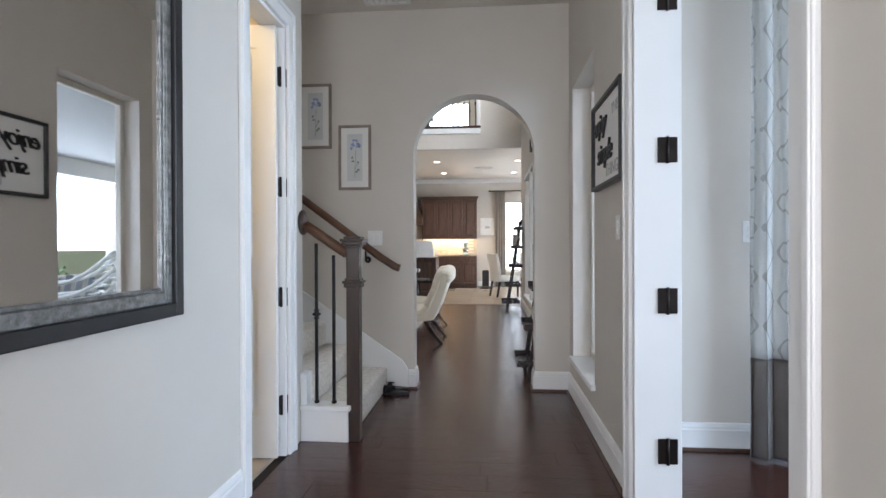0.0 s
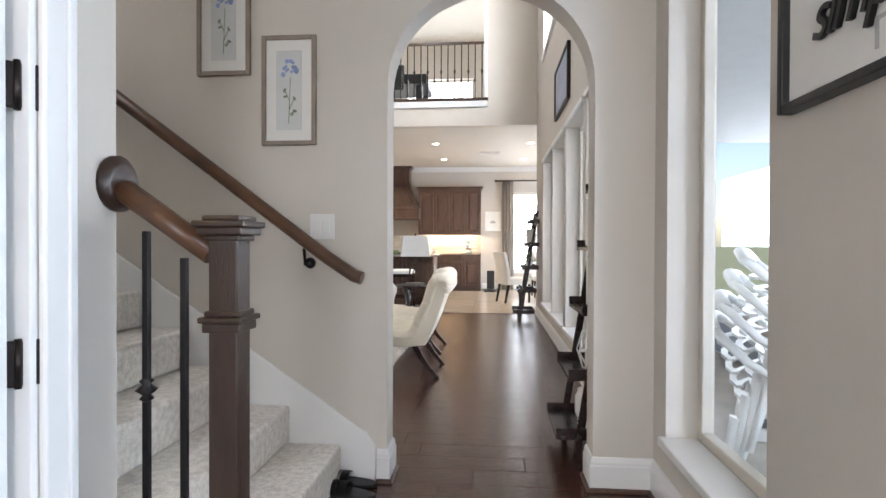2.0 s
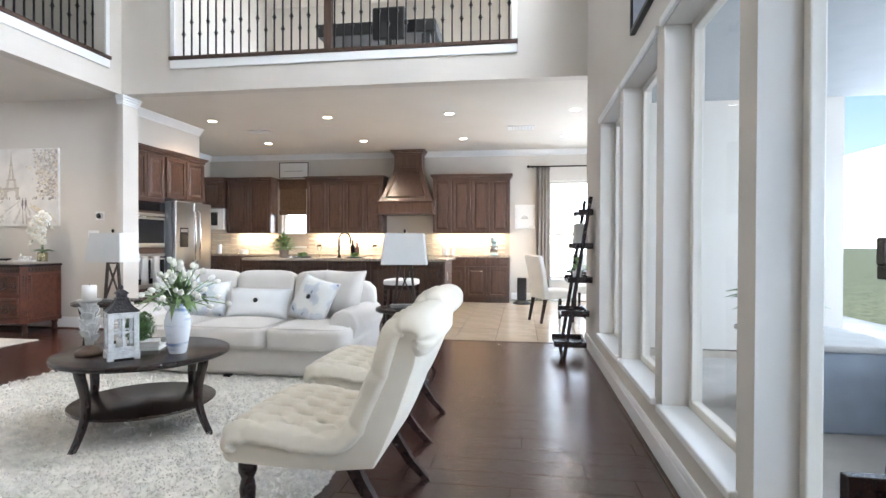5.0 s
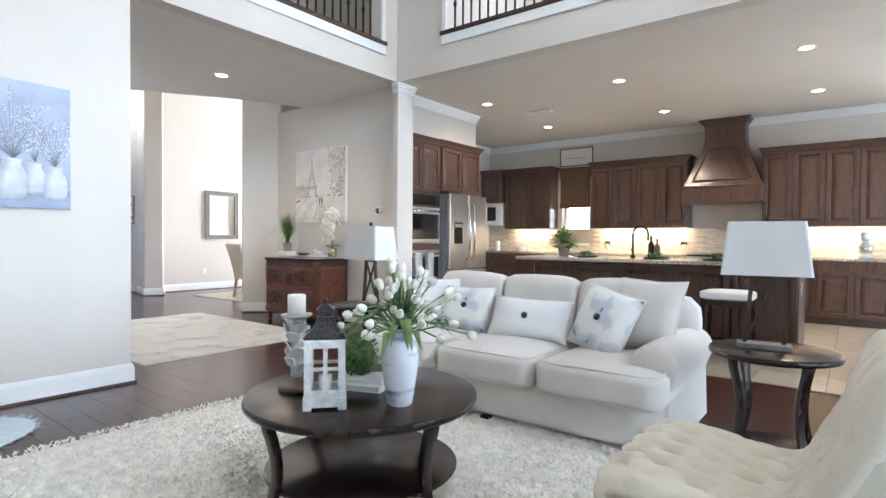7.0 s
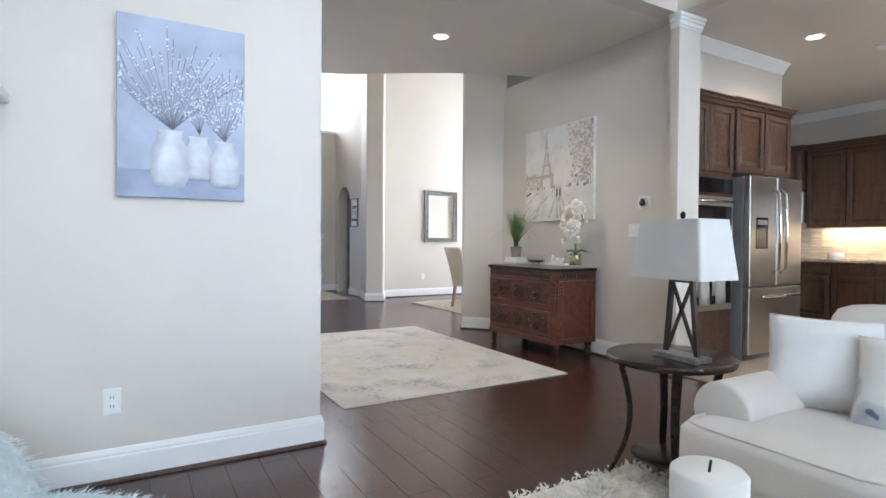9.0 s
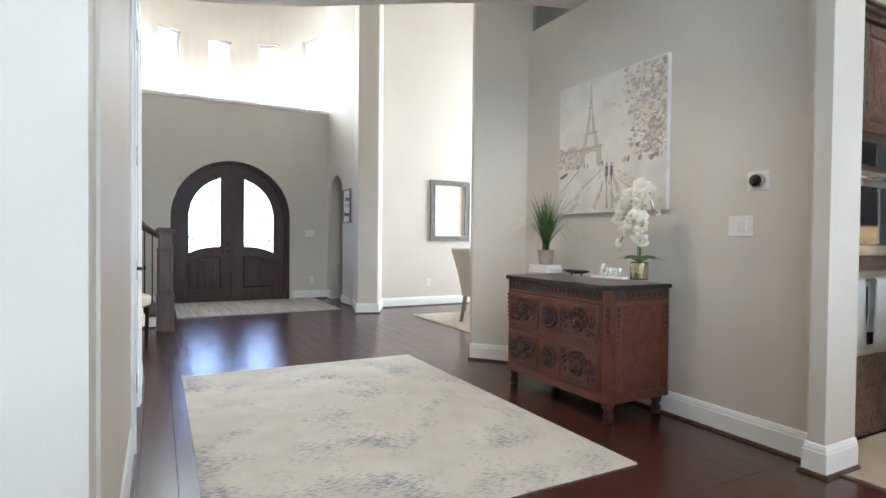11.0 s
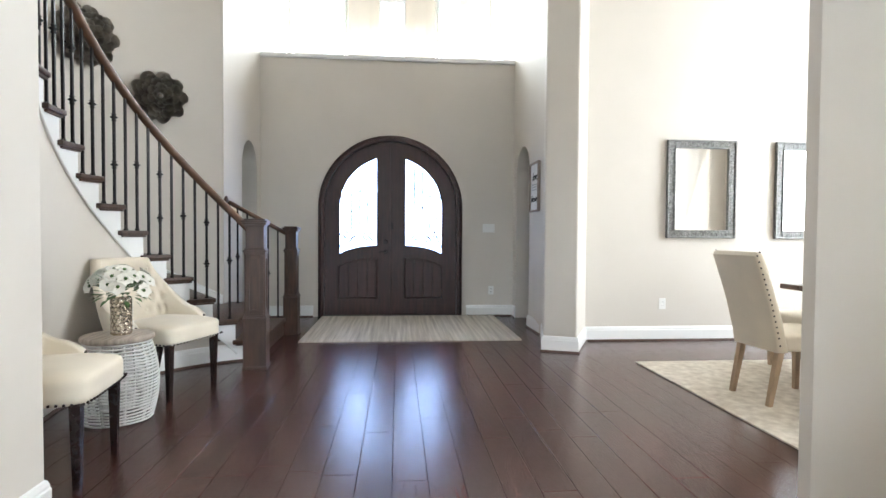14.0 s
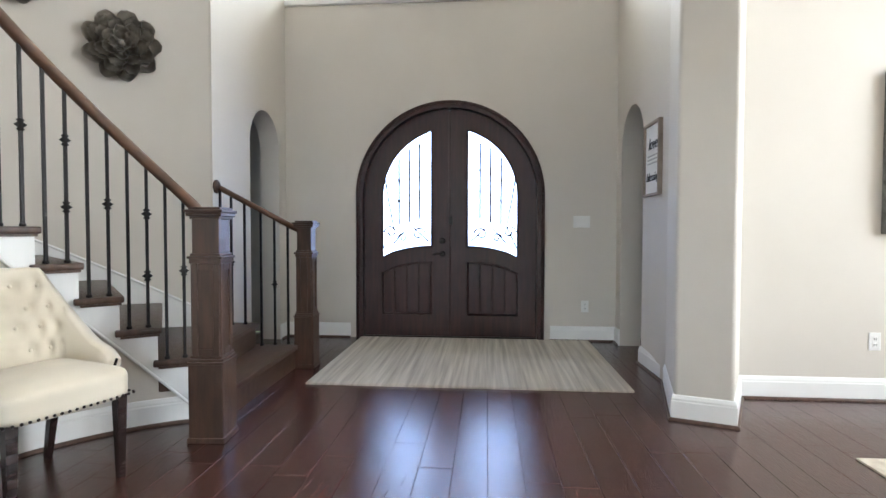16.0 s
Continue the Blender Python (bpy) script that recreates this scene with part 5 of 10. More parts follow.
def lantern(m, label):
    root = empty("lantern", m, label, "lantern")
    w, h = 0.070, 0.285
    bm = bmesh.new()
    add_box(bm, -w - 0.020, w + 0.020, -w - 0.020, w + 0.020, 0.012, 0.052, 0.004)
    add_box(bm, -w - 0.014, w + 0.014, -w - 0.014, w + 0.014, 0.052, 0.060, 0.003)
    for x in (-1, 1):
        for y in (-1, 1):
            add_box(bm, x * (w + 0.002) - 0.018, x * (w + 0.002) + 0.018, y * (w + 0.002) - 0.018, y * (w + 0.002) + 0.018, 0, 0.013, 0.003)
    mesh_object("plinth", bm, SLATEBLUE, parent=root)
    bm = bmesh.new()
    for x in (-1, 1):
        for y in (-1, 1):
            add_box(bm, x * w - 0.015, x * w + 0.015, y * w - 0.015, y * w + 0.015, 0.06, h, 0.002)
    for q in (-1, 1):
        for z0, z1 in ((0.06, 0.082), (h - 0.026, h)):
            add_box(bm, -w + 0.015, w - 0.015, q * w - 0.009, q * w + 0.009, z0, z1, 0.002)
            add_box(bm, q * w - 0.009, q * w + 0.009, -w + 0.015, w - 0.015, z0, z1, 0.002)
        add_box(bm, -0.007, 0.007, q * w - 0.007, q * w + 0.007, 0.082, h - 0.026, 0.001)
        add_box(bm, q * w - 0.007, q * w + 0.007, -0.007, 0.007, 0.082, h - 0.026, 0.001)
        add_box(bm, -w + 0.015, w - 0.015, q * w - 0.005, q * w + 0.005, 0.164, 0.178, 0.001)
        add_box(bm, q * w - 0.005, q * w + 0.005, -w + 0.015, w - 0.015, 0.164, 0.178, 0.001)
    add_box(bm, -w - 0.018, w + 0.018, -w - 0.018, w + 0.018, h, h + 0.012, 0.003)
    mesh_object("body", bm, SLATEBLUE, parent=root)
    bm, rings = bmesh.new(), []
    for hw, z in ((0.086, 0.012), (0.086, 0.018), (0.064, 0.036), (0.046, 0.058), (0.035, 0.082), (0.032, 0.092), (0.037, 0.094), (0.037, 0.100), (0.028, 0.102), (0.028, 0.124), (0.037, 0.126), (0.037, 0.132), (0.020, 0.146), (0.007, 0.156)):
        rings.append([bm.verts.new((x * hw, y * hw, h + z)) for x, y in ((-1, -1), (1, -1), (1, 1), (-1, 1))])
    for p, q in zip(rings, rings[1:]):
        for i in range(4):
            bm.faces.new((p[i], p[(i + 1) % 4], q[(i + 1) % 4], q[i]))
    bm.faces.new(rings[0][::-1])
    bm.faces.new(rings[-1])
    for i in range(4):
        add_tube(bm, [r[i].co.copy() for r in rings[1:6]], 0.004, 5)
    bmesh.ops.recalc_face_normals(bm, faces=bm.faces)
    mesh_object("roof", bm, CASTROOF, parent=root)
    lathe("finial", [(0.006, h + 0.152), (0.012, h + 0.160), (0.013, h + 0.167), (0.007, h + 0.175), (0.003, h + 0.182)], CASTROOF, 12, root)
    tube("ring", [(0.024 * math.cos(a), 0.006 * math.sin(a), h + 0.160 + 0.024 * math.sin(a) - 0.008) for a in [2 * math.pi * q / 18 for q in range(19)]], 0.0025, CASTROOF, 6, root)
    lathe("candle", [(0.03, 0.06), (0.03, 0.13), (0.001, 0.13)], WAX, 14, root)
    return root


lantern(pose(-2.44, 6.91, TT, 0, 0, -42) @ Matrix.Scale(0.9, 4), "whitewashed wooden lantern with a dark metal roof")


def candle_stand(m):
    root = empty("candle_holder", m, "carved whitewashed candle holder with pillar candle", "candle holder")
    lathe("foot", [(0.075, 0), (0.078, 0.018), (0.06, 0.03), (0.035, 0.045), (0.02, 0.06)], DRIFT, 20, root)
    bm = bmesh.new()
    add_lathe(bm, [(0.022, 0.05), (0.028, 0.12), (0.024, 0.2), (0.032, 0.28), (0.045, 0.31)], 12)
    for k in range(16):
        a, z = k * 2.4, 0.08 + 0.013 * k
        r = 0.03
        p = Vector((r * math.cos(a), r * math.sin(a), z))
        q = Vector((0.062 * math.cos(a), 0.062 * math.sin(a), z + 0.045))
        s = Vector((-math.sin(a), math.cos(a), 0)) * 0.022
        v = [bm.verts.new(c) for c in (p - s, p + s, (p + q) / 2 + s * 1.3 + Vector((0, 0, 0.012)), q, (p + q) / 2 - s * 1.3 + Vector((0, 0, 0.012)))]
        f = bm.faces.new(v)
        r2 = bmesh.ops.extrude_face_region(bm, geom=[f])
        bmesh.ops.translate(bm, vec=(-0.006 * math.cos(a), -0.006 * math.sin(a), 0.004), verts=[e for e in r2["geom"] if isinstance(e, bmesh.types.BMVert)])
    mesh_object("stem", bm, SLATEBLUE, parent=root)
    lathe("dish", [(0.04, 0.305), (0.062, 0.315), (0.065, 0.325), (0.03, 0.325)], STEEL, 20, root)
    lathe("candle", [(0.038, 0.325), (0.038, 0.405), (0.034, 0.409), (0.001, 0.405)], WAX, 20, root)
    tube("wick", [(0, 0, 0.405), (0.002, 0, 0.418)], 0.0015, BLACK, 5, root)
    return root


candle_stand(pose(-2.70, 6.97, TT))


def book(m, w, d, h, label, group):
    root = empty("book", m, label, "book", group)
    bm = bmesh.new()
    add_box(bm, -w / 2, w / 2, -d / 2, d / 2, 0, 0.004, 0.001)
    add_box(bm, -w / 2, w / 2, -d / 2, d / 2, h - 0.004, h, 0.001)
    add_box(bm, -w / 2, -w / 2 + 0.004, -d / 2, d / 2, 0.004, h - 0.004)
    mesh_object("cover", bm, PAPER, parent=root)
    box("pages", -w / 2 + 0.004, w / 2 - 0.006, -d / 2 + 0.004, d / 2 - 0.004, 0.004, h - 0.004, WAX, 0, parent=root)
    return root


book(pose(-2.50, 7.18, TT, 0, 0, 20), 0.21, 0.15, 0.026, "white hardback book lying flat", "books on the coffee table")
book(pose(-2.51, 7.18, TT + 0.026, 0, 0, 34), 0.19, 0.14, 0.024, "white hardback book lying flat", "books on the coffee table")


def leaf_quad(bm, p, d, up, l, w, bend=0.2, slot=0):
    """A pointed leaf of four faces with a folded midrib."""
    p, d, up = Vector(p), Vector(d).normalized(), Vector(up)
    s = d.cross(up)
    s = s.normalized() if s.length > 1e-4 else Vector((1, 0, 0))
    n = s.cross(d)
    mid = p + d * l * 0.5 + n * bend * l * 0.15
    tip = p + d * l - n * bend * l * 0.35
    a, b = mid + s * w / 2 - n * 0.1 * w, mid - s * w / 2 - n * 0.1 * w
    v = [bm.verts.new(c) for c in (p, a, tip, b, mid)]
    for q in ((0, 1, 4), (1, 2, 4), (2, 3, 4), (3, 0, 4)):
        f = bm.faces.new([v[i] for i in q])
        f.smooth, f.material_index = True, slot


def boxwood_ball(m, r):
    root = empty("topiary_ball", m, "small clipped green boxwood ball on books", "plant")
    bm, rng = bmesh.new(), random.Random(8)
    bmesh.ops.create_icosphere(bm, subdivisions=2, radius=r * 0.8)
    for _ in range(520):
        d = Vector((rng.gauss(0, 1), rng.gauss(0, 1), rng.gauss(0, 1))).normalized()
        leaf_quad(bm, d * r * rng.uniform(0.78, 0.92), d + 0.7 * Vector((rng.uniform(-1, 1), rng.uniform(-1, 1), rng.uniform(-1, 1))), (0, 0, 1), r * 0.26, r * 0.15)
    tagged(mesh_object("foliage", bm, LEAF, parent=root), kind="stuff")


boxwood_ball(pose(-2.56, 7.20, TT + 0.05 + 0.085), 0.095)


def tulip_vase(m):
    root = empty("flower_vase", m, "blue and white vase of white tulips", "vase")
    lathe("vase", [(0.045, 0), (0.05, 0.006), (0.058, 0.06), (0.072, 0.15), (0.074, 0.19), (0.064, 0.235), (0.045, 0.265), (0.043, 0.285), (0.052, 0.30), (0.047, 0.30), (0.038, 0.28), (0.03, 0.24)], BLUEGLAZE, 28, root, cap=False)
    rng = random.Random(4)
    stems, leaves, heads = bmesh.new(), bmesh.new(), bmesh.new()
    for k in range(58):
        a, tilt = rng.uniform(0, 6.283), rng.uniform(0.1, 1.45)
        l = rng.uniform(0.13, 0.27)
        d = Vector((math.cos(a) * math.sin(tilt), math.sin(a) * math.sin(tilt), math.cos(tilt)))
        p0, p1 = Vector((0, 0, 0.27)), Vector((0, 0, 0.29)) + d * l * 0.55
        p2 = p1 + (d + Vector((0, 0, -0.25 * tilt))) * l * 0.45
        add_tube(stems, [p0, p1, p2], 0.0035, 5)
        ax = (p2 - p1).normalized()
        mm = Matrix.Translation(p2) @ ax.to_track_quat("Z", "Y").to_matrix().to_4x4()
        loose, size, spin = rng.uniform(0.0, 0.35), rng.uniform(0.64, 0.86), rng.uniform(0, 6)
        for q in range(6):
            b = spin + q * math.pi / 3
            inner = 0.85 if q % 2 else 1.0
            prev = None
            for rr, zz, half in ((0.006, 0.0, 0.4), (0.018, 0.007, 0.66), (0.0235, 0.021, 0.68), (0.022 + 0.004 * loose, 0.035, 0.62), (0.015 + 0.008 * loose, 0.047, 0.45), (0.005 + 0.012 * loose, 0.054, 0.12)):
                cur = [heads.verts.new(mm @ Vector((size * inner * rr * math.cos(b + e * half) * (1.0 - 0.08 * abs(e)), size * inner * rr * math.sin(b + e * half) * (1.0 - 0.08 * abs(e)), size * zz))) for e in (-1, 0, 1)]
                if prev:
                    for e in (0, 1):
                        heads.faces.new((prev[e], prev[e + 1], cur[e + 1], cur[e])).smooth = True
                prev = cur
    for k in range(52):
        a, tilt = rng.uniform(0, 6.283), rng.uniform(0.2, 1.6)
        d = Vector((math.cos(a) * math.sin(tilt), math.sin(a) * math.sin(tilt), math.cos(tilt)))
        s = Vector((0, 0, 0.29)) + d * 0.05 + Vector((math.cos(a), math.sin(a), 0)) * 0.05 * (tilt > 1.2)
        leaf_quad(leaves, s, d, (0, 0, 1), rng.uniform(0.10, 0.19), 0.030, 1.1)
    mesh_object("stem", stems, LEAF2, parent=root)
    mesh_object("leaf", leaves, LEAF2, parent=root)
    tagged(mesh_object("tulips", heads, PETAL, parent=root), kind="stuff")
    return root


tulip_vase(pose(-2.22, 7.10, TT))

# ---- furry throw on a low hearth stool ----
FUR = material("blue_white_faux_fur", (0.70, 0.80, 0.83), 0.95, vary=0.1, scale=30, bump=0.5, grain=120, sheen=0.4)


def furry_throw(m):
    root = empty("fur_throw", m, "white faux fur throw heaped on a stool", "throw blanket")
    bm = bmesh.new()
    nr, na = 22, 60
    rng = random.Random(6)
    rings = []
    for i in range(nr + 1):
        t = i / nr
        ring = []
        for j in range(na):
            a = 2 * math.pi * j / na
            rad = t * (0.48 + 0.24 * max(0, math.cos(a - 1.5)) ** 2 + 0.03 * math.sin(5 * a))
            h = 0.40 / (1 + math.exp((rad - 0.29) * 26)) + 0.045 * (1 - t ** 6)
            p = Vector((rad * math.cos(a), rad * math.sin(a), h))
            p += Vector((0, 0, 0.02 * noise.noise(p * 9) + 0.012 * math.sin(9 * a) * t))
            p.z = max(0.008, p.z)
            ring.append(bm.verts.new(p))
        rings.append(ring)
    for a, b in zip(rings, rings[1:]):
        for j in range(na):
            bm.faces.new((a[j], b[j], b[(j + 1) % na], a[(j + 1) % na])).smooth = True
    bmesh.ops.remove_doubles(bm, verts=bm.verts, dist=1e-5)
    bmesh.ops.recalc_face_normals(bm, faces=bm.faces)
    base = [(v.co.copy(), v.normal.copy()) for v in bm.verts]
    mesh_object("cloth", bm, FUR, parent=root)
    bm = bmesh.new()
    for _ in range(16000):
        p, n = base[rng.randrange(len(base))]
        p = p + Vector((rng.uniform(-1, 1), rng.uniform(-1, 1), 0)) * 0.02
        d = (n * 0.5 + Vector((p.x, p.y, -0.25)).normalized() * 0.8 + 0.4 * Vector((rng.uniform(-1, 1), rng.uniform(-1, 1), rng.uniform(-1, 1)))).normalized()
        s = d.cross(n if n.length else Vector((0, 0, 1)))
        s = (s.normalized() if s.length > 1e-3 else Vector((1, 0, 0))) * 0.003
        tip = p + d * rng.uniform(0.018, 0.042)
        tip.z = max(tip.z, 0.004)
        bm.faces.new([bm.verts.new(c) for c in (p - s, p + s, tip)])
    tagged(mesh_object("fur", bm, FUR, parent=root), kind="stuff")


furry_throw(pose(-4.78, 5.84, 0.0))


# ---- fireplace at the far wall ----
def fireplace():
    root = empty("fireplace_mantel", pose(-5.28, 5.05, 0, 0, 0, 90), "white painted fireplace mantel with moulded shelf", "fireplace")
    for x in (-0.58, 0.58):
        bm = bmesh.new()
        add_box(bm, x - 0.11, x + 0.11, -0.12, -0.002, 0, 1.425, 0.006)
        add_box(bm, x - 0.13, x + 0.13, -0.14, -0.002, 0, 0.22, 0.006)
        add_box(bm, x - 0.075, x + 0.075, -0.13, -0.119, 0.32, 1.10, 0.006)
        add_box(bm, x - 0.13, x + 0.13, -0.14, -0.002, 1.20, 1.24, 0.01)
        mesh_object("pilaster", bm, TRIM, parent=root)
    bm = bmesh.new()
    add_box(bm, -0.70, 0.70, -0.11, -0.002, 1.425, 1.605, 0.006)
    for z0, z1, d, g in ((1.52, 1.545, 0.13, -0.10), (1.605, 1.635, 0.15, -0.06), (1.635, 1.675, 0.18, 0.0), (1.675, 1.705, 0.21, 0.07)):
        add_box(bm, -0.83 - g, 0.83 + g, -d, -0.002, z0, z1, 0.01)
    mesh_object("frieze", bm, TRIM, parent=root)
    box("shelf", -0.94, 0.94, -0.24, -0.002, 1.705, 1.75, TRIM, 0.008, parent=root)
    box("surround", -0.47, 0.47, -0.03, -0.002, 0.0, 1.425, TILE, 0.004, parent=root)
    box("firebox", -0.38, 0.38, -0.035, -0.028, 0.08, 0.88, BLACK, 0.004, parent=root)


fireplace()


def mantel_lantern(m):
    root = empty("candle_lantern", m, "dark pierced metal candle lantern on the mantel", "lantern")
    bm = bmesh.new()
    for a in range(6):
        c, s = math.cos(a * math.pi / 3), math.sin(a * math.pi / 3)
        add_tube(bm, [(0.125 * c, 0.125 * s, 0), (0.14 * c, 0.14 * s, 0.58)], 0.011, 5)
        c2, s2 = math.cos((a + 1) * math.pi / 3), math.sin((a + 1) * math.pi / 3)
        for z in (0.02, 0.16, 0.30, 0.44):
            add_tube(bm, [(0.13 * c, 0.13 * s, z), (0.13 * (c + c2) / 1.8, 0.13 * (s + s2) / 1.8, z + 0.075), (0.13 * c2, 0.13 * s2, z)], 0.012, 5)
            add_tube(bm, [(0.13 * c, 0.13 * s, z + 0.12), (0.13 * (c + c2) / 1.8, 0.13 * (s + s2) / 1.8, z + 0.05), (0.13 * c2, 0.13 * s2, z + 0.12)], 0.011, 5)
    mesh_object("cage", bm, BRONZE, parent=root)
    lathe("candle", [(0.06, 0.0), (0.06, 0.3), (0.001, 0.3)], WAX, 14, root)


mantel_lantern(pose(-5.15, 5.77, 1.75))

# ---- canvas picture with vases ----
BLUEGREY = material("blue_grey_painted_canvas", (0.42, 0.47, 0.58), 0.9, vary=0.14, scale=5, bump=0.3, grain=250)
BLUEGREY2 = material("darker_blue_grey_paint", (0.32, 0.36, 0.47), 0.9, vary=0.12, scale=8, bump=0.3, grain=250)
PALE = material("pale_white_paint", (0.66, 0.69, 0.75), 0.9, vary=0.12, scale=14, bump=0.3, grain=200)
TWIG = material("grey_brown_paint", (0.27, 0.28, 0.33), 0.9)
BUD = material("white_bud_paint", (0.72, 0.75, 0.80), 0.9, vary=0.05)


def vase_canvas():
    w, h = 0.56, 0.85
    root = empty("canvas_picture", on_wall(-5.28, 6.66, 1.755, "W"), "blue-grey canvas painting of three white vases", "picture")
    box("canvas", -w / 2, w / 2, -0.032, 0, -h / 2, h / 2, BLUEGREY, 0.003, parent=root)
    box("painted_table", -w / 2 + 0.002, w / 2 - 0.002, -0.0335, -0.031, -h / 2 + 0.002, -h / 2 + 0.13, BLUEGREY2, 0, parent=root)
    rng = random.Random(2)
    twigs, buds = bmesh.new(), bmesh.new()

    def jug(x, z, s, y):
        prof = [(0.0, 0), (0.055, 0), (0.075, 0.03), (0.08, 0.10), (0.075, 0.17), (0.05, 0.215), (0.048, 0.24), (0.056, 0.255), (0, 0.255)]
        pts = [(x + s * a, z + s * b) for a, b in prof[1:]] + [(x - s * a, z + s * b) for a, b in prof[1:-1][::-1]]
        bm = bmesh.new()
        add_prism(bm, pts, 0.002, Matrix.Translation((0, y, 0)))
        mesh_object("painted_vase", bm, PALE, True, root)

    jug(0.065, -0.33, 0.82, -0.0345)
    jug(-0.06, -0.37, 1.06, -0.036)
    jug(0.185, -0.365, 0.90, -0.0375)
    for x0, z0, n, fan, reach in ((-0.06, -0.10, 26, 62, 0.50), (0.06, -0.11, 7, 32, 0.34), (0.175, -0.135, 15, 42, 0.40)):
        for k in range(n):
            ang = radians(fan) * (2 * (k + rng.uniform(0.2, 0.8)) / n - 1)
            l = reach * rng.uniform(0.72, 1.0) * (0.62 + 0.38 * math.cos(ang))
            bend = rng.uniform(0.7, 1.0)
            at = lambda t: (max(-0.268, min(0.268, x0 + l * t * math.sin(ang * (bend + (1 - bend) * t)) + 0.01 * (t < 0.05))), min(0.405, z0 + l * t * math.cos(ang * bend)))
            add_tube(twigs, [(at(q / 4)[0], -0.0345, at(q / 4)[1]) for q in range(5)], 0.0014, 4)
            for j in range(9):
                px, pz = at(rng.uniform(0.22, 1))
                bmesh.ops.create_circle(buds, cap_ends=True, radius=rng.uniform(0.0035, 0.0065), segments=6, matrix=pose(px + rng.uniform(-0.008, 0.008), -0.0365 - rng.random() * 0.0004, pz, 90, rng.uniform(0, 90), 0) @ Matrix.Diagonal((0.65, 1, 1, 1)))
    tagged(mesh_object("painted_twig", twigs, TWIG, parent=root), kind="stuff")
    tagged(mesh_object("painted_bud", buds, BUD, parent=root), kind="stuff")


vase_canvas()
wall_plate(on_wall(-5.28, 6.36, 0.375, "W"), 0.075, 0.12, "white double power outlet", 1, "power_outlet", "power outlet", True)
baseboard("baseboard_living_far", [(-5.44, 7.35), (-5.28, 7.35), (-5.28, 5.77)])
baseboard("baseboard_living_garden", [(WX, 4.36), (WX, 10.38)])
baseboard("baseboard_living_near", [(0.28, 4.36), (WX, 4.36)])
baseboard("baseboard_living_near_left", [(-5.28, 4.36), (-0.685, 4.36)])

_w = empty("framed_picture", on_wall(WX, 7.3, 2.78, "E"), "dark framed landscape picture high on the wall", "picture")
frame_part(_w, 1.0, 0.54, 0.03, 0.035, BLACK)
box("print", -0.475, 0.475, -0.02, 0, -0.245, 0.245, BLUEGREY, 0, parent=_w)


# ---- ladder shelves against the garden wall ----
def ladder_shelf(m, label):
    """Local: wall at y 0, shelves out to -y, x along the wall."""
    root = empty("ladder_shelf", m, label, "shelf", "leaning ladder shelves")
    w, h = 0.50, 1.62
    for x in (-w / 2, w / 2):
        bm = bmesh.new()
        add_tube(bm, [(x, -0.28, 0.0), (x, -0.03, h)], 0.026, 4, squash=0.7, flat=True)
        mesh_object("side_rail", bm, ESPRESSO, parent=root)
    for z, d in ((0.11, 0.30), (0.42, 0.26), (0.76, 0.22), (1.10, 0.18), (1.44, 0.13)):
        y1 = min(-0.022, -0.28 + 0.25 * z / h + d * 0.62)
        bm = bmesh.new()
        add_box(bm, -w / 2 + 0.012, w / 2 - 0.012, y1 - d, y1 + 0.02, z, z + 0.02, 0.002)
        for x in (-w / 2 + 0.02, w / 2 - 0.02):
            add_box(bm, x - 0.01, x + 0.01, y1 - d, y1 + 0.02, z + 0.02, z + 0.06, 0.002)
        add_box(bm, -w / 2 + 0.03, w / 2 - 0.03, y1, y1 + 0.02, z + 0.02, z + 0.06, 0.002)
        mesh_object("shelf_tray", bm, ESPRESSO, parent=root)
    return root


_s = ladder_shelf(on_wall(WX - 0.02, 9.87, 0, "E"), "dark wood leaning ladder shelf against the wall")
copy_thing(_s, on_wall(WX - 0.02, 4.76, 0, "E"))
GREYBOX = material("grey_linen_box", (0.55, 0.53, 0.50), 0.85, vary=0.08, bump=0.3)
tagged(box("storage_box", 0.36, 0.49, 9.72, 9.98, 1.122, 1.36, GREYBOX, 0.01), "pale grey box on the ladder shelf", "box")
tagged(box("storage_box", 0.36, 0.49, 4.62, 4.90, 1.122, 1.40, WHITECLOTH, 0.012), "white fabric box on the ladder shelf", "box")
tagged(box("picture_frame", 0.36, 0.39, 4.60, 4.86, 0.782, 1.05, PAPER, 0.006), "small white picture board on the shelf", "picture")


def wire_basket(m):
    root = empty("wire_candle_holder", m, "white wire geometric holder with a cream candle", "candle holder")
    bm = bmesh.new()
    lo = [Vector((0.055 * math.cos(a), 0.055 * math.sin(a), 0)) for a in [k * math.pi / 3 for k in range(6)]]
    mi = [Vector((0.095 * math.cos(a), 0.095 * math.sin(a), 0.10)) for a in [(k + 0.5) * math.pi / 3 for k in range(6)]]
    hi = [Vector((0.06 * math.cos(a), 0.06 * math.sin(a), 0.21)) for a in [k * math.pi / 3 for k in range(6)]]
    for k in range(6):
        for a, b in ((lo[k], lo[k - 1]), (hi[k], hi[k - 1]), (lo[k], mi[k]), (lo[k], mi[k - 1]), (hi[k], mi[k]), (hi[k], mi[k - 1])):
            add_tube(bm, [a, b], 0.003, 5)
    mesh_object("wire", bm, PLASTIC, parent=root)
    lathe("candle", [(0.045, 0.003), (0.045, 0.11), (0.001, 0.11)], WAX, 16, root)


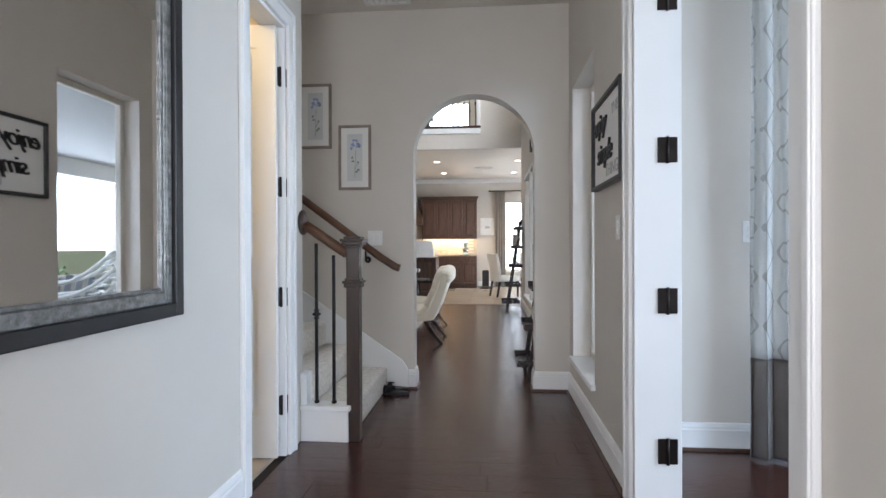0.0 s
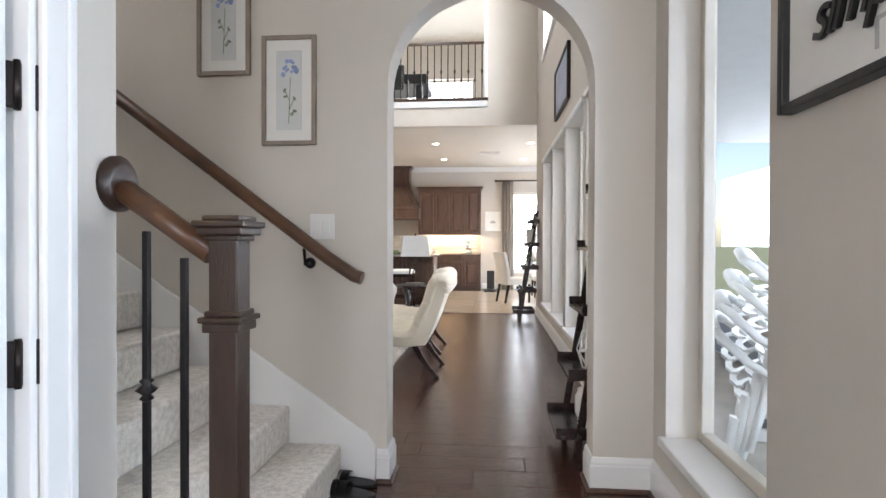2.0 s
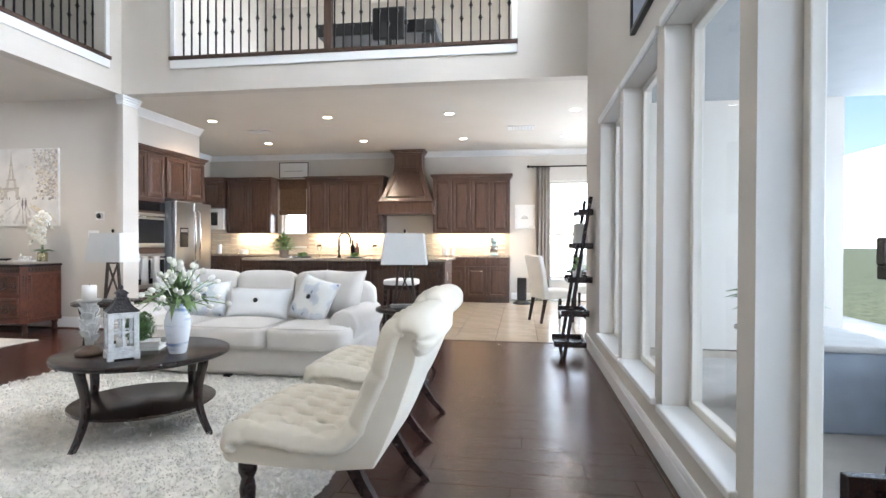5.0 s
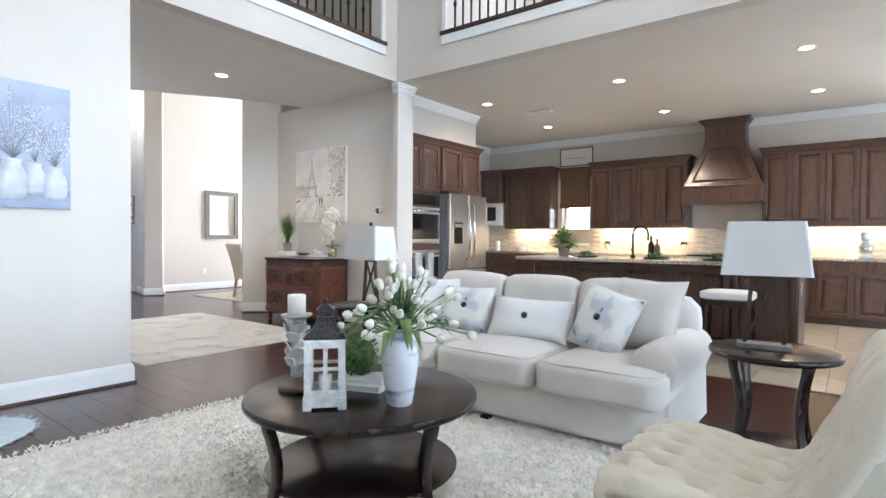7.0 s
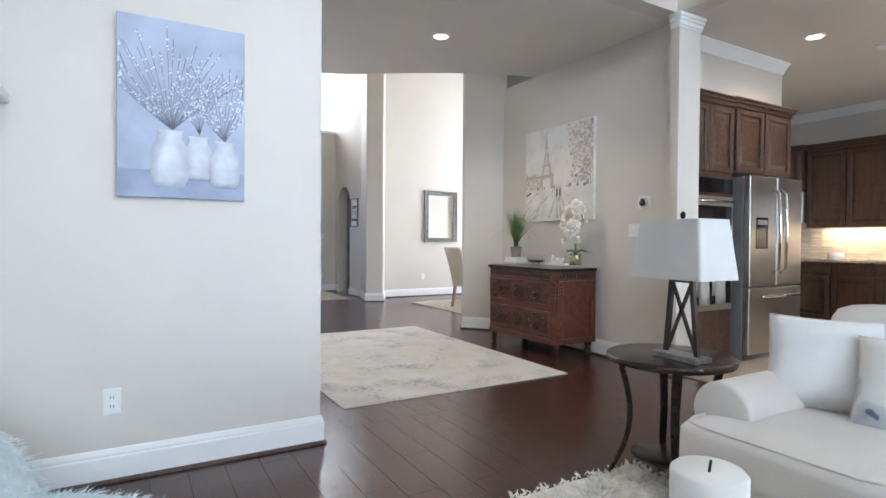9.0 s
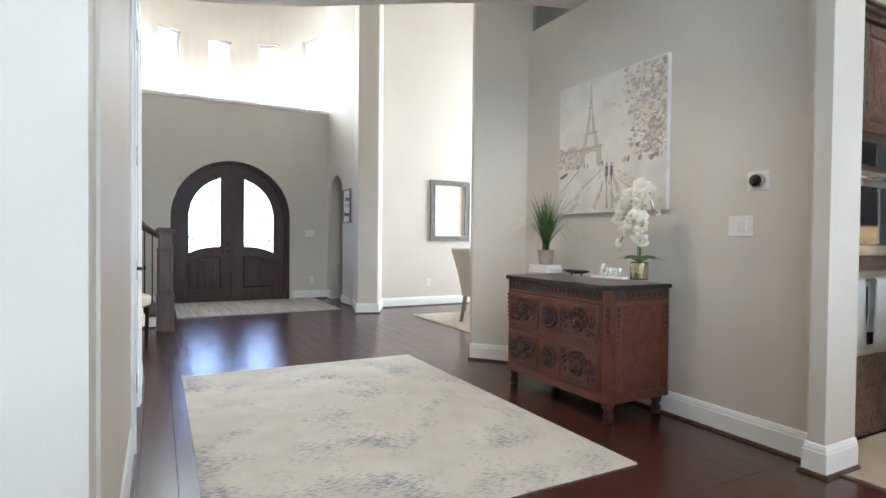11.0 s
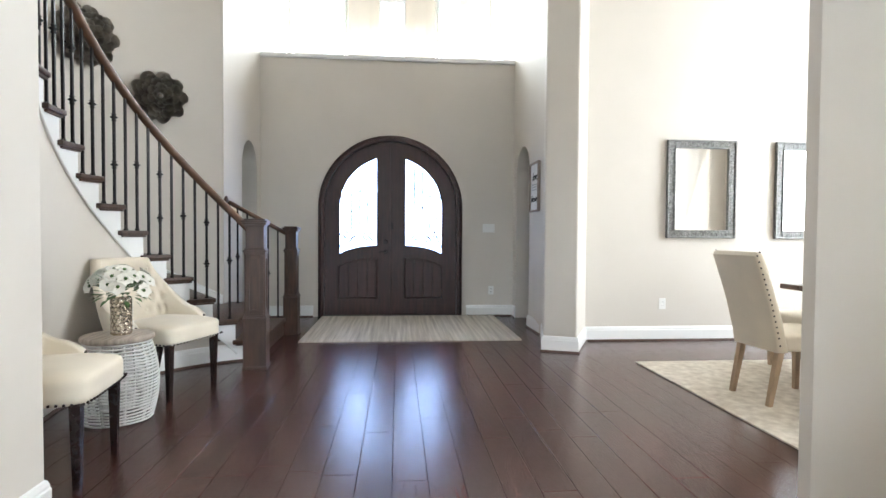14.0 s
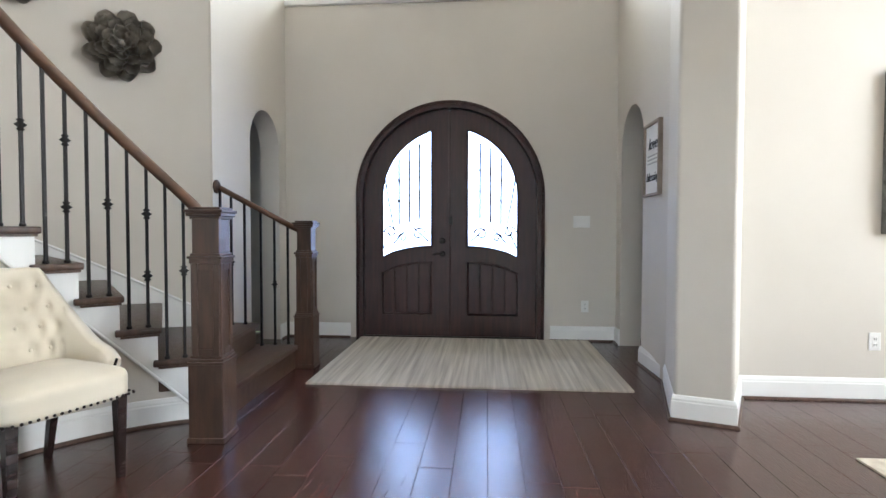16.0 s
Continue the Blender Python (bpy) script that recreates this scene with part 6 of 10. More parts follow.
wire_basket(pose(0.38, 4.74, 0.44))
lathe("lidded_jar", [(0.05, 0), (0.06, 0.03), (0.06, 0.12), (0.045, 0.15), (0.045, 0.165), (0.012, 0.18), (0.012, 0.2), (0.001, 0.2)], PORCELAIN, 20, at=pose(0.36, 4.86, 0.13))
tagged(bpy.data.objects["lidded_jar"], "white porcelain lidded jar on the shelf", "jar")
book(pose(0.37, 4.64, 0.13, 0, 0, 90), 0.2, 0.15, 0.03, "white book lying on the low shelf", "books on the ladder shelf")


def leafy_plant(m, pot_mat, r, h, n, l, label, seed=1, pot=(0.05, 0.09)):
    root = empty("potted_plant", m, label, "plant")
    lathe("pot", [(pot[0] * 0.75, 0), (pot[0], pot[1] * 0.9), (pot[0] * 1.06, pot[1]), (pot[0] * 0.9, pot[1]), (0.001, pot[1] * 0.9)], pot_mat, 18, root)
    bm, rng = bmesh.new(), random.Random(seed)
    for _ in range(n):
        d = Vector((rng.gauss(0, 1), rng.gauss(0, 1), rng.uniform(0.1, 1.4))).normalized()
        p = Vector((0, 0, pot[1])) + Vector((d.x * r, d.y * r, abs(d.z) * h)) * rng.uniform(0.25, 1)
        leaf_quad(bm, p, d + Vector((0, 0, -0.3)), (0, 0, 1), l * rng.uniform(0.7, 1.2), l * 0.45, 0.5)
    tagged(mesh_object("foliage", bm, LEAF2, parent=root), kind="stuff")
    return root


leafy_plant(pose(0.40, 9.90, 0.782), PORCELAIN, 0.09, 0.13, 120, 0.06, "small leafy plant in a white pot on the shelf", 3)


# ---- balconies ----
def balcony(name, m, length, label, post_at=None, ground=0.0):
    """Rail along local x from 0 to length; foot at z 0."""
    bm = bmesh.new()
    add_box(bm, -0.07, length + 0.07, -0.045, 0.13, -0.02, 0.025, 0.006)
    root = tagged(mesh_object(name, bm, DARKWOOD, at=m), label, "balcony railing", kind="structure")
    bm = bmesh.new()
    add_box(bm, -0.06, length + 0.06, -0.028, -0.002, -0.125, -0.021, 0.004)
    for x in (-0.06, length):
        add_box(bm, x, x + 0.06, -0.022, -0.002, -0.02, 2.1, 0.004)
    mesh_object("white_apron", bm, TRIM, parent=root)
    bm = bmesh.new()
    add_tube(bm, [(0.0, 0.05, 0.93), (length, 0.05, 0.93)], 0.032, 10, 0, 0.8)
    mesh_object("top_rail", bm, DARKWOOD, parent=root)
    if post_at is not None:
        bm = bmesh.new()
        add_newel(bm, 0.09, 1.06)
        mesh_object("post", bm, DARKWOOD, parent=root, at=pose(post_at, 0.05, 0.02))
    return root


balcony("balcony_games", pose(-4.52, 10.38, 3.47), 4.22, "dark wood balcony rail over the kitchen", 2.0)
balcony("balcony_gallery", pose(-5.28, 7.5, 3.44, 0, 0, 90), 2.6, "dark wood balcony rail over the gallery")
_b = baluster(pose(-4.44, 10.43, 3.495), 0.90, (0.30,), group="balcony balusters")
_b2 = baluster(pose(-4.33, 10.43, 3.495), 0.90, (0.45,), group="balcony balusters")
for k in range(2, 38):
    if abs(k * 0.111 - 1.92) > 0.05:
        copy_thing(_b if k % 2 == 0 else _b2, pose(-4.44 + 0.111 * k, 10.43, 3.495))
for k in range(22):
    copy_thing(_b if k % 2 == 0 else _b2, pose(-5.33, 7.60 + 0.113 * k, 3.465))

# games room and upper gallery behind them
wall("wall_games_back", "x", 14.9, 15.1, -5.44, 3.2, 3.44, H2, holes=[(-4.6, -2.9, 3.7, 5.2), (-2.3, -0.6, 3.7, 5.2), (0.0, 1.6, 3.7, 5.2)])
wall("wall_games_left", "y", -5.6, -5.44, 10.54, 15.1, 3.44, H2)
wall("wall_games_right", "y", 3.0, 3.2, 10.54, 15.1, 3.44, H2)
tagged(box("ceiling_games", -5.6, 3.2, 10.54, 15.1, H2, H2 + 0.2, CEIL, 0), "flat games room ceiling", "ceiling", kind="structure")
for i, a in enumerate((-4.6, -2.3, 0.0)):
    window("window_games_%d" % (i + 1), "x", 14.9, 0.1, a, a + 1.7, 3.7, 5.2, "wide white framed games room window", mullion=4.4)


def games_table():
    root = empty("game_table", pose(-2.2, 11.9, 3.44), "dark wooden game table behind the railing", "table")
    bm = bmesh.new()
    add_box(bm, -0.85, 0.85, -0.5, 0.5, 0.62, 0.80, 0.02)
    mesh_object("top", bm, BLACK, parent=root)
    for x in (-0.7, 0.7):
        for y in (-0.38, 0.38):
            box("leg", x - 0.06, x + 0.06, y - 0.06, y + 0.06, 0, 0.62, BLACK, 0.008, parent=root)


games_table()
_o = empty("office_chair", pose(-1.97, 11.25, 3.44), "black swivel chair behind the railing", "chair")
box("backrest", -0.23, 0.23, -0.035, 0.035, 0.46, 0.91, BLACK, 0.03, parent=_o)
box("stand", -0.045, 0.045, -0.03, 0.04, 0.0, 0.48, BLACK, 0.01, parent=_o)
wall("wall_upper_gallery", "y", -7.5, -7.34, 7.2, 10.6, 3.42, H2)
_d = empty("upstairs_door", pose(-7.34, 8.75, 3.43, 0, 0, 90), "carved dark wood door on the upper landing", "door")
bm = bmesh.new()
add_panel_leaf(bm, 0.9, 2.1, 0.05, [(0.12, 0.78, 0.15, 0.9), (0.12, 0.78, 1.05, 1.95)])
mesh_object("leaf", bm, CARVED, parent=_d, at=pose(0, -0.052, 0))
# ---- kitchen ----
def add_raised_door(bm, w, h, t, rail=0.055):
    """A cabinet door, x 0 to w, z 0 to h, face at y 0: frame with an inner bead, sunk groove, bevelled field."""
    for x0, x1, z0, z1 in ((0, rail, 0, h), (w - rail, w, 0, h), (rail, w - rail, 0, rail), (rail, w - rail, h - rail, h)):
        add_box(bm, x0, x1, 0, t, z0, z1, 0.004, 1)
    add_box(bm, rail - 0.002, w - rail + 0.002, t * 0.75, t, rail - 0.002, h - rail + 0.002)
    rings = []
    for g, y in ((0.012, t * 0.75), (0.012, t * 0.62), (0.048, t * 0.16), (0.056, t * 0.16)):
        g += rail
        g = min(g, w / 2 - 0.006)
        rings.append([bm.verts.new(c) for c in ((g, y, g), (w - g, y, g), (w - g, y, h - g), (g, y, h - g))])
    for p, q in zip(rings, rings[1:]):
        for i in range(4):
            bm.faces.new((p[i], p[(i + 1) % 4], q[(i + 1) % 4], q[i]))
    bm.faces.new(rings[-1])
    bmesh.ops.recalc_face_normals(bm, faces=bm.faces)


def cabinet(name, m, w, d, h, doors, label, drawers=0, toe=0.0, crown_top=False, group="kitchen cabinets", knob=False):
    """A cabinet with its back at y 0 and its front at -d; doors side by side, drawer fronts above them."""
    root = empty(name, m, label, "cabinet", group)
    bm = bmesh.new()
    add_box(bm, 0, w, -d, 0, toe, h, 0.002)
    if toe:
        add_box(bm, 0.0, w, -d + 0.07, 0, 0, toe)
    mesh_object("body", bm, CABINET, parent=root)
    dw = w / doors
    top = h - 0.012
    dz = top - 0.15 if drawers else top
    for k in range(doors):
        x0, x1 = k * dw + 0.010, (k + 1) * dw - 0.010
        z0 = toe + 0.012
        bm = bmesh.new()
        hh = dz - 0.012 - z0
        add_raised_door(bm, x1 - x0, hh, 0.030)
        mesh_object("door", bm, CABINET, parent=root, at=pose(x0, -d - 0.030, z0))
        if drawers:
            bm = bmesh.new()
            add_box(bm, x0, x1, -d - 0.022, -d, dz, top, 0.004)
            add_box(bm, x0 + 0.03, x1 - 0.03, -d - 0.027, -d - 0.02, dz + 0.03, top - 0.03, 0.004)
            mesh_object("drawer", bm, CABINET, parent=root)
    if crown_top:
        bm = bmesh.new()
        for z0, z1, g in ((h - 0.012, h + 0.025, 0.012), (h + 0.025, h + 0.055, 0.035), (h + 0.055, h + 0.075, 0.05)):
            add_box(bm, -g, w + g, -d - 0.02 - g, 0, z0, z1, 0.005)
        mesh_object("crown", bm, CABINET, parent=root)
    return root


KB = KY - 0.001
cabinet("wall_cabinet", pose(-4.62, KB, 1.36), 1.63, 0.32, 1.10, 4, "brown wood wall cabinets beside the range hood", crown_top=True)
cabinet("wall_cabinet", pose(-1.95, KB, 1.36), 1.54, 0.32, 1.10, 4, "brown wood wall cabinets beside the range hood", crown_top=True)
cabinet("wall_cabinet", pose(-6.42, KB, 1.36), 1.00, 0.32, 1.10, 2, "brown wood wall cabinet in the corner", crown_top=True)
cabinet("wall_cabinet", pose(-6.92, KB - 0.02, 1.90), 0.48, 0.40, 0.56, 1, "small brown wall cabinet above the microwave", crown_top=True)
cabinet("base_cabinet", pose(-6.98, KB, 0), 4.02, 0.58, 0.88, 8, "brown wood base cabinets under the window", 1, 0.1)
cabinet("base_cabinet", pose(-2.10, KB, 0), 1.69, 0.58, 0.88, 4, "brown wood base cabinets with drawers", 1, 0.1)


def cooker():
    root = empty("range_cooker", pose(-2.52, KB, 0), "stainless steel range under the hood", "cooker")
    box("body", -0.41, 0.41, -0.62, 0, 0.0, 0.90, STEEL, 0.006, parent=root)
    box("oven_door", -0.36, 0.36, -0.645, -0.62, 0.18, 0.72, BLACKGLASS, 0.006, parent=root)
    tube("door_handle", [(-0.34, -0.68, 0.76), (0.34, -0.68, 0.76)], 0.012, CHROME, parent=root)
    box("hob", -0.40, 0.40, -0.60, -0.02, 0.90, 0.925, BLACK, 0.004, parent=root)


cooker()


def counter(name, x0, x1, y0, y1, z, label):
    return tagged(box(name, x0, x1, y0, y1, z, z + 0.035, GRANITE, 0.008), label, "counter")


counter("countertop", -6.98, -2.94, KY - 0.62, KB, 0.88, "speckled granite worktop along the back wall")
counter("countertop", -2.10, -0.40, KY - 0.62, KB, 0.88, "speckled granite worktop along the back wall")


def range_hood():
    root = empty("range_hood", pose(-2.47, KB, 0), "tapered brown wooden range hood", "range hood")
    bm = bmesh.new()
    prof = [(0.56, 0.55, 1.98), (0.52, 0.52, 2.05), (0.42, 0.43, 2.30), (0.33, 0.36, 2.52), (0.285, 0.32, 2.70)]
    rings = []
    for hw, d, z in prof:
        rings.append([bm.verts.new(c) for c in ((-hw, -d, z), (hw, -d, z), (hw, 0, z), (-hw, 0, z))])
    for a, b in zip(rings, rings[1:]):
        for k in range(4):
            bm.faces.new((a[k], a[(k + 1) % 4], b[(k + 1) % 4], b[k]))
    bm.faces.new(rings[0][::-1])
    bm.faces.new(rings[-1])
    mesh_object("tapered_body", bm, CABINET, parent=root)
    bm = bmesh.new()
    rows = []
    for t, hw in ((0.06, 0.40), (0.94, 0.22)):
        z = 2.05 + t * (2.62 - 2.05)
        d = 0.52 + (0.335 - 0.52) * t + 0.012
        rows.append((hw, d, z))
    for (h0, d0, z0), (h1, d1, z1) in (((rows[0]), (rows[1])),):
        for s in (-1, 1):
            add_tube(bm, [(s * h0, -d0 - 0.004, z0), (s * h1, -d1 - 0.004, z1)], 0.012, 6)
        add_tube(bm, [(-h0, -d0 - 0.004, z0), (h0, -d0 - 0.004, z0)], 0.012, 6)
        add_tube(bm, [(-h1, -d1 - 0.004, z1), (h1, -d1 - 0.004, z1)], 0.012, 6)
    mesh_object("panel_moulding", bm, CABINET, parent=root)
    bm = bmesh.new()
    add_box(bm, -0.56, 0.56, -0.57, 0, 1.75, 1.98, 0.006)
    add_box(bm, -0.575, 0.575, -0.585, 0, 1.73, 1.755, 0.006)
    add_box(bm, -0.575, 0.575, -0.585, 0, 1.965, 1.995, 0.008)
    mesh_object("lower_band", bm, CABINET, parent=root)
    bm = bmesh.new()
    add_box(bm, -0.285, 0.285, -0.32, 0, 2.70, 2.98, 0.004)
    for z0, z1, g in ((2.69, 2.72, 0.012), (2.96, 2.99, 0.02), (2.99, 3.02, 0.05), (3.02, 3.048, 0.075)):
        add_box(bm, -0.285 - g, 0.285 + g, -0.32 - g, 0, z0, z1, 0.006)
    mesh_object("chimney", bm, CABINET, parent=root)


range_hood()

# backsplash of thin stone strips
tagged(box("backsplash_bed", -6.98, -0.42, KY - 0.006, KY, 0.915, 1.36, TILEGROUT, 0), "grout bed behind the mosaic strips", "backsplash", kind="structure")


def under_light(x0, x1):
    lamp = new("under_cabinet_light", bpy.data.lights.new("under_cabinet_light", "AREA"))
    lamp.data.shape, lamp.data.size, lamp.data.size_y = "RECTANGLE", x1 - x0, 0.05
    lamp.data.energy, lamp.data.color = 7.5 * (x1 - x0), (1.0, 0.78, 0.5)
    lamp.matrix_world = look(((x0 + x1) / 2, KY - 0.17, 1.35), ((x0 + x1) / 2, KY - 0.05, 0.9))


for a, b in ((-6.3, -5.45), (-4.55, -3.05), (-1.9, -0.5)):
    under_light(a, b)


# oven tower, fridge and the cabinets over them stand along the left wall, fronts towards +x
def tall_units():
    oven = empty("oven_cabinet", pose(-5.46, 10.68, 0, 0, 0, 90), "tall brown cabinet with a double wall oven", "cabinet")
    box("body", 0, 0.78, 0, 0.6, 0, 2.46, CABINET, 0.004, parent=oven)
    for k in range(2):
        bm = bmesh.new()
        add_raised_door(bm, 0.375, 0.62, 0.022)
        mesh_object("door", bm, CABINET, parent=oven, at=pose(0.01 + 0.385 * k, -0.022, 1.80))
    bm = bmesh.new()
    for z0, z1, g in ((2.44, 2.475, 0.012), (2.475, 2.505, 0.035), (2.505, 2.525, 0.05)):
        add_box(bm, -0.0, 0.78, -0.02 - g, 0.6, z0, z1, 0.005)
    mesh_object("crown", bm, CABINET, parent=oven)
    box("control_panel", 0.03, 0.75, -0.03, 0, 1.60, 1.74, BLACKGLASS, 0.004, parent=oven)
    for z in (0.50, 1.08):
        box("oven_door", 0.03, 0.75, -0.035, 0, z, z + 0.49, STEEL, 0.006, parent=oven)
        box("oven_window", 0.055, 0.725, -0.039, -0.03, z + 0.06, z + 0.40, BLACKGLASS, 0.004, parent=oven)
        tube("oven_handle", [(0.07, -0.075, z + 0.44), (0.71, -0.075, z + 0.44)], 0.013, CHROME, parent=oven)
        for x in (0.09, 0.69):
            tube("handle_post", [(x, -0.03, z + 0.44), (x, -0.075, z + 0.44)], 0.008, CHROME, parent=oven)
    for x in (0.24, 0.48):
        tw = empty("kitchen_towel", pose(-5.46, 10.68, 0, 0, 0, 90) @ pose(x, -0.075, 0.94), "white towel with grey flowers on the oven handle", "towel", "towels on the oven")
        bm = bmesh.new()
        rows = []
        for j in range(13):
            a = math.pi * j / 12
            if j < 5:
                p = (-0.018, -0.38 + 0.38 * j / 4)
            elif j < 8:
                p = (-0.018 * math.cos((j - 4) * math.pi / 4), 0.018 * math.sin((j - 4) * math.pi / 4))
            else:
                p = (0.018, -0.3 * (j - 8) / 4)
            rows.append([bm.verts.new((u * 0.075 + 0.0, p[0] + 0.004 * math.sin(u * 5 + j), p[1])) for u in (-1, -0.5, 0, 0.5, 1)])
        for a, b in zip(rows, rows[1:]):
            for k in range(4):
                bm.faces.new((a[k], a[k + 1], b[k + 1], b[k])).smooth = True
        bmesh.ops.solidify(bm, geom=bm.faces[:], thickness=0.004)
        mesh_object("cloth", bm, WHITECLOTH, parent=tw)
    over = cabinet("wall_cabinet", pose(-6.06, 11.47, 1.82, 0, 0, 90) @ pose(0, 0.0, 0), 0.98, 0.6, 0.64, 2, "brown wood cabinet above the refrigerator", crown_top=True)
    over.matrix_basis = pose(-6.06, 11.47, 1.82, 0, 0, 90)
    fr = empty("refrigerator", pose(-5.30, 11.50, 0, 0, 0, 90), "stainless steel french door refrigerator", "refrigerator")
    GREYSIDE = material("fridge_grey_side", (0.20, 0.20, 0.21), 0.45, vary=0.05)
    box("case", 0, 0.92, 0.06, 0.72, 0.0, 1.77, GREYSIDE, 0.006, parent=fr)
    for k in range(2):
        box("door", 0.465 * k, 0.455 + 0.465 * k, 0.0, 0.06, 0.72, 1.78, STEEL, 0.012, 3, parent=fr)
        x = 0.40 + 0.12 * k
        bm = bmesh.new()
        add_tube(bm, [(x, 0.0, 0.84), (x, -0.05, 0.88), (x, -0.065, 1.25), (x, -0.05, 1.62), (x, 0.0, 1.66)], 0.015, 10)
        mesh_object("handle", bm, CHROME, parent=fr)
    box("freezer_drawer", 0, 0.92, 0.0, 0.06, 0.06, 0.70, STEEL, 0.012, 3, parent=fr)
    tube("freezer_handle", [(0.12, -0.05, 0.62), (0.80, -0.05, 0.62)], 0.014, CHROME, parent=fr)
    box("dispenser", 0.10, 0.30, -0.004, 0.003, 1.08, 1.38, BLACKGLASS, 0.003, parent=fr)
    box("dispenser_panel", 0.12, 0.28, -0.008, -0.003, 1.31, 1.36, STEEL, 0.002, parent=fr)


tall_units()
tagged(box("wall_behind_units", -6.3, -6.07, 10.66, 12.6, 0, H1, PAINT, 0), "painted wall behind the tall units", "wall", kind="structure")
tagged(box("wall_soffit", -6.07, -5.56, 10.66, 12.5, 2.53, H1, PAINT, 0), "painted soffit above the tall cabinets", "wall", kind="structure")
_mw = empty("microwave", pose(-6.86, KB - 0.02, 1.44), "built-in stainless steel microwave in dark cabinetry", "microwave")
box("case", 0, 0.40, -0.36, 0, 0, 0.44, PLASTIC, 0.006, parent=_mw)
box("window", 0.06, 0.26, -0.366, -0.355, 0.08, 0.36, BLACKGLASS, 0.003, parent=_mw)

crown("trim_crown_kitchen", [(3.0, KY), (-7.0, KY), (-7.0, 12.6)], H1)
crown("trim_crown_soffit", [(-5.56, 12.5), (-5.56, 10.66)], H1)
crown("trim_crown_nook", [(3.0, 10.54), (3.0, KY)], H1)
baseboard("baseboard_nook", [(3.0, KY), (-0.38, KY)])


def column_cap():
    bm = bmesh.new()
    for z0, z1, g in ((2.93, 2.95, 0.008), (2.95, 2.985, 0.016), (2.985, 3.015, 0.026), (3.015, 3.048, 0.034)):
        add_box(bm, -5.345 - 0.0, -5.26 + g, 10.38 - g, 10.66 + g, z0, z1, 0.006)
    tagged(mesh_object("trim_column_cap", bm, TRIM), "white moulded capital at the wall's end", "trim", kind="structure")


column_cap()
cabinet("kitchen_island", pose(-4.05, 12.25, 0), 2.82, 0.72, 0.90, 5, "dark brown kitchen island", 0, 0.1, group="kitchen island")
tagged(box("island_countertop", -4.13, -1.18, 11.28, 12.33, 0.90, 0.94, GRANITE, 0.01), "speckled granite island top with overhang", "counter")
wall_plate(pose(-1.229, 11.75, 0.68, 0, 0, 90), 0.07, 0.12, "white outlet on the island's end", 1, "power_outlet", "power outlet", True)


def bar_stool(m):
    root = empty("bar_stool", m, "dark wood counter stool with a white padded seat", "stool", "stools at the island")
    cushion("seat", 0.44, 0.38, 0.08, WHITECLOTH, root, pose(0, 0, 0.60), 6, 0.01)
    box("seat_rail", -0.20, 0.20, -0.17, 0.17, 0.55, 0.61, ESPRESSO, 0.006, parent=root)
    for x in (-0.18, 0.18):
        for y in (-0.15, 0.15):
            tube("leg", [(x * 1.1, y * 1.1, 0), (x, y, 0.57)], 0.022, ESPRESSO, 4, root, flat=True)
        tube("stretcher", [(x, -0.15, 0.22), (x, 0.15, 0.22)], 0.014, ESPRESSO, 4, root, flat=True)
    for y in (-0.15, 0.15):
        tube("stretcher", [(-0.18, y, 0.2), (0.18, y, 0.2)], 0.014, ESPRESSO, 4, root, flat=True)
    return root


_s = bar_stool(pose(-1.75, 11.10, 0))
copy_thing(_s, pose(-2.6, 11.10, 0))
copy_thing(_s, pose(-3.45, 11.10, 0))

# on the island and worktops
leafy_plant(pose(-3.75, 11.85, 0.94), TAUPE, 0.14, 0.2, 220, 0.10, "bushy green fern in a brown pot", 11, (0.075, 0.11))


def place_setting(m, seed):
    root = empty("place_setting", m, "dark plate with a folded green napkin", "plate", "plates on the island")
    lathe("plate", [(0.09, 0), (0.14, 0.012), (0.145, 0.016), (0.09, 0.006), (0.001, 0.006)], BLACK, 28, root)
    bm, rng = bmesh.new(), random.Random(seed)
    for _ in range(40):
        leaf_quad(bm, (rng.uniform(-0.04, 0.04), rng.uniform(-0.04, 0.04), 0.01), (rng.uniform(-1, 1), rng.uniform(-1, 1), 1.2), (0, 0, 1), 0.08, 0.03)
    mesh_object("napkin", bm, LEAF2, parent=root)
    return root


place_setting(pose(-3.35, 11.6, 0.94), 1)
place_setting(pose(-2.55, 11.6, 0.94), 2)
place_setting(pose(-1.95, 11.6, 0.94), 3)


def wine_glass(m):
    root = empty("wine_glass", m, "clear stemmed wine glass", "glass", "glasses on the island")
    lathe("bowl", [(0.03, 0), (0.03, 0.003), (0.004, 0.008), (0.004, 0.09), (0.03, 0.12), (0.036, 0.155), (0.03, 0.19), (0.028, 0.19), (0.034, 0.155), (0.002, 0.1)], CLEAR, 16, root, cap=False)
    return root


for x in (-3.15, -2.3, -1.75):
    wine_glass(pose(x, 11.75, 0.94))


def faucet(m):
    root = empty("faucet", m, "dark gooseneck kitchen faucet", "faucet")
    pts = [(0, 0, 0), (0, 0, 0.28)] + [(0.09 - 0.09 * math.cos(a), 0, 0.28 + 0.09 * math.sin(a)) for a in [k * math.pi / 8 for k in range(1, 9)]] + [(0.18, 0, 0.2)]
    tube("neck", pts, 0.013, BRONZE, 8, root)
    lathe("foot", [(0.03, 0), (0.03, 0.02), (0.018, 0.03)], BRONZE, 14, root)
    tube("lever", [(0, 0, 0.06), (0, -0.07, 0.10)], 0.007, BRONZE, 6, root)


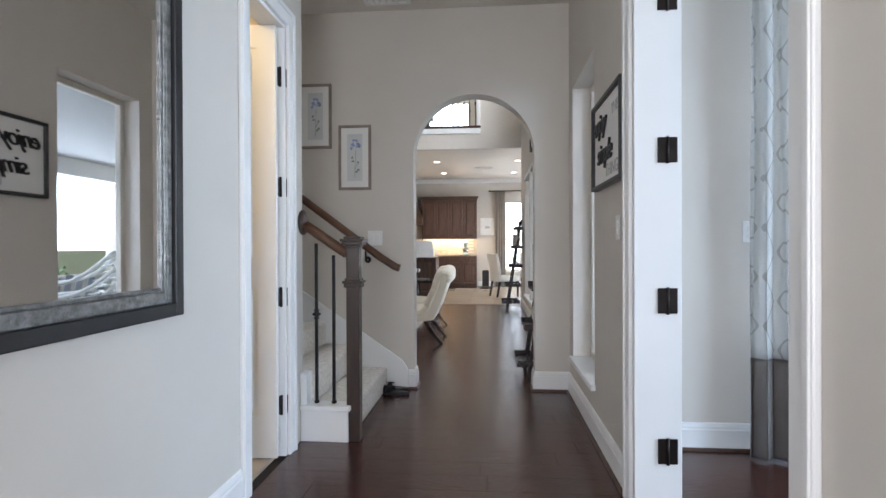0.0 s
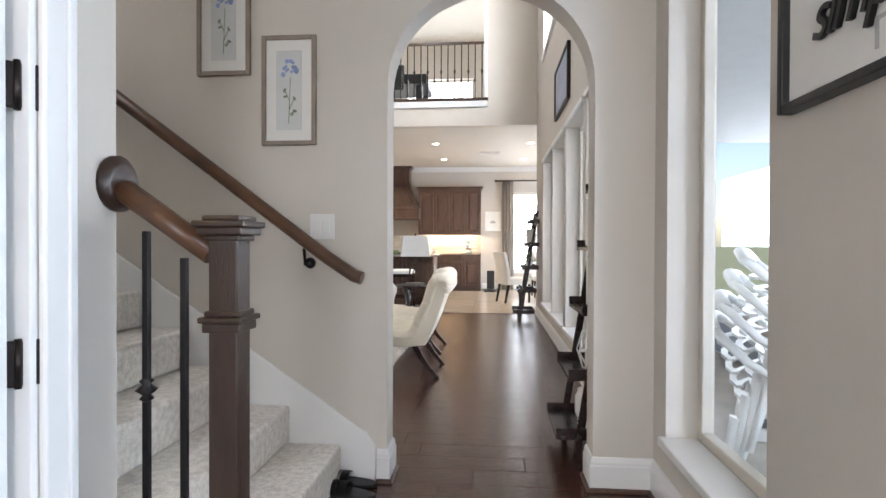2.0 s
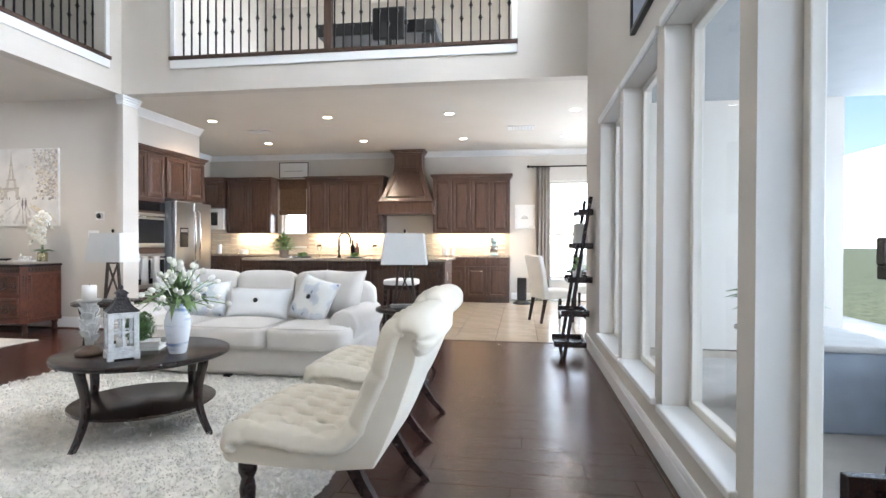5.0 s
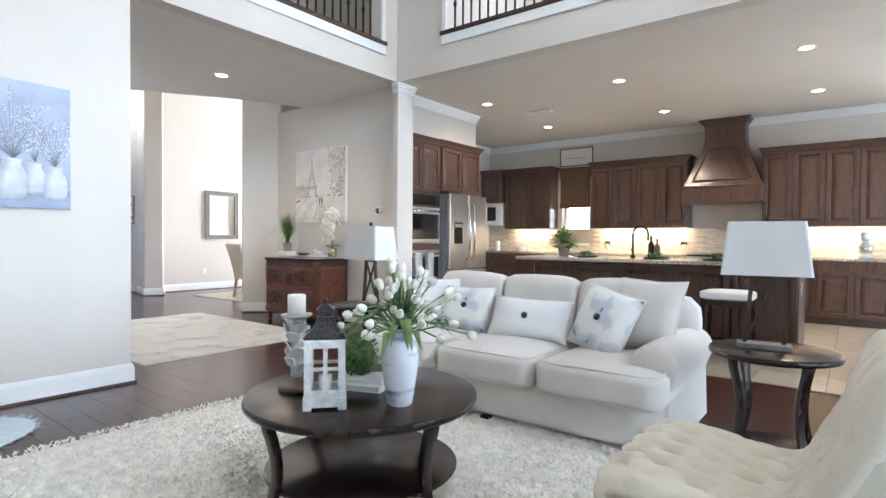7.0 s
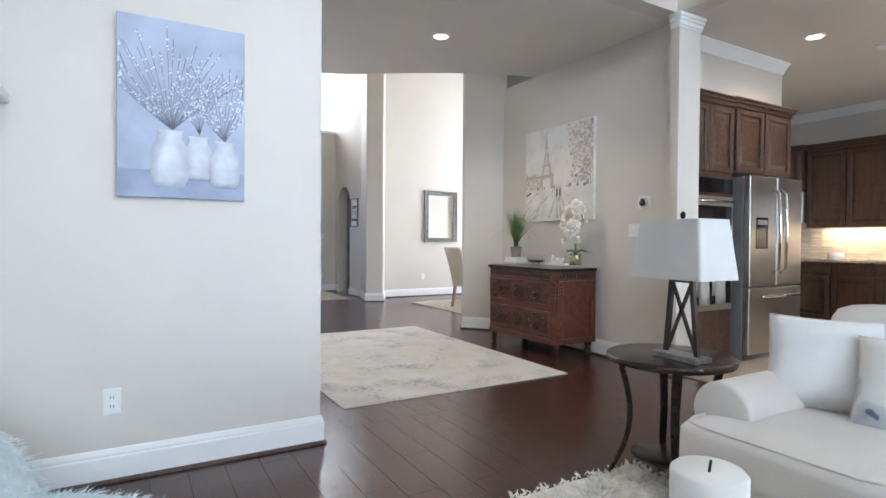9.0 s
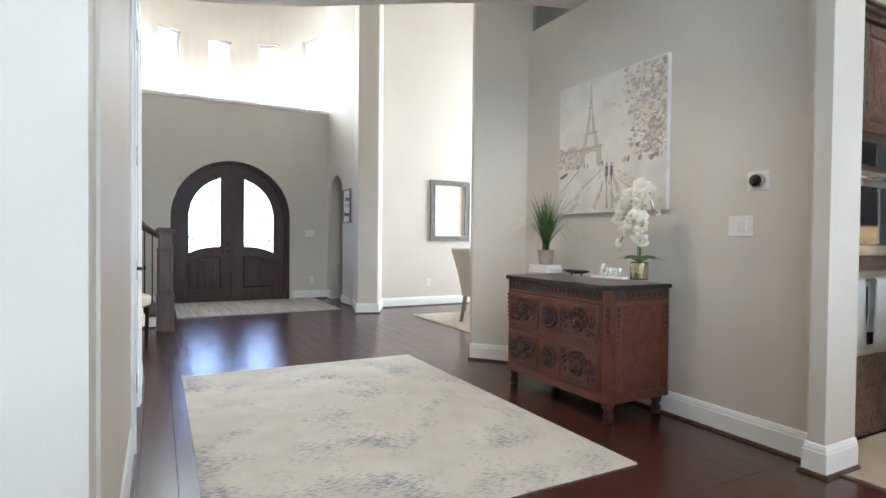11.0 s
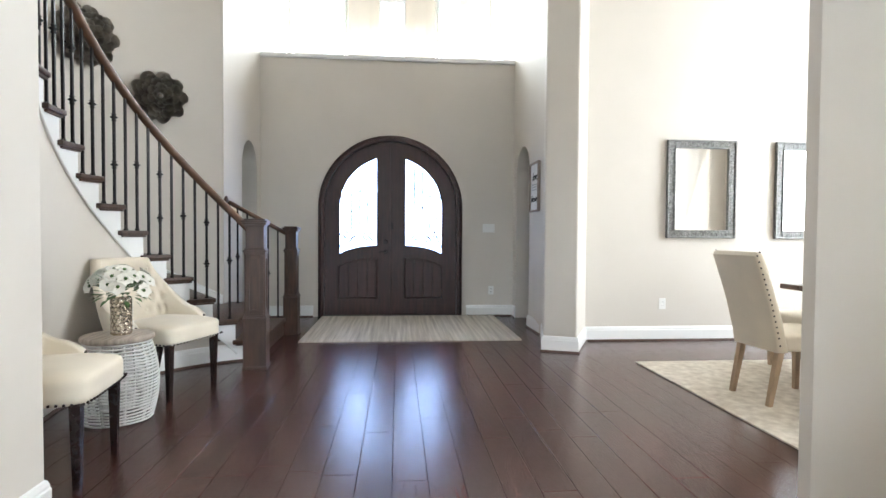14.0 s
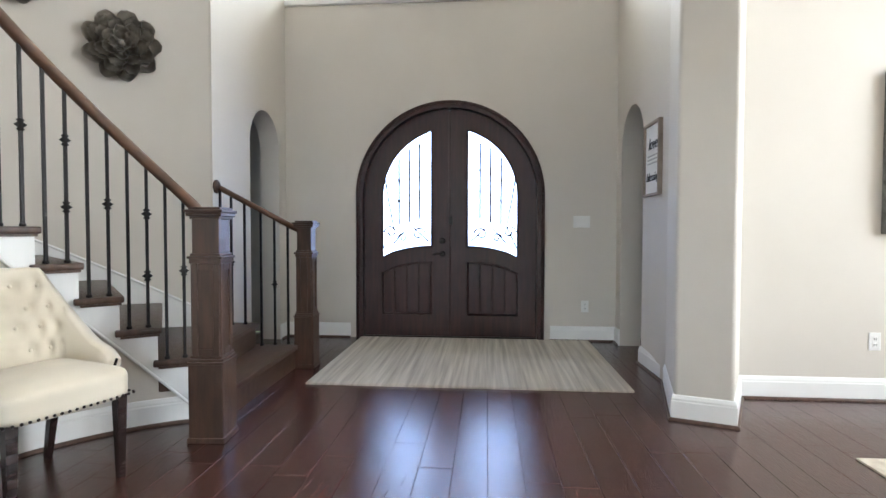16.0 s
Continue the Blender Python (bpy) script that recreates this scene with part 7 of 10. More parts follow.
faucet(pose(-2.95, 12.05, 0.94))
for i, (x, h, mat) in enumerate(((-2.75, 0.26, BLACKGLASS), (-2.68, 0.22, CARVED))):
    tagged(lathe("bottle", [(0.03, 0), (0.034, 0.01), (0.034, h * 0.6), (0.012, h * 0.75), (0.012, h), (0.001, h)], mat, 14, at=pose(x, 12.1, 0.94)), "dark glass bottle beside the faucet", "bottle", "bottles on the island")
for x, r, h in ((-6.05, 0.10, 0.10), (-1.7, 0.06, 0.18), (-6.6, 0.05, 0.2), (-1.55, 0.045, 0.14)):
    tagged(lathe("canister", [(r * 0.8, 0), (r, 0.01), (r, h * 0.9), (r * 0.9, h), (0.001, h)], PORCELAIN, 18, at=pose(x, KY - 0.3, 0.915)), "white ceramic canister on the worktop", "canister", "canisters")


def mixer(m):
    root = empty("stand_mixer", m, "pale aqua and chrome stand mixer", "mixer")
    AQUA = material("pale_aqua_enamel", (0.52, 0.66, 0.66), 0.2, vary=0.05)
    cushion("foot", 0.16, 0.28, 0.05, AQUA, root, pose(0, 0, 0), 5)
    cushion("column", 0.10, 0.10, 0.24, AQUA, root, pose(0, 0.08, 0.02), 5)
    cushion("head", 0.13, 0.32, 0.13, AQUA, root, pose(0, -0.02, 0.24), 3)
    lathe("bowl", [(0.04, 0.05), (0.08, 0.08), (0.10, 0.19), (0.095, 0.19), (0.07, 0.09)], CHROME, 18, root, pose(0, -0.06, 0), cap=False)


mixer(pose(-0.72, KY - 0.3, 0.915))


def wall_text_frame(m, w, h, words, size, label, name="wall_sign", fmat=BLACK, fw=0.016, shear=0.3):
    root = empty(name, m, label, "wall sign")
    frame_part(root, w, h, fw, 0.022, fmat)
    box("board", -w / 2 + fw * 0.8, w / 2 - fw * 0.8, -0.012, 0, -h / 2 + fw * 0.8, h / 2 - fw * 0.8, PAPER, 0, parent=root)
    for k, (t, sz, z) in enumerate(words):
        if t == "-":
            box("writing_bar", -w * sz / 2, w * sz / 2, -0.0135, -0.0125, z - 0.008, z + 0.008, GREYINK, 0, parent=root)
        else:
            lettering("written_word", t, sz, INK, root, pose(0, -0.0135, z, 90, 0, 0), 0.0012, shear=shear)
    return root


wall_text_frame(on_wall(-5.05, KY, 2.72, "N"), 0.66, 0.34, [("-", 0.65, -0.02)], 0.1, "black framed white sign with a line of script")
_s = empty("floral_board", on_wall(-0.12, KY, 1.70, "N"), "white square board with a faint flower", "picture")
box("board", -0.20, 0.20, -0.03, 0, -0.24, 0.24, PAPER, 0.004, parent=_s)
for k in range(5):
    bm = bmesh.new()
    leaf_quad(bm, (0, -0.031, -0.05), (math.cos(k * 0.6 + 0.4), 0, math.sin(k * 0.6 + 0.4)), (0, -1, 0), 0.12, 0.04)
    mesh_object("painted_petal", bm, GREYINK, parent=_s)
for x in (-0.18, 0.18):
    for z in (-0.15, 0.0, 0.15):
        box("writing_bar", x - 0.012, x + 0.012, -0.031, -0.029, z - 0.004, z + 0.004, GREYINK, 0, parent=_s)

# roman blind over the kitchen window
_b = empty("roman_blind", pose(-5.36, KY - 0.01, 1.72), "dark woven roman blind half lowered", "window blind")
BLIND = material("dark_woven_blind", (0.14, 0.085, 0.055), 0.8, vary=0.3, scale=30, bump=0.4)
box("valance", 0, 0.62, -0.06, 0, 0.60, 0.80, BLIND, 0.006, parent=_b)
# sheet added to block window light between the separate slats
box("backing_cloth", 0.012, 0.608, -0.030, -0.026, 0.10, 0.62, BLIND, 0, parent=_b)
for k in range(13):
    box("slat", 0.01, 0.61, -0.04, -0.032, 0.13 + k * 0.037, 0.158 + k * 0.037, BLIND, 0.002, 1, parent=_b)
for k in range(3):
    box("bottom_fold", 0.005, 0.615, -0.05 - 0.008 * k, -0.03, 0.03 + 0.03 * k, 0.075 + 0.03 * k, BLIND, 0.01, parent=_b)

# breakfast nook
_rod = empty("curtain_rod", pose(0, 0, 0), "dark curtain rod with ball finials", "curtain rod")
tube("rod", [(-0.02, KY - 0.09, 2.70), (1.95, KY - 0.09, 2.70)], 0.013, BRONZE, 10, _rod)
for x in (-0.05, 1.98):
    lathe("finial", [(0.008, -0.03), (0.026, -0.012), (0.03, 0), (0.026, 0.012), (0.004, 0.03)], BRONZE, 12, _rod, pose(x, KY - 0.09, 2.70, 0, 90, 0))
for x in (0.04, 1.88):
    tube("bracket", [(x, KY, 2.68), (x, KY - 0.09, 2.69)], 0.008, BRONZE, 6, _rod)
TAUPECLOTH = material("taupe_curtain_cloth", (0.46, 0.42, 0.37), 0.8, vary=0.06, bump=0.2, grain=200)
curtain("curtain", pose(0.12, KY - 0.09, 0.01), 0.26, 2.68, 4, TAUPECLOTH, None, 0.0, "taupe curtain gathered beside the nook window", 0.03)
curtain("curtain", pose(1.60, KY - 0.09, 0.01), 0.26, 2.68, 4, TAUPECLOTH, None, 0.0, "taupe curtain gathered beside the nook window", 0.03)


def parsons_chair(m, cloth, leg, label, group, seat_h=0.47, h=0.98, w=0.48, studs=False, lean=0.0):
    """An upholstered dining chair, front towards -y."""
    root = empty("dining_chair", m, label, "chair", group)
    cushion("seat", w, 0.50, 0.13, cloth, root, pose(0, -0.03, seat_h - 0.12), 7, 0.012)
    bm = bmesh.new()
    prof = [(0.17, seat_h - 0.12), (0.19, seat_h + 0.08), (0.225, seat_h + 0.3), (0.27, h - 0.03), (0.285, h), (0.325, h + 0.004), (0.345, h - 0.02), (0.32, h - 0.14), (0.28, seat_h + 0.2), (0.255, seat_h - 0.02), (0.25, seat_h - 0.12)]
    prof = [(a + lean * max(0.0, b - seat_h + 0.1) / (h - seat_h), b) for a, b in prof]
    add_prism(bm, [(a, b) for a, b in prof], w, pose(0, 0, 0, 0, 0, 90) @ pose(0, -w / 2, 0), bevel=0.016)
    bmesh.ops.recalc_face_normals(bm, faces=bm.faces)
    mesh_object("back", bm, cloth, True, root, None, 45)
    for x in (-w / 2 + 0.04, w / 2 - 0.04):
        tube("front_leg", [(x, -0.23, 0), (x, -0.23, seat_h - 0.11)], [0.022, 0.03], leg, 4, root, flat=True)
        tube("back_leg", [(x, 0.28, 0), (x, 0.21, seat_h - 0.11)], [0.022, 0.03], leg, 4, root, flat=True)
    if studs:
        bm = bmesh.new()
        for s in (-1, 1):
            for (a, b), (c, d) in zip(prof[5:10], prof[6:11]):
                k = max(1, int(math.hypot(c - a, d - b) / 0.034))
                for i in range(k):
                    t = i / k
                    bmesh.ops.create_icosphere(bm, subdivisions=1, radius=0.007, matrix=Matrix.Translation((s * (w / 2 + 0.0), a + (c - a) * t - 0.018, b + (d - b) * t)))
        tagged(mesh_object("nailhead", bm, BRONZE, True, root), kind="stuff")
    return root


_c = parsons_chair(pose(0.28, 12.28, 0, 0, 0, 114), WHITECLOTH, ESPRESSO, "white upholstered chair with dark legs", "breakfast chairs")
copy_thing(_c, pose(0.95, 13.35, 0, 0, 0, 2))
copy_thing(_c, pose(1.35, 11.45, 0, 0, 0, 180))
_t = empty("breakfast_table", pose(1.10, 12.35, 0), "dark wood breakfast table with trestle legs", "table")
lathe("top", [(0.60, 0.72), (0.62, 0.735), (0.62, 0.75), (0.60, 0.76), (0.001, 0.76)], ESPRESSO, 40, _t)
for k in range(4):
    a = k * math.pi / 2 + 0.78
    tube("leg", [(0.42 * math.cos(a), 0.42 * math.sin(a), 0), (0.1 * math.cos(a), 0.1 * math.sin(a), 0.42), (0.35 * math.cos(a), 0.35 * math.sin(a), 0.72)], 0.035, ESPRESSO, 4, _t, flat=True)
leafy_plant(pose(0.98, 12.35, 0.76), PORCELAIN, 0.14, 0.18, 140, 0.10, "green plant in a white pot on the table", 21, (0.07, 0.12))
for k in range(4):
    a = k * math.pi / 2
    tagged(lathe("plate", [(0.08, 0), (0.125, 0.012), (0.13, 0.016), (0.08, 0.005), (0.001, 0.005)], PORCELAIN, 24, at=pose(1.10 + 0.42 * math.cos(a), 12.35 + 0.42 * math.sin(a), 0.76)), "white dinner plate on the breakfast table", "plate", "plates on the breakfast table")
_f = empty("tower_fan", pose(-0.17, 14.55, 0), "small black floor fan heater", "heater")
box("body", -0.09, 0.09, -0.08, 0.08, 0.08, 0.50, BLACK, 0.02, 3, parent=_f)
lathe("foot", [(0.17, 0), (0.17, 0.02), (0.12, 0.05), (0.08, 0.09)], BLACK, 28, _f)


# downlights
def downlight(x, y, z=H1, watts=14):
    root = empty("downlight", pose(x, y, z), "recessed ceiling downlight switched on", "downlight", "ceiling downlights")
    lathe("trim_ring", [(0.085, -0.001), (0.083, -0.007), (0.062, -0.010), (0.060, -0.003)], TRIM, 28, root, cap=False)
    lathe("lens", [(0.061, -0.004), (0.03, -0.0065), (0.001, -0.007)], LAMPON, 24, root, cap=False)
    lamp = new("downlight_beam", bpy.data.lights.new("downlight_beam", "SPOT"))
    lamp.data.energy, lamp.data.color, lamp.data.spot_size, lamp.data.spot_blend, lamp.data.shadow_soft_size = watts * 3.4, (1.0, 0.80, 0.56), radians(140), 0.6, 0.06
    lamp.matrix_world = look((x, y, z - 0.02), (x, y + 0.001, 0))
    return root


for x in (0.56, -1.235, -3.09, -4.965):
    for y in (11.91, 13.79):
        downlight(x, y)
downlight(-6.74, 8.94, watts=18)
ceiling_vent(pose(-4.6, 12.75, H1), 0.38, 0.22, "small white ceiling vent with louvres")
ceiling_vent(pose(-0.2, 13.0, H1), 0.42, 0.28, "white ceiling speaker grille")

# ---- patio and garden ----
tagged(box("patio_slab", 0.75, 5.4, -0.5, 16.5, -0.3, -0.09, CONCRETE, 0), "grey concrete patio slab", "patio", kind="structure")
tagged(box("patio_roof", 0.75, 5.4, 3.19, 10.38, 2.72, 2.86, material("patio_ceiling_grey", (0.40, 0.41, 0.42), 0.7, vary=0.03), 0), "grey boarded patio ceiling", "patio roof", kind="structure")
tagged(box("patio_beam", 5.05, 5.35, 3.19, 10.38, 2.42, 2.73, material("patio_beam_paint", (0.72, 0.72, 0.70), 0.7, vary=0.04), 0.01), "painted patio beam", "beam", kind="structure")
for y in (3.35, 7.0, 10.2):
    tagged(box("patio_column", 5.02, 5.38, y - 0.18, y + 0.18, -0.09, 2.42, BRICKS, 0.015), "square masonry patio column", "column", kind="structure")


def patio_chair(m, n):
    """A stack of moulded plastic garden chairs, backs towards -x."""
    for k in range(n):
        root = empty("garden_chair", m @ pose(0.045 * k, 0, 0.105 * k), "white moulded plastic garden chair in a stack", "chair", "stacked garden chairs")
        for s in (-1, 1):
            tube("arm", [(-0.33, s * 0.20, 0.84), (-0.27, s * 0.245, 0.79), (-0.18, s * 0.275, 0.71), (-0.07, s * 0.29, 0.645), (0.06, s * 0.295, 0.615), (0.20, s * 0.29, 0.605), (0.26, s * 0.285, 0.57)], 0.036, PLASTIC, 8, root, 0.45)
            tube("front_leg", [(0.25, s * 0.285, 0.58), (0.25, s * 0.265, 0.38), (0.285, s * 0.28, 0.0)], [0.034, 0.03, 0.026], PLASTIC, 6, root)
            tube("back_leg", [(-0.22, s * 0.24, 0.45), (-0.25, s * 0.25, 0.25), (-0.31, s * 0.26, 0.0)], [0.034, 0.03, 0.026], PLASTIC, 6, root)
        for j in range(6):
            z = 0.47 + j * 0.058
            x = -0.20 - 0.13 * (z - 0.45) / 0.4
            tube("back_slat", [(x + 0.035, -0.23, z), (x, -0.12, z), (x - 0.012, 0, z), (x, 0.12, z), (x + 0.035, 0.23, z)], 0.021, PLASTIC, 4, root, 0.4, True)
        tube("top_rail", [(-0.32, -0.21, 0.83), (-0.35, -0.1, 0.87), (-0.36, 0, 0.88), (-0.35, 0.1, 0.87), (-0.32, 0.21, 0.83)], 0.034, PLASTIC, 8, root, 0.6)
        bm = bmesh.new()
        for j in range(7):
            add_box(bm, -0.22 + j * 0.068, -0.165 + j * 0.068, -0.25, 0.25, 0.395, 0.415, 0.008)
        add_box(bm, -0.23, 0.27, -0.265, -0.235, 0.36, 0.42, 0.01)
        add_box(bm, -0.23, 0.27, 0.235, 0.265, 0.36, 0.42, 0.01)
        add_box(bm, 0.245, 0.275, -0.265, 0.265, 0.34, 0.42, 0.01)
        mesh_object("seat", bm, PLASTIC, parent=root)


patio_chair(pose(1.22, 4.30, -0.09, 0, 0, -28), 4)
PATIOBLUE = material("blue_grey_resin", (0.30, 0.34, 0.40), 0.6, vary=0.1)
for x, y in ((2.6, 6.3), (2.7, 7.6)):
    _p = empty("patio_sofa", pose(x, y, -0.09), "blue-grey patio sofa with cushions", "outdoor sofa", "patio seating")
    box("frame", -0.4, 0.4, -0.55, 0.55, 0.05, 0.40, PATIOBLUE, 0.02, parent=_p)
    cushion("seat_cushion", 0.78, 1.05, 0.14, GREYBOX, _p, pose(0, 0, 0.40), 7)
    cushion("back_cushion", 0.2, 1.05, 0.42, GREYBOX, _p, pose(0.32, 0, 0.48), 6)
_p = empty("patio_cooler", pose(1.95, 8.42, -0.09), "blue-grey storage bench on the patio", "storage bench")
box("body", -0.35, 0.35, -0.45, 0.45, 0, 0.54, PATIOBLUE, 0.02, parent=_p)
box("lid", -0.38, 0.38, -0.48, 0.48, 0.54, 0.585, GREYBOX, 0.015, parent=_p)
leafy_plant(pose(1.75, 8.60, 0.495), PATIOBLUE, 0.2, 0.3, 90, 0.2, "broad-leaved plant in a pot on the patio", 31, (0.11, 0.16))
_g = empty("adirondack_chair", pose(2.3, 5.2, -0.09, 0, 0, 120), "grey slatted garden armchair", "chair")
for j in range(6):
    tube("back_slat", [(-0.22 + j * 0.088, 0.22, 0.30), (-0.25 + j * 0.1, 0.5, 0.98 - 0.03 * abs(j - 2.5))], 0.04, PATIOBLUE, 4, _g, 0.3, True)
box("seat", -0.27, 0.27, -0.3, 0.25, 0.28, 0.33, PATIOBLUE, 0.01, parent=_g)
for x in (-0.3, 0.3):
    box("armrest", x - 0.06, x + 0.06, -0.35, 0.35, 0.52, 0.55, PATIOBLUE, 0.008, parent=_g)
    for y in (-0.3, 0.28):
        box("leg", x - 0.03, x + 0.03, y - 0.03, y + 0.03, 0, 0.52, PATIOBLUE, 0.004, parent=_g)


def shrub(m, r, h, n, seed):
    root = empty("shrub", m, "leafy green garden shrub by the patio", "shrub", "garden shrubs")
    bm, rng = bmesh.new(), random.Random(seed)
    for k in range(6):
        a = k * 1.05
        add_tube(bm, [(0, 0, 0), (0.3 * r * math.cos(a), 0.3 * r * math.sin(a), h * 0.5), (0.7 * r * math.cos(a), 0.7 * r * math.sin(a), h * 0.85)], [0.02, 0.012, 0.005], 5)
    mesh_object("branch", bm, DRIFT, parent=root)
    bm = bmesh.new()
    for _ in range(n):
        d = Vector((rng.gauss(0, 1), rng.gauss(0, 1), rng.gauss(0, 1))).normalized() * rng.uniform(0.45, 1) ** 0.5
        leaf_quad(bm, (d.x * r, d.y * r, h * 0.55 + d.z * h * 0.45), (rng.uniform(-1, 1), rng.uniform(-1, 1), rng.uniform(-0.4, 1)), (0, 0, 1), 0.11, 0.05)
    tagged(mesh_object("foliage", bm, LEAF2, parent=root), kind="stuff")


for k, y in enumerate((0.6, 2.4, 4.6, 6.4, 8.9, 12.0)):
    shrub(pose(5.52, y, -0.3), 0.34, 0.9 + 0.25 * (k % 3), 420, 40 + k)
# ---- gallery ----
baseboard("baseboard_closet_far", [(-8.76, 7.2), (-8.76, 7.36), (-8.04, 7.36)])
baseboard("baseboard_closet_near", [(-7.03, 7.36), (-5.44, 7.36)])
baseboard("baseboard_dresser_wall", [(-5.26, 10.66), (-5.26, 10.38), (-5.34, 10.38), (-5.34, 10.5), (-7.84, 10.5), (-8.24, 10.15), (-8.36, 10.24)])
casing("trim_closet_door", "x", 7.36, 1, -7.95, -7.12, 2.44)
jamb("jamb_closet_door", "x", 7.2, 7.36, -7.95, -7.12, 2.44)
_d = empty("closet_door", pose(-7.135, 7.335, 0.008, 0, 0, 180), "closed white two-panel closet door", "door")
bm = bmesh.new()
add_panel_leaf(bm, 0.80, 2.41, 0.035, [(0.12, 0.68, 0.24, 0.90), (0.12, 0.68, 1.06, 2.26)])
mesh_object("leaf", bm, TRIM, parent=_d, at=pose(0, -0.0, 0))
lathe("knob_plate", [(0.03, 0), (0.03, 0.006), (0.012, 0.01), (0.012, 0.035)], BRONZE, 16, _d, pose(0.735, 0, 0.93, 90, 0, 0))
tube("lever_knob", [(0.735, -0.035, 0.93), (0.735, -0.052, 0.93), (0.66, -0.052, 0.93)], 0.010, BRONZE, 8, _d)
for z in (0.36, 0.97, 1.58, 2.19):
    hinge(pose(-7.135, 7.378, z, 0, 0, 180))
tagged(box("closet_back", -8.0, -7.05, 7.0, 7.05, 0, 2.5, PAINT, 0), "plain closet back wall", "wall", kind="structure")


def carved_panel(parent, s, cx, y, zc):
    """Acanthus scrollwork in low relief: a whorl with a boss, curling leaves on both sides."""
    bm = bmesh.new()

    def lobe(x, z, ang, l, wd, h=0.013):
        m = pose(x, y, z) @ Matrix.Rotation(-ang, 4, "Y") @ Matrix.Translation((l / 2, 0, 0)) @ Matrix.Diagonal((l / 2, h, wd / 2, 1))
        bmesh.ops.create_icosphere(bm, subdivisions=2, radius=1.0, matrix=m)

    def curl(ox, oz, r0, turn, start, n, thick):
        pts = []
        for j in range(n):
            r, a = r0 * (1 - 0.82 * j / (n - 1)), start + turn * j * 0.36
            pts.append((ox + s * r * math.cos(a), y - 0.006 - 0.008 * j / n, oz + r * math.sin(a)))
        add_tube(bm, pts, [thick * (1 - 0.5 * j / n) for j in range(n)], 6)
        return pts

    # the main whorl and its boss
    curl(cx, zc, 0.072, 1, -2.6, 18, 0.012)
    curl(cx, zc, 0.052, 1, -0.4, 12, 0.008)
    add_lathe(bm, [(0.036, 0), (0.034, 0.014), (0.026, 0.018), (0.022, 0.014), (0.020, 0.024), (0.001, 0.028)], 18, pose(cx, y, zc, 90, 0, 0))
    for k in range(10):
        a = k * 0.628
        lobe(cx + 0.040 * math.cos(a), zc + 0.040 * math.sin(a), a + 0.5, 0.036, 0.017)
    # leaves that spring from the whorl
    for k in range(9):
        t = k / 8
        a = 0.4 + 2.3 * t
        lobe(cx + s * 0.075 * math.cos(a), zc + 0.072 * math.sin(a), math.atan2(math.sin(a + 0.5), s * math.cos(a + 0.5)), 0.040 - 0.012 * abs(t - 0.5), 0.018, 0.011)
    # the tails to both sides
    for side, zo in ((1, -0.012), (-1, 0.014)):
        ox = cx + s * side * 0.118
        curl(ox, zc + zo, 0.034, -side, 1.4, 14, 0.009)
        for k in range(6):
            a = 0.3 + k * 0.95
            lobe(ox + 0.030 * math.cos(a), zc + zo + 0.040 * math.sin(a), a + 0.7 * side, 0.038, 0.016, 0.011)
        add_lathe(bm, [(0.014, 0), (0.012, 0.014), (0.001, 0.020)], 10, pose(ox, y, zc + zo, 90, 0, 0))
        for k in range(4):
            lobe(cx + s * side * (0.070 + 0.014 * k), zc - side * (0.046 + 0.006 * k), s * side * 0.5 - 0.4, 0.034, 0.013, 0.010)
    tagged(mesh_object("carved_scroll", bm, CARVED_DARK, True, parent), kind="stuff")


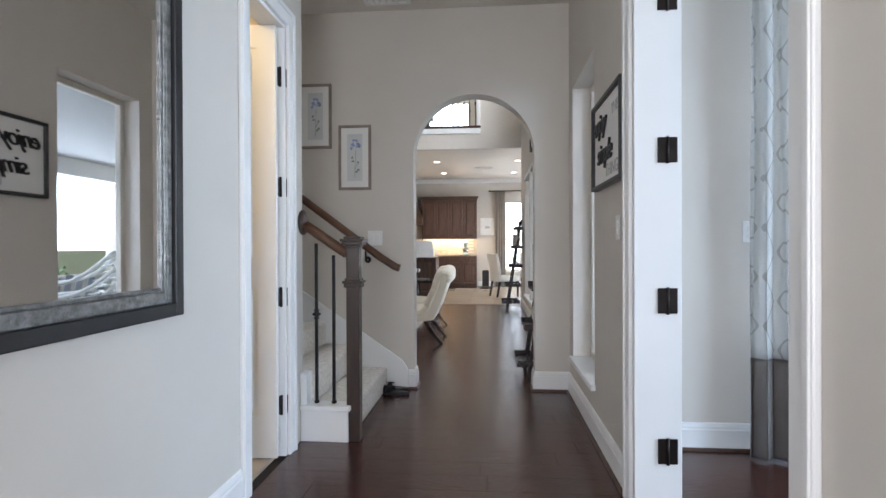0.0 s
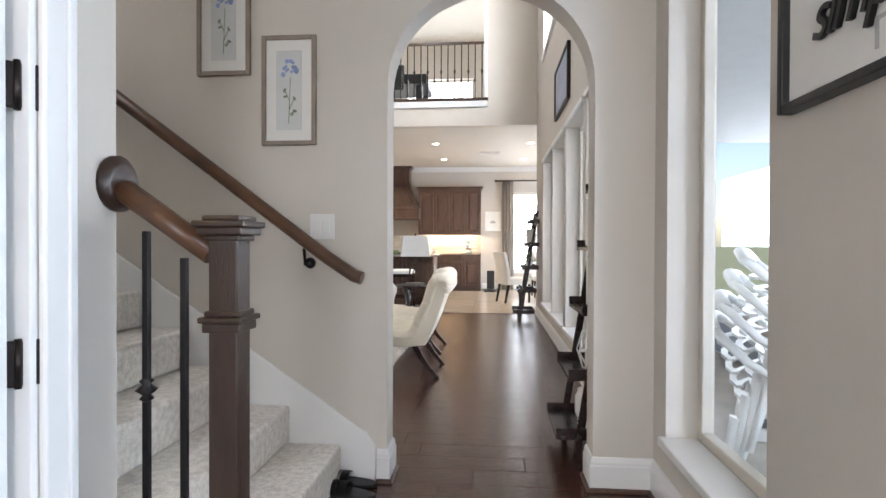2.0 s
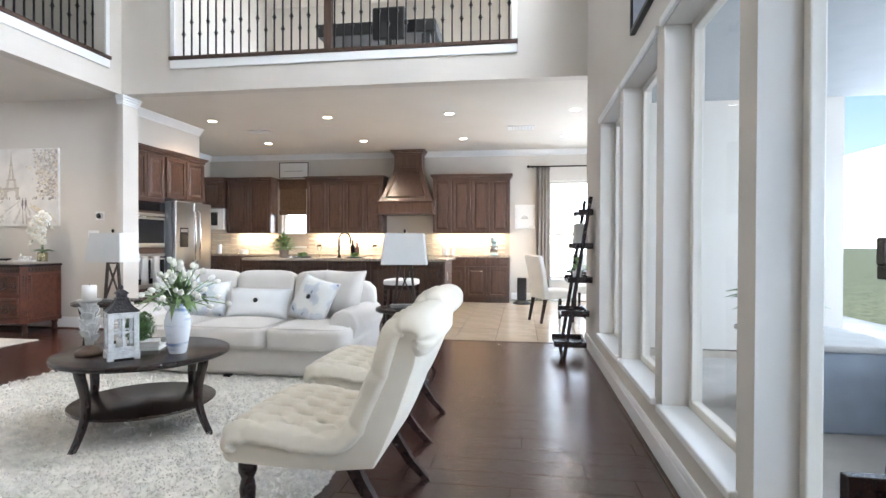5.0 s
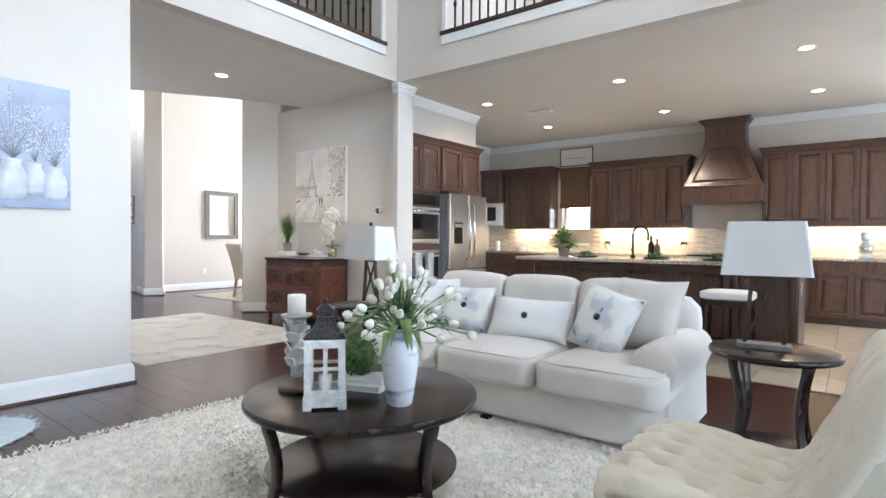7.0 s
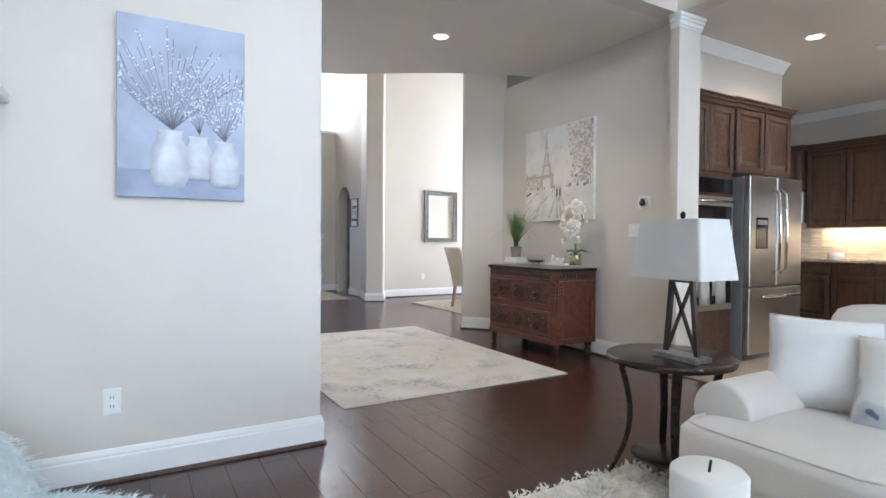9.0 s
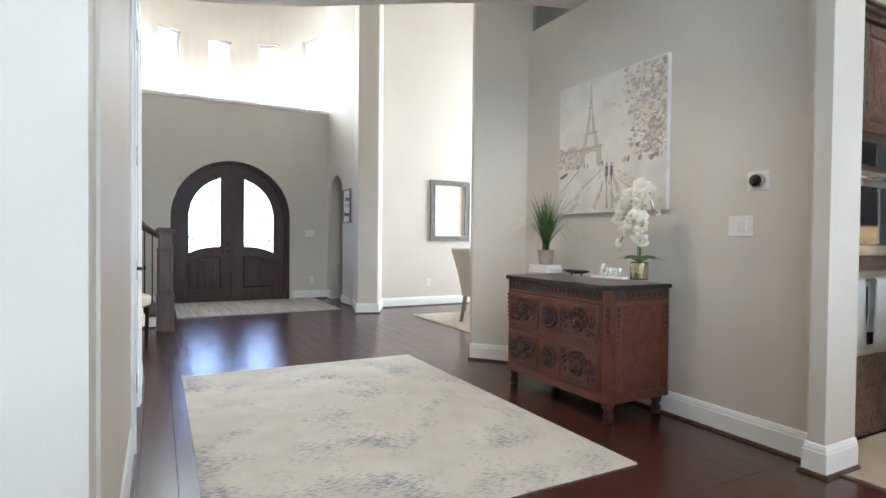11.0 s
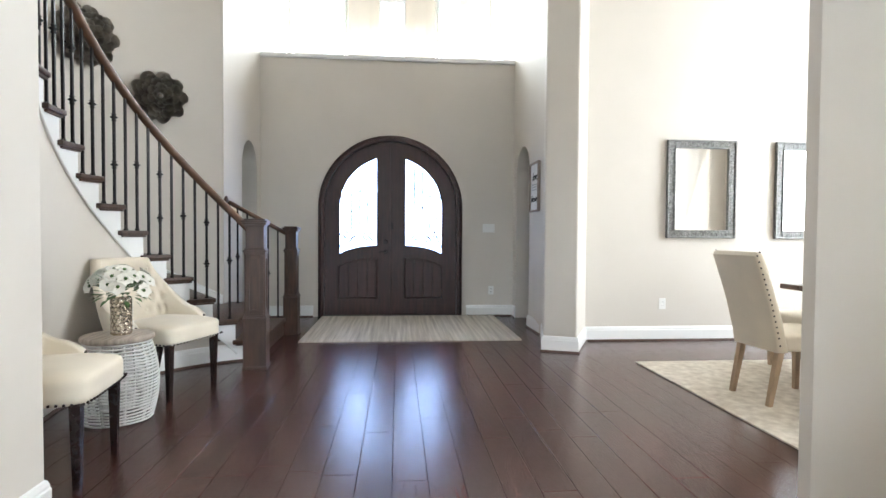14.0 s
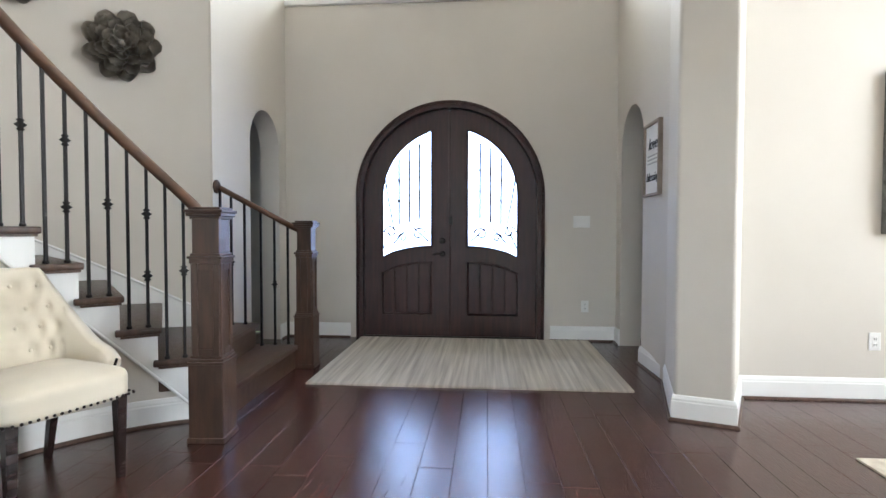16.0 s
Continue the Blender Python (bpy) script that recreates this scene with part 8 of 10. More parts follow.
def dresser():
    root = empty("dresser", pose(-6.825, 10.215, 0), "carved cherry wood dresser with black marble top", "dresser")
    w, d, z0, z1 = 0.555, 0.272, 0.13, 0.855
    bm = bmesh.new()
    c = 0.05
    pts = [(-w, d), (-w, -d + c), (-w + c, -d), (w - c, -d), (w, -d + c), (w, d)]
    lo = [bm.verts.new((x, y, z0)) for x, y in pts]
    hi = [bm.verts.new((x, y, z1)) for x, y in pts]
    bm.faces.new(lo)
    bm.faces.new(hi[::-1])
    for i in range(6):
        bm.faces.new((lo[i], lo[(i + 1) % 6], hi[(i + 1) % 6], hi[i]))
    bmesh.ops.recalc_face_normals(bm, faces=bm.faces)
    mesh_object("carcass", bm, CARVED, parent=root)
    bm = bmesh.new()
    g = 0.025
    pts = [(-w - g, d), (-w - g, -d + c - g / 2), (-w + c - g / 2, -d - g), (w - c + g / 2, -d - g), (w + g, -d + c - g / 2), (w + g, d)]
    add_prism(bm, [(x, -y) for x, y in pts], 0.028, pose(0, 0, 0.872, 90, 0, 0) @ pose(0, -0.028, 0))
    bmesh.ops.recalc_face_normals(bm, faces=bm.faces)
    bmesh.ops.bevel(bm, geom=bm.edges[:], offset=0.005, segments=2, profile=0.5, affect="EDGES")
    mesh_object("marble_top", bm, MARBLE, parent=root)
    bm = bmesh.new()
    add_box(bm, -w + c - 0.01, w - c + 0.01, -d - 0.014, -d + 0.02, 0.845, 0.873, 0.005)
    add_box(bm, -w - 0.012, -w + 0.02, -d + c, d, 0.845, 0.873, 0.005)
    add_box(bm, w - 0.02, w + 0.012, -d + c, d, 0.845, 0.873, 0.005)
    add_box(bm, -w + c - 0.005, w - c + 0.005, -d - 0.010, -d + 0.02, 0.752, 0.765, 0.003)
    add_box(bm, -w + c - 0.005, w - c + 0.005, -d - 0.012, -d + 0.02, z0, z0 + 0.055, 0.005)
    add_box(bm, w - 0.02, w + 0.010, -d + c, d, z0, z0 + 0.055, 0.005)
    add_box(bm, w - 0.02, w + 0.008, -d + c + 0.01, -d + c + 0.06, z0 + 0.055, 0.75, 0.003)
    add_box(bm, w - 0.02, w + 0.008, d - 0.06, d - 0.005, z0 + 0.055, 0.75, 0.003)
    add_box(bm, w - 0.02, w + 0.008, -d + c + 0.06, d - 0.06, 0.70, 0.75, 0.003)
    mesh_object("moulding", bm, CARVED, parent=root)
    # beaded frieze
    bm = bmesh.new()
    add_box(bm, -w + c, w - c, -d - 0.006, -d + 0.01, 0.77, 0.842, 0.002)
    add_box(bm, w - 0.01, w + 0.006, -d + c + 0.005, d - 0.01, 0.77, 0.842, 0.002)
    mesh_object("frieze", bm, CARVED_DARK, parent=root)
    for k in range(24):
        x = -w + c + 0.025 + k * (2 * (w - c) - 0.05) / 23
        bm = bmesh.new()
        bmesh.ops.create_uvsphere(bm, u_segments=8, v_segments=5, radius=0.0145, matrix=pose(x, -d - 0.007, 0.806) @ Matrix.Diagonal((1, 0.6, 1.25, 1)))
        mesh_object("frieze_bead", bm, CARVED_DARK, True, root)
    for k in range(9):
        y = -d + c + 0.03 + k * 0.047
        bm = bmesh.new()
        bmesh.ops.create_uvsphere(bm, u_segments=8, v_segments=5, radius=0.0145, matrix=pose(w + 0.006, y, 0.806) @ Matrix.Diagonal((0.6, 1, 1.25, 1)))
        mesh_object("frieze_bead", bm, CARVED_DARK, True, root)
    # two drawers with carved scrolls and a rosette
    for zc in (0.615, 0.325):
        bm = bmesh.new()
        hw, hh = w - c - 0.012, 0.125
        add_box(bm, -hw, hw, -d - 0.012, -d, zc - hh, zc + hh, 0.004)
        for x0, x1 in ((-hw + 0.012, -0.115), (0.115, hw - 0.012)):
            for a0, a1, b0, b1 in ((x0, x1, zc + hh - 0.028, zc + hh - 0.012), (x0, x1, zc - hh + 0.012, zc - hh + 0.028), (x0, x0 + 0.016, zc - hh + 0.028, zc + hh - 0.028), (x1 - 0.016, x1, zc - hh + 0.028, zc + hh - 0.028)):
                add_box(bm, a0, a1, -d - 0.020, -d - 0.011, b0, b1, 0.004)
        front = mesh_object("drawer", bm, CARVED, parent=root)
        bm = bmesh.new()
        add_lathe(bm, [(0.082, 0.0), (0.082, 0.012), (0.070, 0.016), (0.064, 0.010), (0.060, 0.008), (0.018, 0.012), (0.016, 0.02), (0.001, 0.022)], 24, pose(0, -d - 0.011, zc, 90, 0, 0))
        for k in range(12):
            a = k * math.pi / 6
            add_tube(bm, [(0.02 * math.cos(a), -d - 0.026, zc + 0.02 * math.sin(a)), (0.056 * math.cos(a), -d - 0.022, zc + 0.056 * math.sin(a))], [0.004, 0.009], 5)
        mesh_object("carved_rosette", bm, CARVED_DARK, parent=front)
        for s in (-1, 1):
            carved_panel(front, s, s * (hw + 0.10) / 2, -d - 0.012, zc)
    # fluted drops on the corners, turned feet
    for x, y, rz in ((-w + c / 2, -d + c / 2, -45), (w - c / 2, -d + c / 2, 45), (w + 0.0, -d + c + 0.035, 90), (w + 0.0, d - 0.033, 90)):
        bm = bmesh.new()
        for k in range(7):
            bmesh.ops.create_uvsphere(bm, u_segments=8, v_segments=5, radius=0.016 - 0.0012 * k, matrix=pose(x, y, 0, 0, 0, rz) @ pose(0, -0.006, 0.72 - k * 0.034))
        mesh_object("carved_drop", bm, CARVED_DARK, True, root)
    for x in (-w + 0.05, w - 0.05):
        for y in (-d + 0.06, d - 0.05):
            lathe("foot", [(0.018, 0), (0.030, 0.015), (0.034, 0.045), (0.022, 0.075), (0.034, 0.09), (0.038, 0.11), (0.03, 0.135)], CARVED_DARK, 14, root, pose(x, y, 0))


dresser()
DT = 0.90


def grass_plant(m):
    root = empty("grass_plant", m, "spiky green grass plant in a taupe pot", "plant")
    lathe("pot", [(0.042, 0), (0.046, 0.004), (0.05, 0.03), (0.049, 0.034), (0.055, 0.065), (0.054, 0.069), (0.06, 0.10), (0.063, 0.105), (0.052, 0.105), (0.001, 0.095)], TAUPE, 24, root)
    bm, rng = bmesh.new(), random.Random(12)
    for k in range(255):
        a = rng.uniform(0, 6.283)
        far = k > 225
        reach = rng.uniform(0.16, 0.34) if far else rng.uniform(0.03, 0.24)
        h = rng.uniform(0.02, 0.10) if far else rng.uniform(0.22, 0.42)
        p = Vector((0.02 * math.cos(a + 2), 0.02 * math.sin(a + 2), 0.095))
        w = rng.uniform(0.0028, 0.0058)
        s = Vector((-math.sin(a), math.cos(a), 0)) * w
        prev = None
        for j in range(6):
            t = j / 5
            arch = (4 * t * (1 - t) * 0.16 if far else 0)
            q = p + Vector((math.cos(a) * reach * t ** 1.6, math.sin(a) * reach * t ** 1.6, h * t + arch))
            cur = [bm.verts.new(q - s * (1 - t * 0.9)), bm.verts.new(q + s * (1 - t * 0.9))]
            if prev:
                bm.faces.new((prev[0], prev[1], cur[1], cur[0]))
            prev = cur
    tagged(mesh_object("blades", bm, LEAF, parent=root), kind="stuff")


book(pose(-7.18, 10.18, DT), 0.22, 0.16, 0.028, "white hardback book on the dresser", "books on the dresser")
book(pose(-7.18, 10.18, DT + 0.028, 0, 0, 4), 0.21, 0.15, 0.03, "white hardback book on the dresser", "books on the dresser")
grass_plant(pose(-7.19, 10.19, DT + 0.058) @ Matrix.Scale(1.12, 4))
_t = empty("tray", pose(-6.78, 10.14, DT), "dark leaf-shaped dish with gold rim", "dish")
lathe("dish", [(0.02, 0.012), (0.09, 0.02), (0.13, 0.038), (0.125, 0.038), (0.08, 0.026), (0.001, 0.02)], BLACK, 28, _t, Matrix.Diagonal((1.0, 0.5, 1, 1)))
for x in (-0.05, 0.05):
    lathe("foot", [(0.006, 0), (0.006, 0.016)], BRONZE, 8, _t, pose(x, 0, 0))


def orchid(m):
    root = empty("orchid", m, "white orchid in a hammered gold pot", "plant")
    GOLD = material("hammered_gold", (0.62, 0.56, 0.36), 0.2, metal=1.0, vary=0.1, scale=60, bump=0.8, grain=60)
    lathe("pot", [(0.052, 0), (0.058, 0.01), (0.058, 0.105), (0.055, 0.115), (0.05, 0.11), (0.001, 0.1)], GOLD, 24, root)
    rng = random.Random(9)
    stems, blooms, leaves, hearts = bmesh.new(), bmesh.new(), bmesh.new(), bmesh.new()
    # two tall sprays arching apart and a lower one in front
    for dx, dy, top, lean, fwd, n in ((0.01, 0.0, 0.46, -0.20, 0.02, 16), (-0.01, 0.01, 0.50, 0.13, -0.03, 17), (0.03, -0.02, 0.32, 0.06, -0.08, 15), (-0.02, 0.0, 0.25, -0.20, 0.03, 9)):
        pts = []
        for j in range(14):
            t = j / 13
            over = max(0.0, t - 0.45) / 0.55
            pts.append(Vector((dx + lean * over ** 1.15, dy + fwd * t, 0.10 + top * math.sin(min(1.0, t / 0.72) * math.pi / 2) - 0.30 * max(0.0, t - 0.72) - 0.35 * max(0.0, t - 0.8))))
        add_tube(stems, pts, 0.0032, 5)
        for k in range(n):
            t = 0.42 + 0.58 * k / (n - 1)
            i = min(12, int(t * 13))
            p = pts[i].lerp(pts[i + 1], t * 13 - i) + Vector((rng.uniform(-0.035, 0.035), -0.015 + rng.uniform(-0.035, 0.025), rng.uniform(-0.035, 0.02)))
            nrm = Vector((rng.uniform(-0.7, 0.9), -1, rng.uniform(-0.5, 0.3)))
            mm = Matrix.Translation(p) @ nrm.to_track_quat("Z", "Y").to_matrix().to_4x4() @ pose(0, 0, 0, 0, 0, rng.uniform(0, 70))
            size = rng.uniform(0.040, 0.054) * (0.45 if k == n - 1 else 1)
            for q in range(5):
                a = q * 2 * math.pi / 5
                c, s, wide = math.cos(a), math.sin(a), size * (0.62 if q in (1, 4) else 0.42)
                row = []
                for u, half, lift in ((0.04, 0.10, 0.004), (0.35, 0.8, 0.008), (0.65, 1.0, 0.009), (0.9, 0.62, 0.003), (1.0, 0.15, -0.003)):
                    row.append([blooms.verts.new(mm @ Vector((size * u * c - e * wide * half * s, size * u * s + e * wide * half * c, lift - 0.006 * abs(e)))) for e in (-1, 0, 1)])
                for r0, r1 in zip(row, row[1:]):
                    for e in (0, 1):
                        blooms.faces.new((r0[e], r0[e + 1], r1[e + 1], r1[e])).smooth = True
            add_lathe(hearts, [(0.008, 0.0), (0.009, 0.008), (0.004, 0.016), (0.001, 0.017)], 6, mm)
    for k in range(5):
        a = k * 1.25 + 0.4
        leaf_quad(leaves, (0, 0, 0.11), (math.cos(a), math.sin(a), 0.35), (0, 0, 1), 0.18, 0.075, 0.8)
    mesh_object("stem", stems, LEAF, parent=root)
    tagged(mesh_object("bloom", blooms, PETAL, parent=root), kind="stuff")
    tagged(mesh_object("bloom_heart", hearts, material("yellow_bloom_heart", (0.70, 0.52, 0.22), 0.6), parent=root), kind="stuff")
    mesh_object("leaf", leaves, LEAF, parent=root)


orchid(pose(-6.33, 10.27, DT))
_w = empty("word_ornament", pose(-6.475, 10.15, DT, 0, 0, 6), "white script word ornament on a block", "ornament")
box("block", -0.13, 0.13, -0.03, 0.03, 0, 0.018, PORCELAIN, 0.003, parent=_w)
lettering("script_word", "love", 0.115, PORCELAIN, _w, pose(0, 0, 0.055, 90, 0, 0), 0.012, shear=0.3, space=0.85)

# large canvas of a rainy avenue
CANVAS = material("pale_grey_painted_canvas", (0.70, 0.675, 0.64), 0.85, vary=0.1, scale=5, bump=0.35, grain=180)
GREYPAINT = material("grey_tower_paint", (0.47, 0.43, 0.385), 0.85, vary=0.2, scale=20, bump=0.3)
DARKPAINT = material("dark_figure_paint", (0.20, 0.18, 0.17), 0.85, vary=0.3, scale=40)
WALKERPAINT = material("grey_walker_paint", (0.33, 0.30, 0.28), 0.85, vary=0.3, scale=40)
TOWERPAINT = material("beige_tower_paint", (0.53, 0.49, 0.43), 0.85, vary=0.15, scale=25, bump=0.3)
STREETGREY = material("taupe_street_paint", (0.55, 0.505, 0.47), 0.85, vary=0.12, scale=12, bump=0.3)
LEAFPAINT = material("taupe_foliage_paint", (0.52, 0.475, 0.44), 0.85, vary=0.35, scale=30, bump=0.3)
YELLOWPAINT = material("straw_foliage_paint", (0.66, 0.59, 0.45), 0.85, vary=0.2, scale=30, bump=0.3)
LIGHTPAINT = material("white_street_paint", (0.72, 0.70, 0.66), 0.85, vary=0.1, scale=12, bump=0.3)


def avenue_canvas():
    w, h = 1.08, 1.04
    root = empty("canvas_picture", on_wall(-6.83, 10.5, 1.885, "N"), "large grey canvas of a tower above an avenue", "picture")
    box("canvas", -w / 2, w / 2, -0.035, 0, -h / 2, h / 2, CANVAS, 0.003, parent=root)
    rng = random.Random(14)

    def strokes(part, polygons, mat, y=-0.036, stuff=False):
        """Flat dabs of paint on the canvas."""
        bm = bmesh.new()
        for pts in polygons:
            bm.faces.new([bm.verts.new((max(-0.537, min(0.537, x)), y - 0.0008 * rng.random(), max(-0.517, min(0.517, z)))) for x, z in pts])
        ob = mesh_object(part, bm, mat, parent=root)
        return tagged(ob, kind="stuff") if stuff else ob

    def line(x0, z0, x1, z1, t0, t1=None):
        d = Vector((x1 - x0, z1 - z0)).normalized()
        n, t1 = Vector((-d.y, d.x)), t0 if t1 is None else t1
        return [(x0 - n.x * t0, z0 - n.y * t0), (x1 - n.x * t1, z1 - n.y * t1), (x1 + n.x * t1, z1 + n.y * t1), (x0 + n.x * t0, z0 + n.y * t0)]

    # avenue: fans of pale and taupe strokes
    fan = lambda: (rng.uniform(-0.06, 0.06), rng.uniform(-0.75, 0.75))
    for mat, n, y in ((STREETGREY, 26, -0.0358), (LIGHTPAINT, 22, -0.0362), (YELLOWPAINT, 4, -0.0366)):
        polys = []
        for k in range(n):
            a, b = fan()
            t = rng.uniform(0.0, 0.6)
            t2 = min(1.0, t + rng.uniform(0.2, 0.5))
            at = lambda q: (a + (b - a) * q, -0.15 - 0.36 * q)
            polys.append(line(*at(t), *at(t2), 0.003 + 0.014 * t, 0.004 + 0.02 * t2))
        strokes("painted_avenue", polys, mat, y)
    # tower: four tapering legs, platforms, an arch
    cx = -0.17
    polys = []
    for s in (-1, 1):
        polys.append([(cx + s * 0.125, -0.15), (cx + s * 0.065, -0.15), (cx + s * 0.06, -0.02), (cx + s * 0.105, -0.02)])
        polys.append([(cx + s * 0.092, -0.01), (cx + s * 0.045, -0.01), (cx + s * 0.03, 0.10), (cx + s * 0.062, 0.10)])
        polys.append([(cx + s * 0.052, 0.11), (cx + s * 0.012, 0.11), (cx + s * 0.002, 0.30), (cx + s * 0.018, 0.30)])
    polys.append([(cx - 0.018, 0.30), (cx + 0.018, 0.30), (cx + 0.002, 0.49), (cx - 0.002, 0.49)])
    arch = [(cx + 0.105 * math.cos(radians(a)), -0.12 + 0.085 * math.sin(radians(a))) for a in range(0, 181, 20)]
    polys.append([(cx + 0.115, -0.015), (cx + 0.115, -0.12)] + arch + [(cx - 0.115, -0.12), (cx - 0.115, -0.015)])
    strokes("painted_tower", polys, TOWERPAINT, -0.0372)
    strokes("painted_platform", [line(cx - 0.125, -0.018, cx + 0.125, -0.008, 0.011), line(cx - 0.078, 0.10, cx + 0.078, 0.106, 0.009), line(cx - 0.03, 0.30, cx + 0.03, 0.302, 0.005), line(cx - 0.07, -0.055, cx + 0.03, -0.035, 0.003)], GREYPAINT, -0.0384)
    # trees and far houses
    for mat, n in ((LEAFPAINT, 520), (YELLOWPAINT, 190), (LIGHTPAINT, 70), (WALKERPAINT, 60)):
        polys = []
        for k in range(n):
            right = rng.random() < 0.8
            x = 0.54 - abs(rng.gauss(0, 0.20)) if right else rng.uniform(-0.53, -0.30)
            z = rng.uniform(-0.12, 0.50) if right else rng.uniform(-0.15, 0.02)
            if mat is WALKERPAINT:
                x, z = 0.50 - abs(rng.gauss(0, 0.10)), rng.gauss(-0.03, 0.06)
            elif right and x < 0.32 - 0.42 * (z + 0.12) * rng.random() ** 0.5 - 0.12 * rng.random():
                continue
            r, turn = rng.uniform(0.008, 0.034), rng.uniform(0, 6)
            polys.append([(x + r * rng.uniform(0.6, 1) * math.cos(turn + q), z + 0.7 * r * rng.uniform(0.6, 1) * math.sin(turn + q)) for q in (0, 1, 2, 3.1, 4.2, 5.2)])
        strokes("painted_foliage", polys, mat, -0.037, True)
    # walkers in the distance and a couple in front, with their reflections
    polys = []
    for x0, n in ((-0.30, 5), (-0.21, 4), (-0.06, 5), (0.19, 7), (0.30, 3), (0.48, 2)):
        for k in range(n):
            x, hh = x0 + rng.uniform(-0.03, 0.03), rng.uniform(0.02, 0.045)
            polys.append(line(x, -0.165, x + 0.003, -0.165 + hh, 0.004, 0.006))
    strokes("painted_walkers", polys, WALKERPAINT, -0.0388)
    polys = [line(-0.52, -0.22, -0.43, -0.19, 0.012), line(-0.50, -0.33, -0.30, -0.18, 0.003)]
    for x in (0.005, 0.055):
        polys += [line(x, -0.17, x, -0.245, 0.013, 0.016), line(x - 0.004, -0.245, x + 0.002, -0.30, 0.009, 0.004), line(x, -0.163, x, -0.147, 0.007, 0.006)]
    strokes("painted_couple", polys, DARKPAINT, -0.0392)
    strokes("painted_reflection", [line(x, -0.30, x + 0.01, -0.49, 0.006, 0.011) for x in (0.003, 0.055)], GREYPAINT, -0.0380)


avenue_canvas()
_t = empty("thermostat", on_wall(-5.69, 10.5, 1.50, "N"), "round black thermostat on a white plate", "thermostat")
box("plate", -0.065, 0.065, -0.006, 0, -0.055, 0.055, PLASTIC, 0.003, parent=_t)
lathe("dial", [(0.042, 0), (0.042, 0.022), (0.036, 0.027), (0.001, 0.028)], CHROME, 28, _t, pose(0, -0.006, 0, 90, 0, 0))
lathe("face", [(0.034, 0), (0.001, 0.001)], BLACKGLASS, 28, _t, pose(0, -0.0345, 0, 90, 0, 0))
wall_plate(on_wall(-5.79, 10.5, 1.245, "N"), 0.15, 0.12, "white double rocker light switch", 2)


def faded_rug(name, cx, cy, w, d, label, mat, t=0.008):
    bm = bmesh.new()
    n = 14
    g = [[bm.verts.new(((i / n - 0.5) * w + 0.004 * noise.noise(Vector((i, j, 1))), (j / n - 0.5) * d + 0.004 * noise.noise(Vector((i, j, 5))), t)) for j in range(n + 1)] for i in range(n + 1)]
    for i in range(n):
        for j in range(n):
            bm.faces.new((g[i][j], g[i + 1][j], g[i + 1][j + 1], g[i][j + 1]))
    r = bmesh.ops.extrude_face_region(bm, geom=bm.faces[:])
    bmesh.ops.translate(bm, vec=(0, 0, -t + 0.001), verts=[v for v in r["geom"] if isinstance(v, bmesh.types.BMVert)])
    bmesh.ops.recalc_face_normals(bm, faces=bm.faces)
    return tagged(mesh_object(name, bm, mat, at=pose(cx, cy, 0)), label, "rug")


def distressed():
    m = material("distressed_rug_pile", (0.62, 0.585, 0.53), 0.95, vary=0.1, scale=3, bump=0.4, grain=220)
    nt = m.node_tree
    b = nt.nodes["Principled BSDF"]
    base = b.inputs["Base Color"].links[0].from_socket
    co = nt.nodes.new("ShaderNodeTexCoord")
    mp = nt.nodes.new("ShaderNodeMapping")
    mp.inputs["Scale"].default_value = (30, 9, 1)
    nt.links.new(co.outputs["Object"], mp.inputs[0])
    fine, broad = nt.nodes.new("ShaderNodeTexNoise"), nt.nodes.new("ShaderNodeTexNoise")
    fine.inputs["Scale"].default_value, fine.inputs["Detail"].default_value = 2.6, 8
    broad.inputs["Scale"].default_value = 2.6
    nt.links.new(mp.outputs[0], fine.inputs[0])
    nt.links.new(co.outputs["Object"], broad.inputs[0])
    prod = nt.nodes.new("ShaderNodeMath")
    prod.operation = "MULTIPLY"
    nt.links.new(fine.outputs[0], prod.inputs[0])
    nt.links.new(broad.outputs[0], prod.inputs[1])
    r = nt.nodes.new("ShaderNodeMapRange")
    r.inputs[1].default_value, r.inputs[2].default_value = 0.275, 0.40
    nt.links.new(prod.outputs[0], r.inputs[0])
    mix = nt.nodes.new("ShaderNodeMix")
    mix.data_type = "RGBA"
    mix.inputs[7].default_value = (0.27, 0.29, 0.33, 1)
    nt.links.new(r.outputs[0], mix.inputs[0])
    nt.links.new(base, mix.inputs[6])
    nt.links.new(mix.outputs[2], b.inputs["Base Color"])
    return m


faded_rug("area_rug", -7.22, 8.665, 2.875, 2.01, "faded cream and blue distressed area rug", distressed())
JUTE = material("striped_natural_jute", (0.64, 0.59, 0.51), 0.95, second=(0.43, 0.385, 0.32), scale=2.0, stretch=(0.4, 14, 1), bump=0.7, grain=120)
faded_rug("door_mat", -13.07, 8.9, 1.76, 2.36, "striped natural jute rug before the entry door", JUTE, 0.014)
WEAVE = material("cream_patterned_wool", (0.68, 0.63, 0.54), 0.95, second=(0.52, 0.46, 0.38), scale=14, bump=0.6, grain=90)
faded_rug("dining_rug", -9.83, 12.5, 2.66, 3.25, "cream patterned wool rug under the table", WEAVE, 0.01)

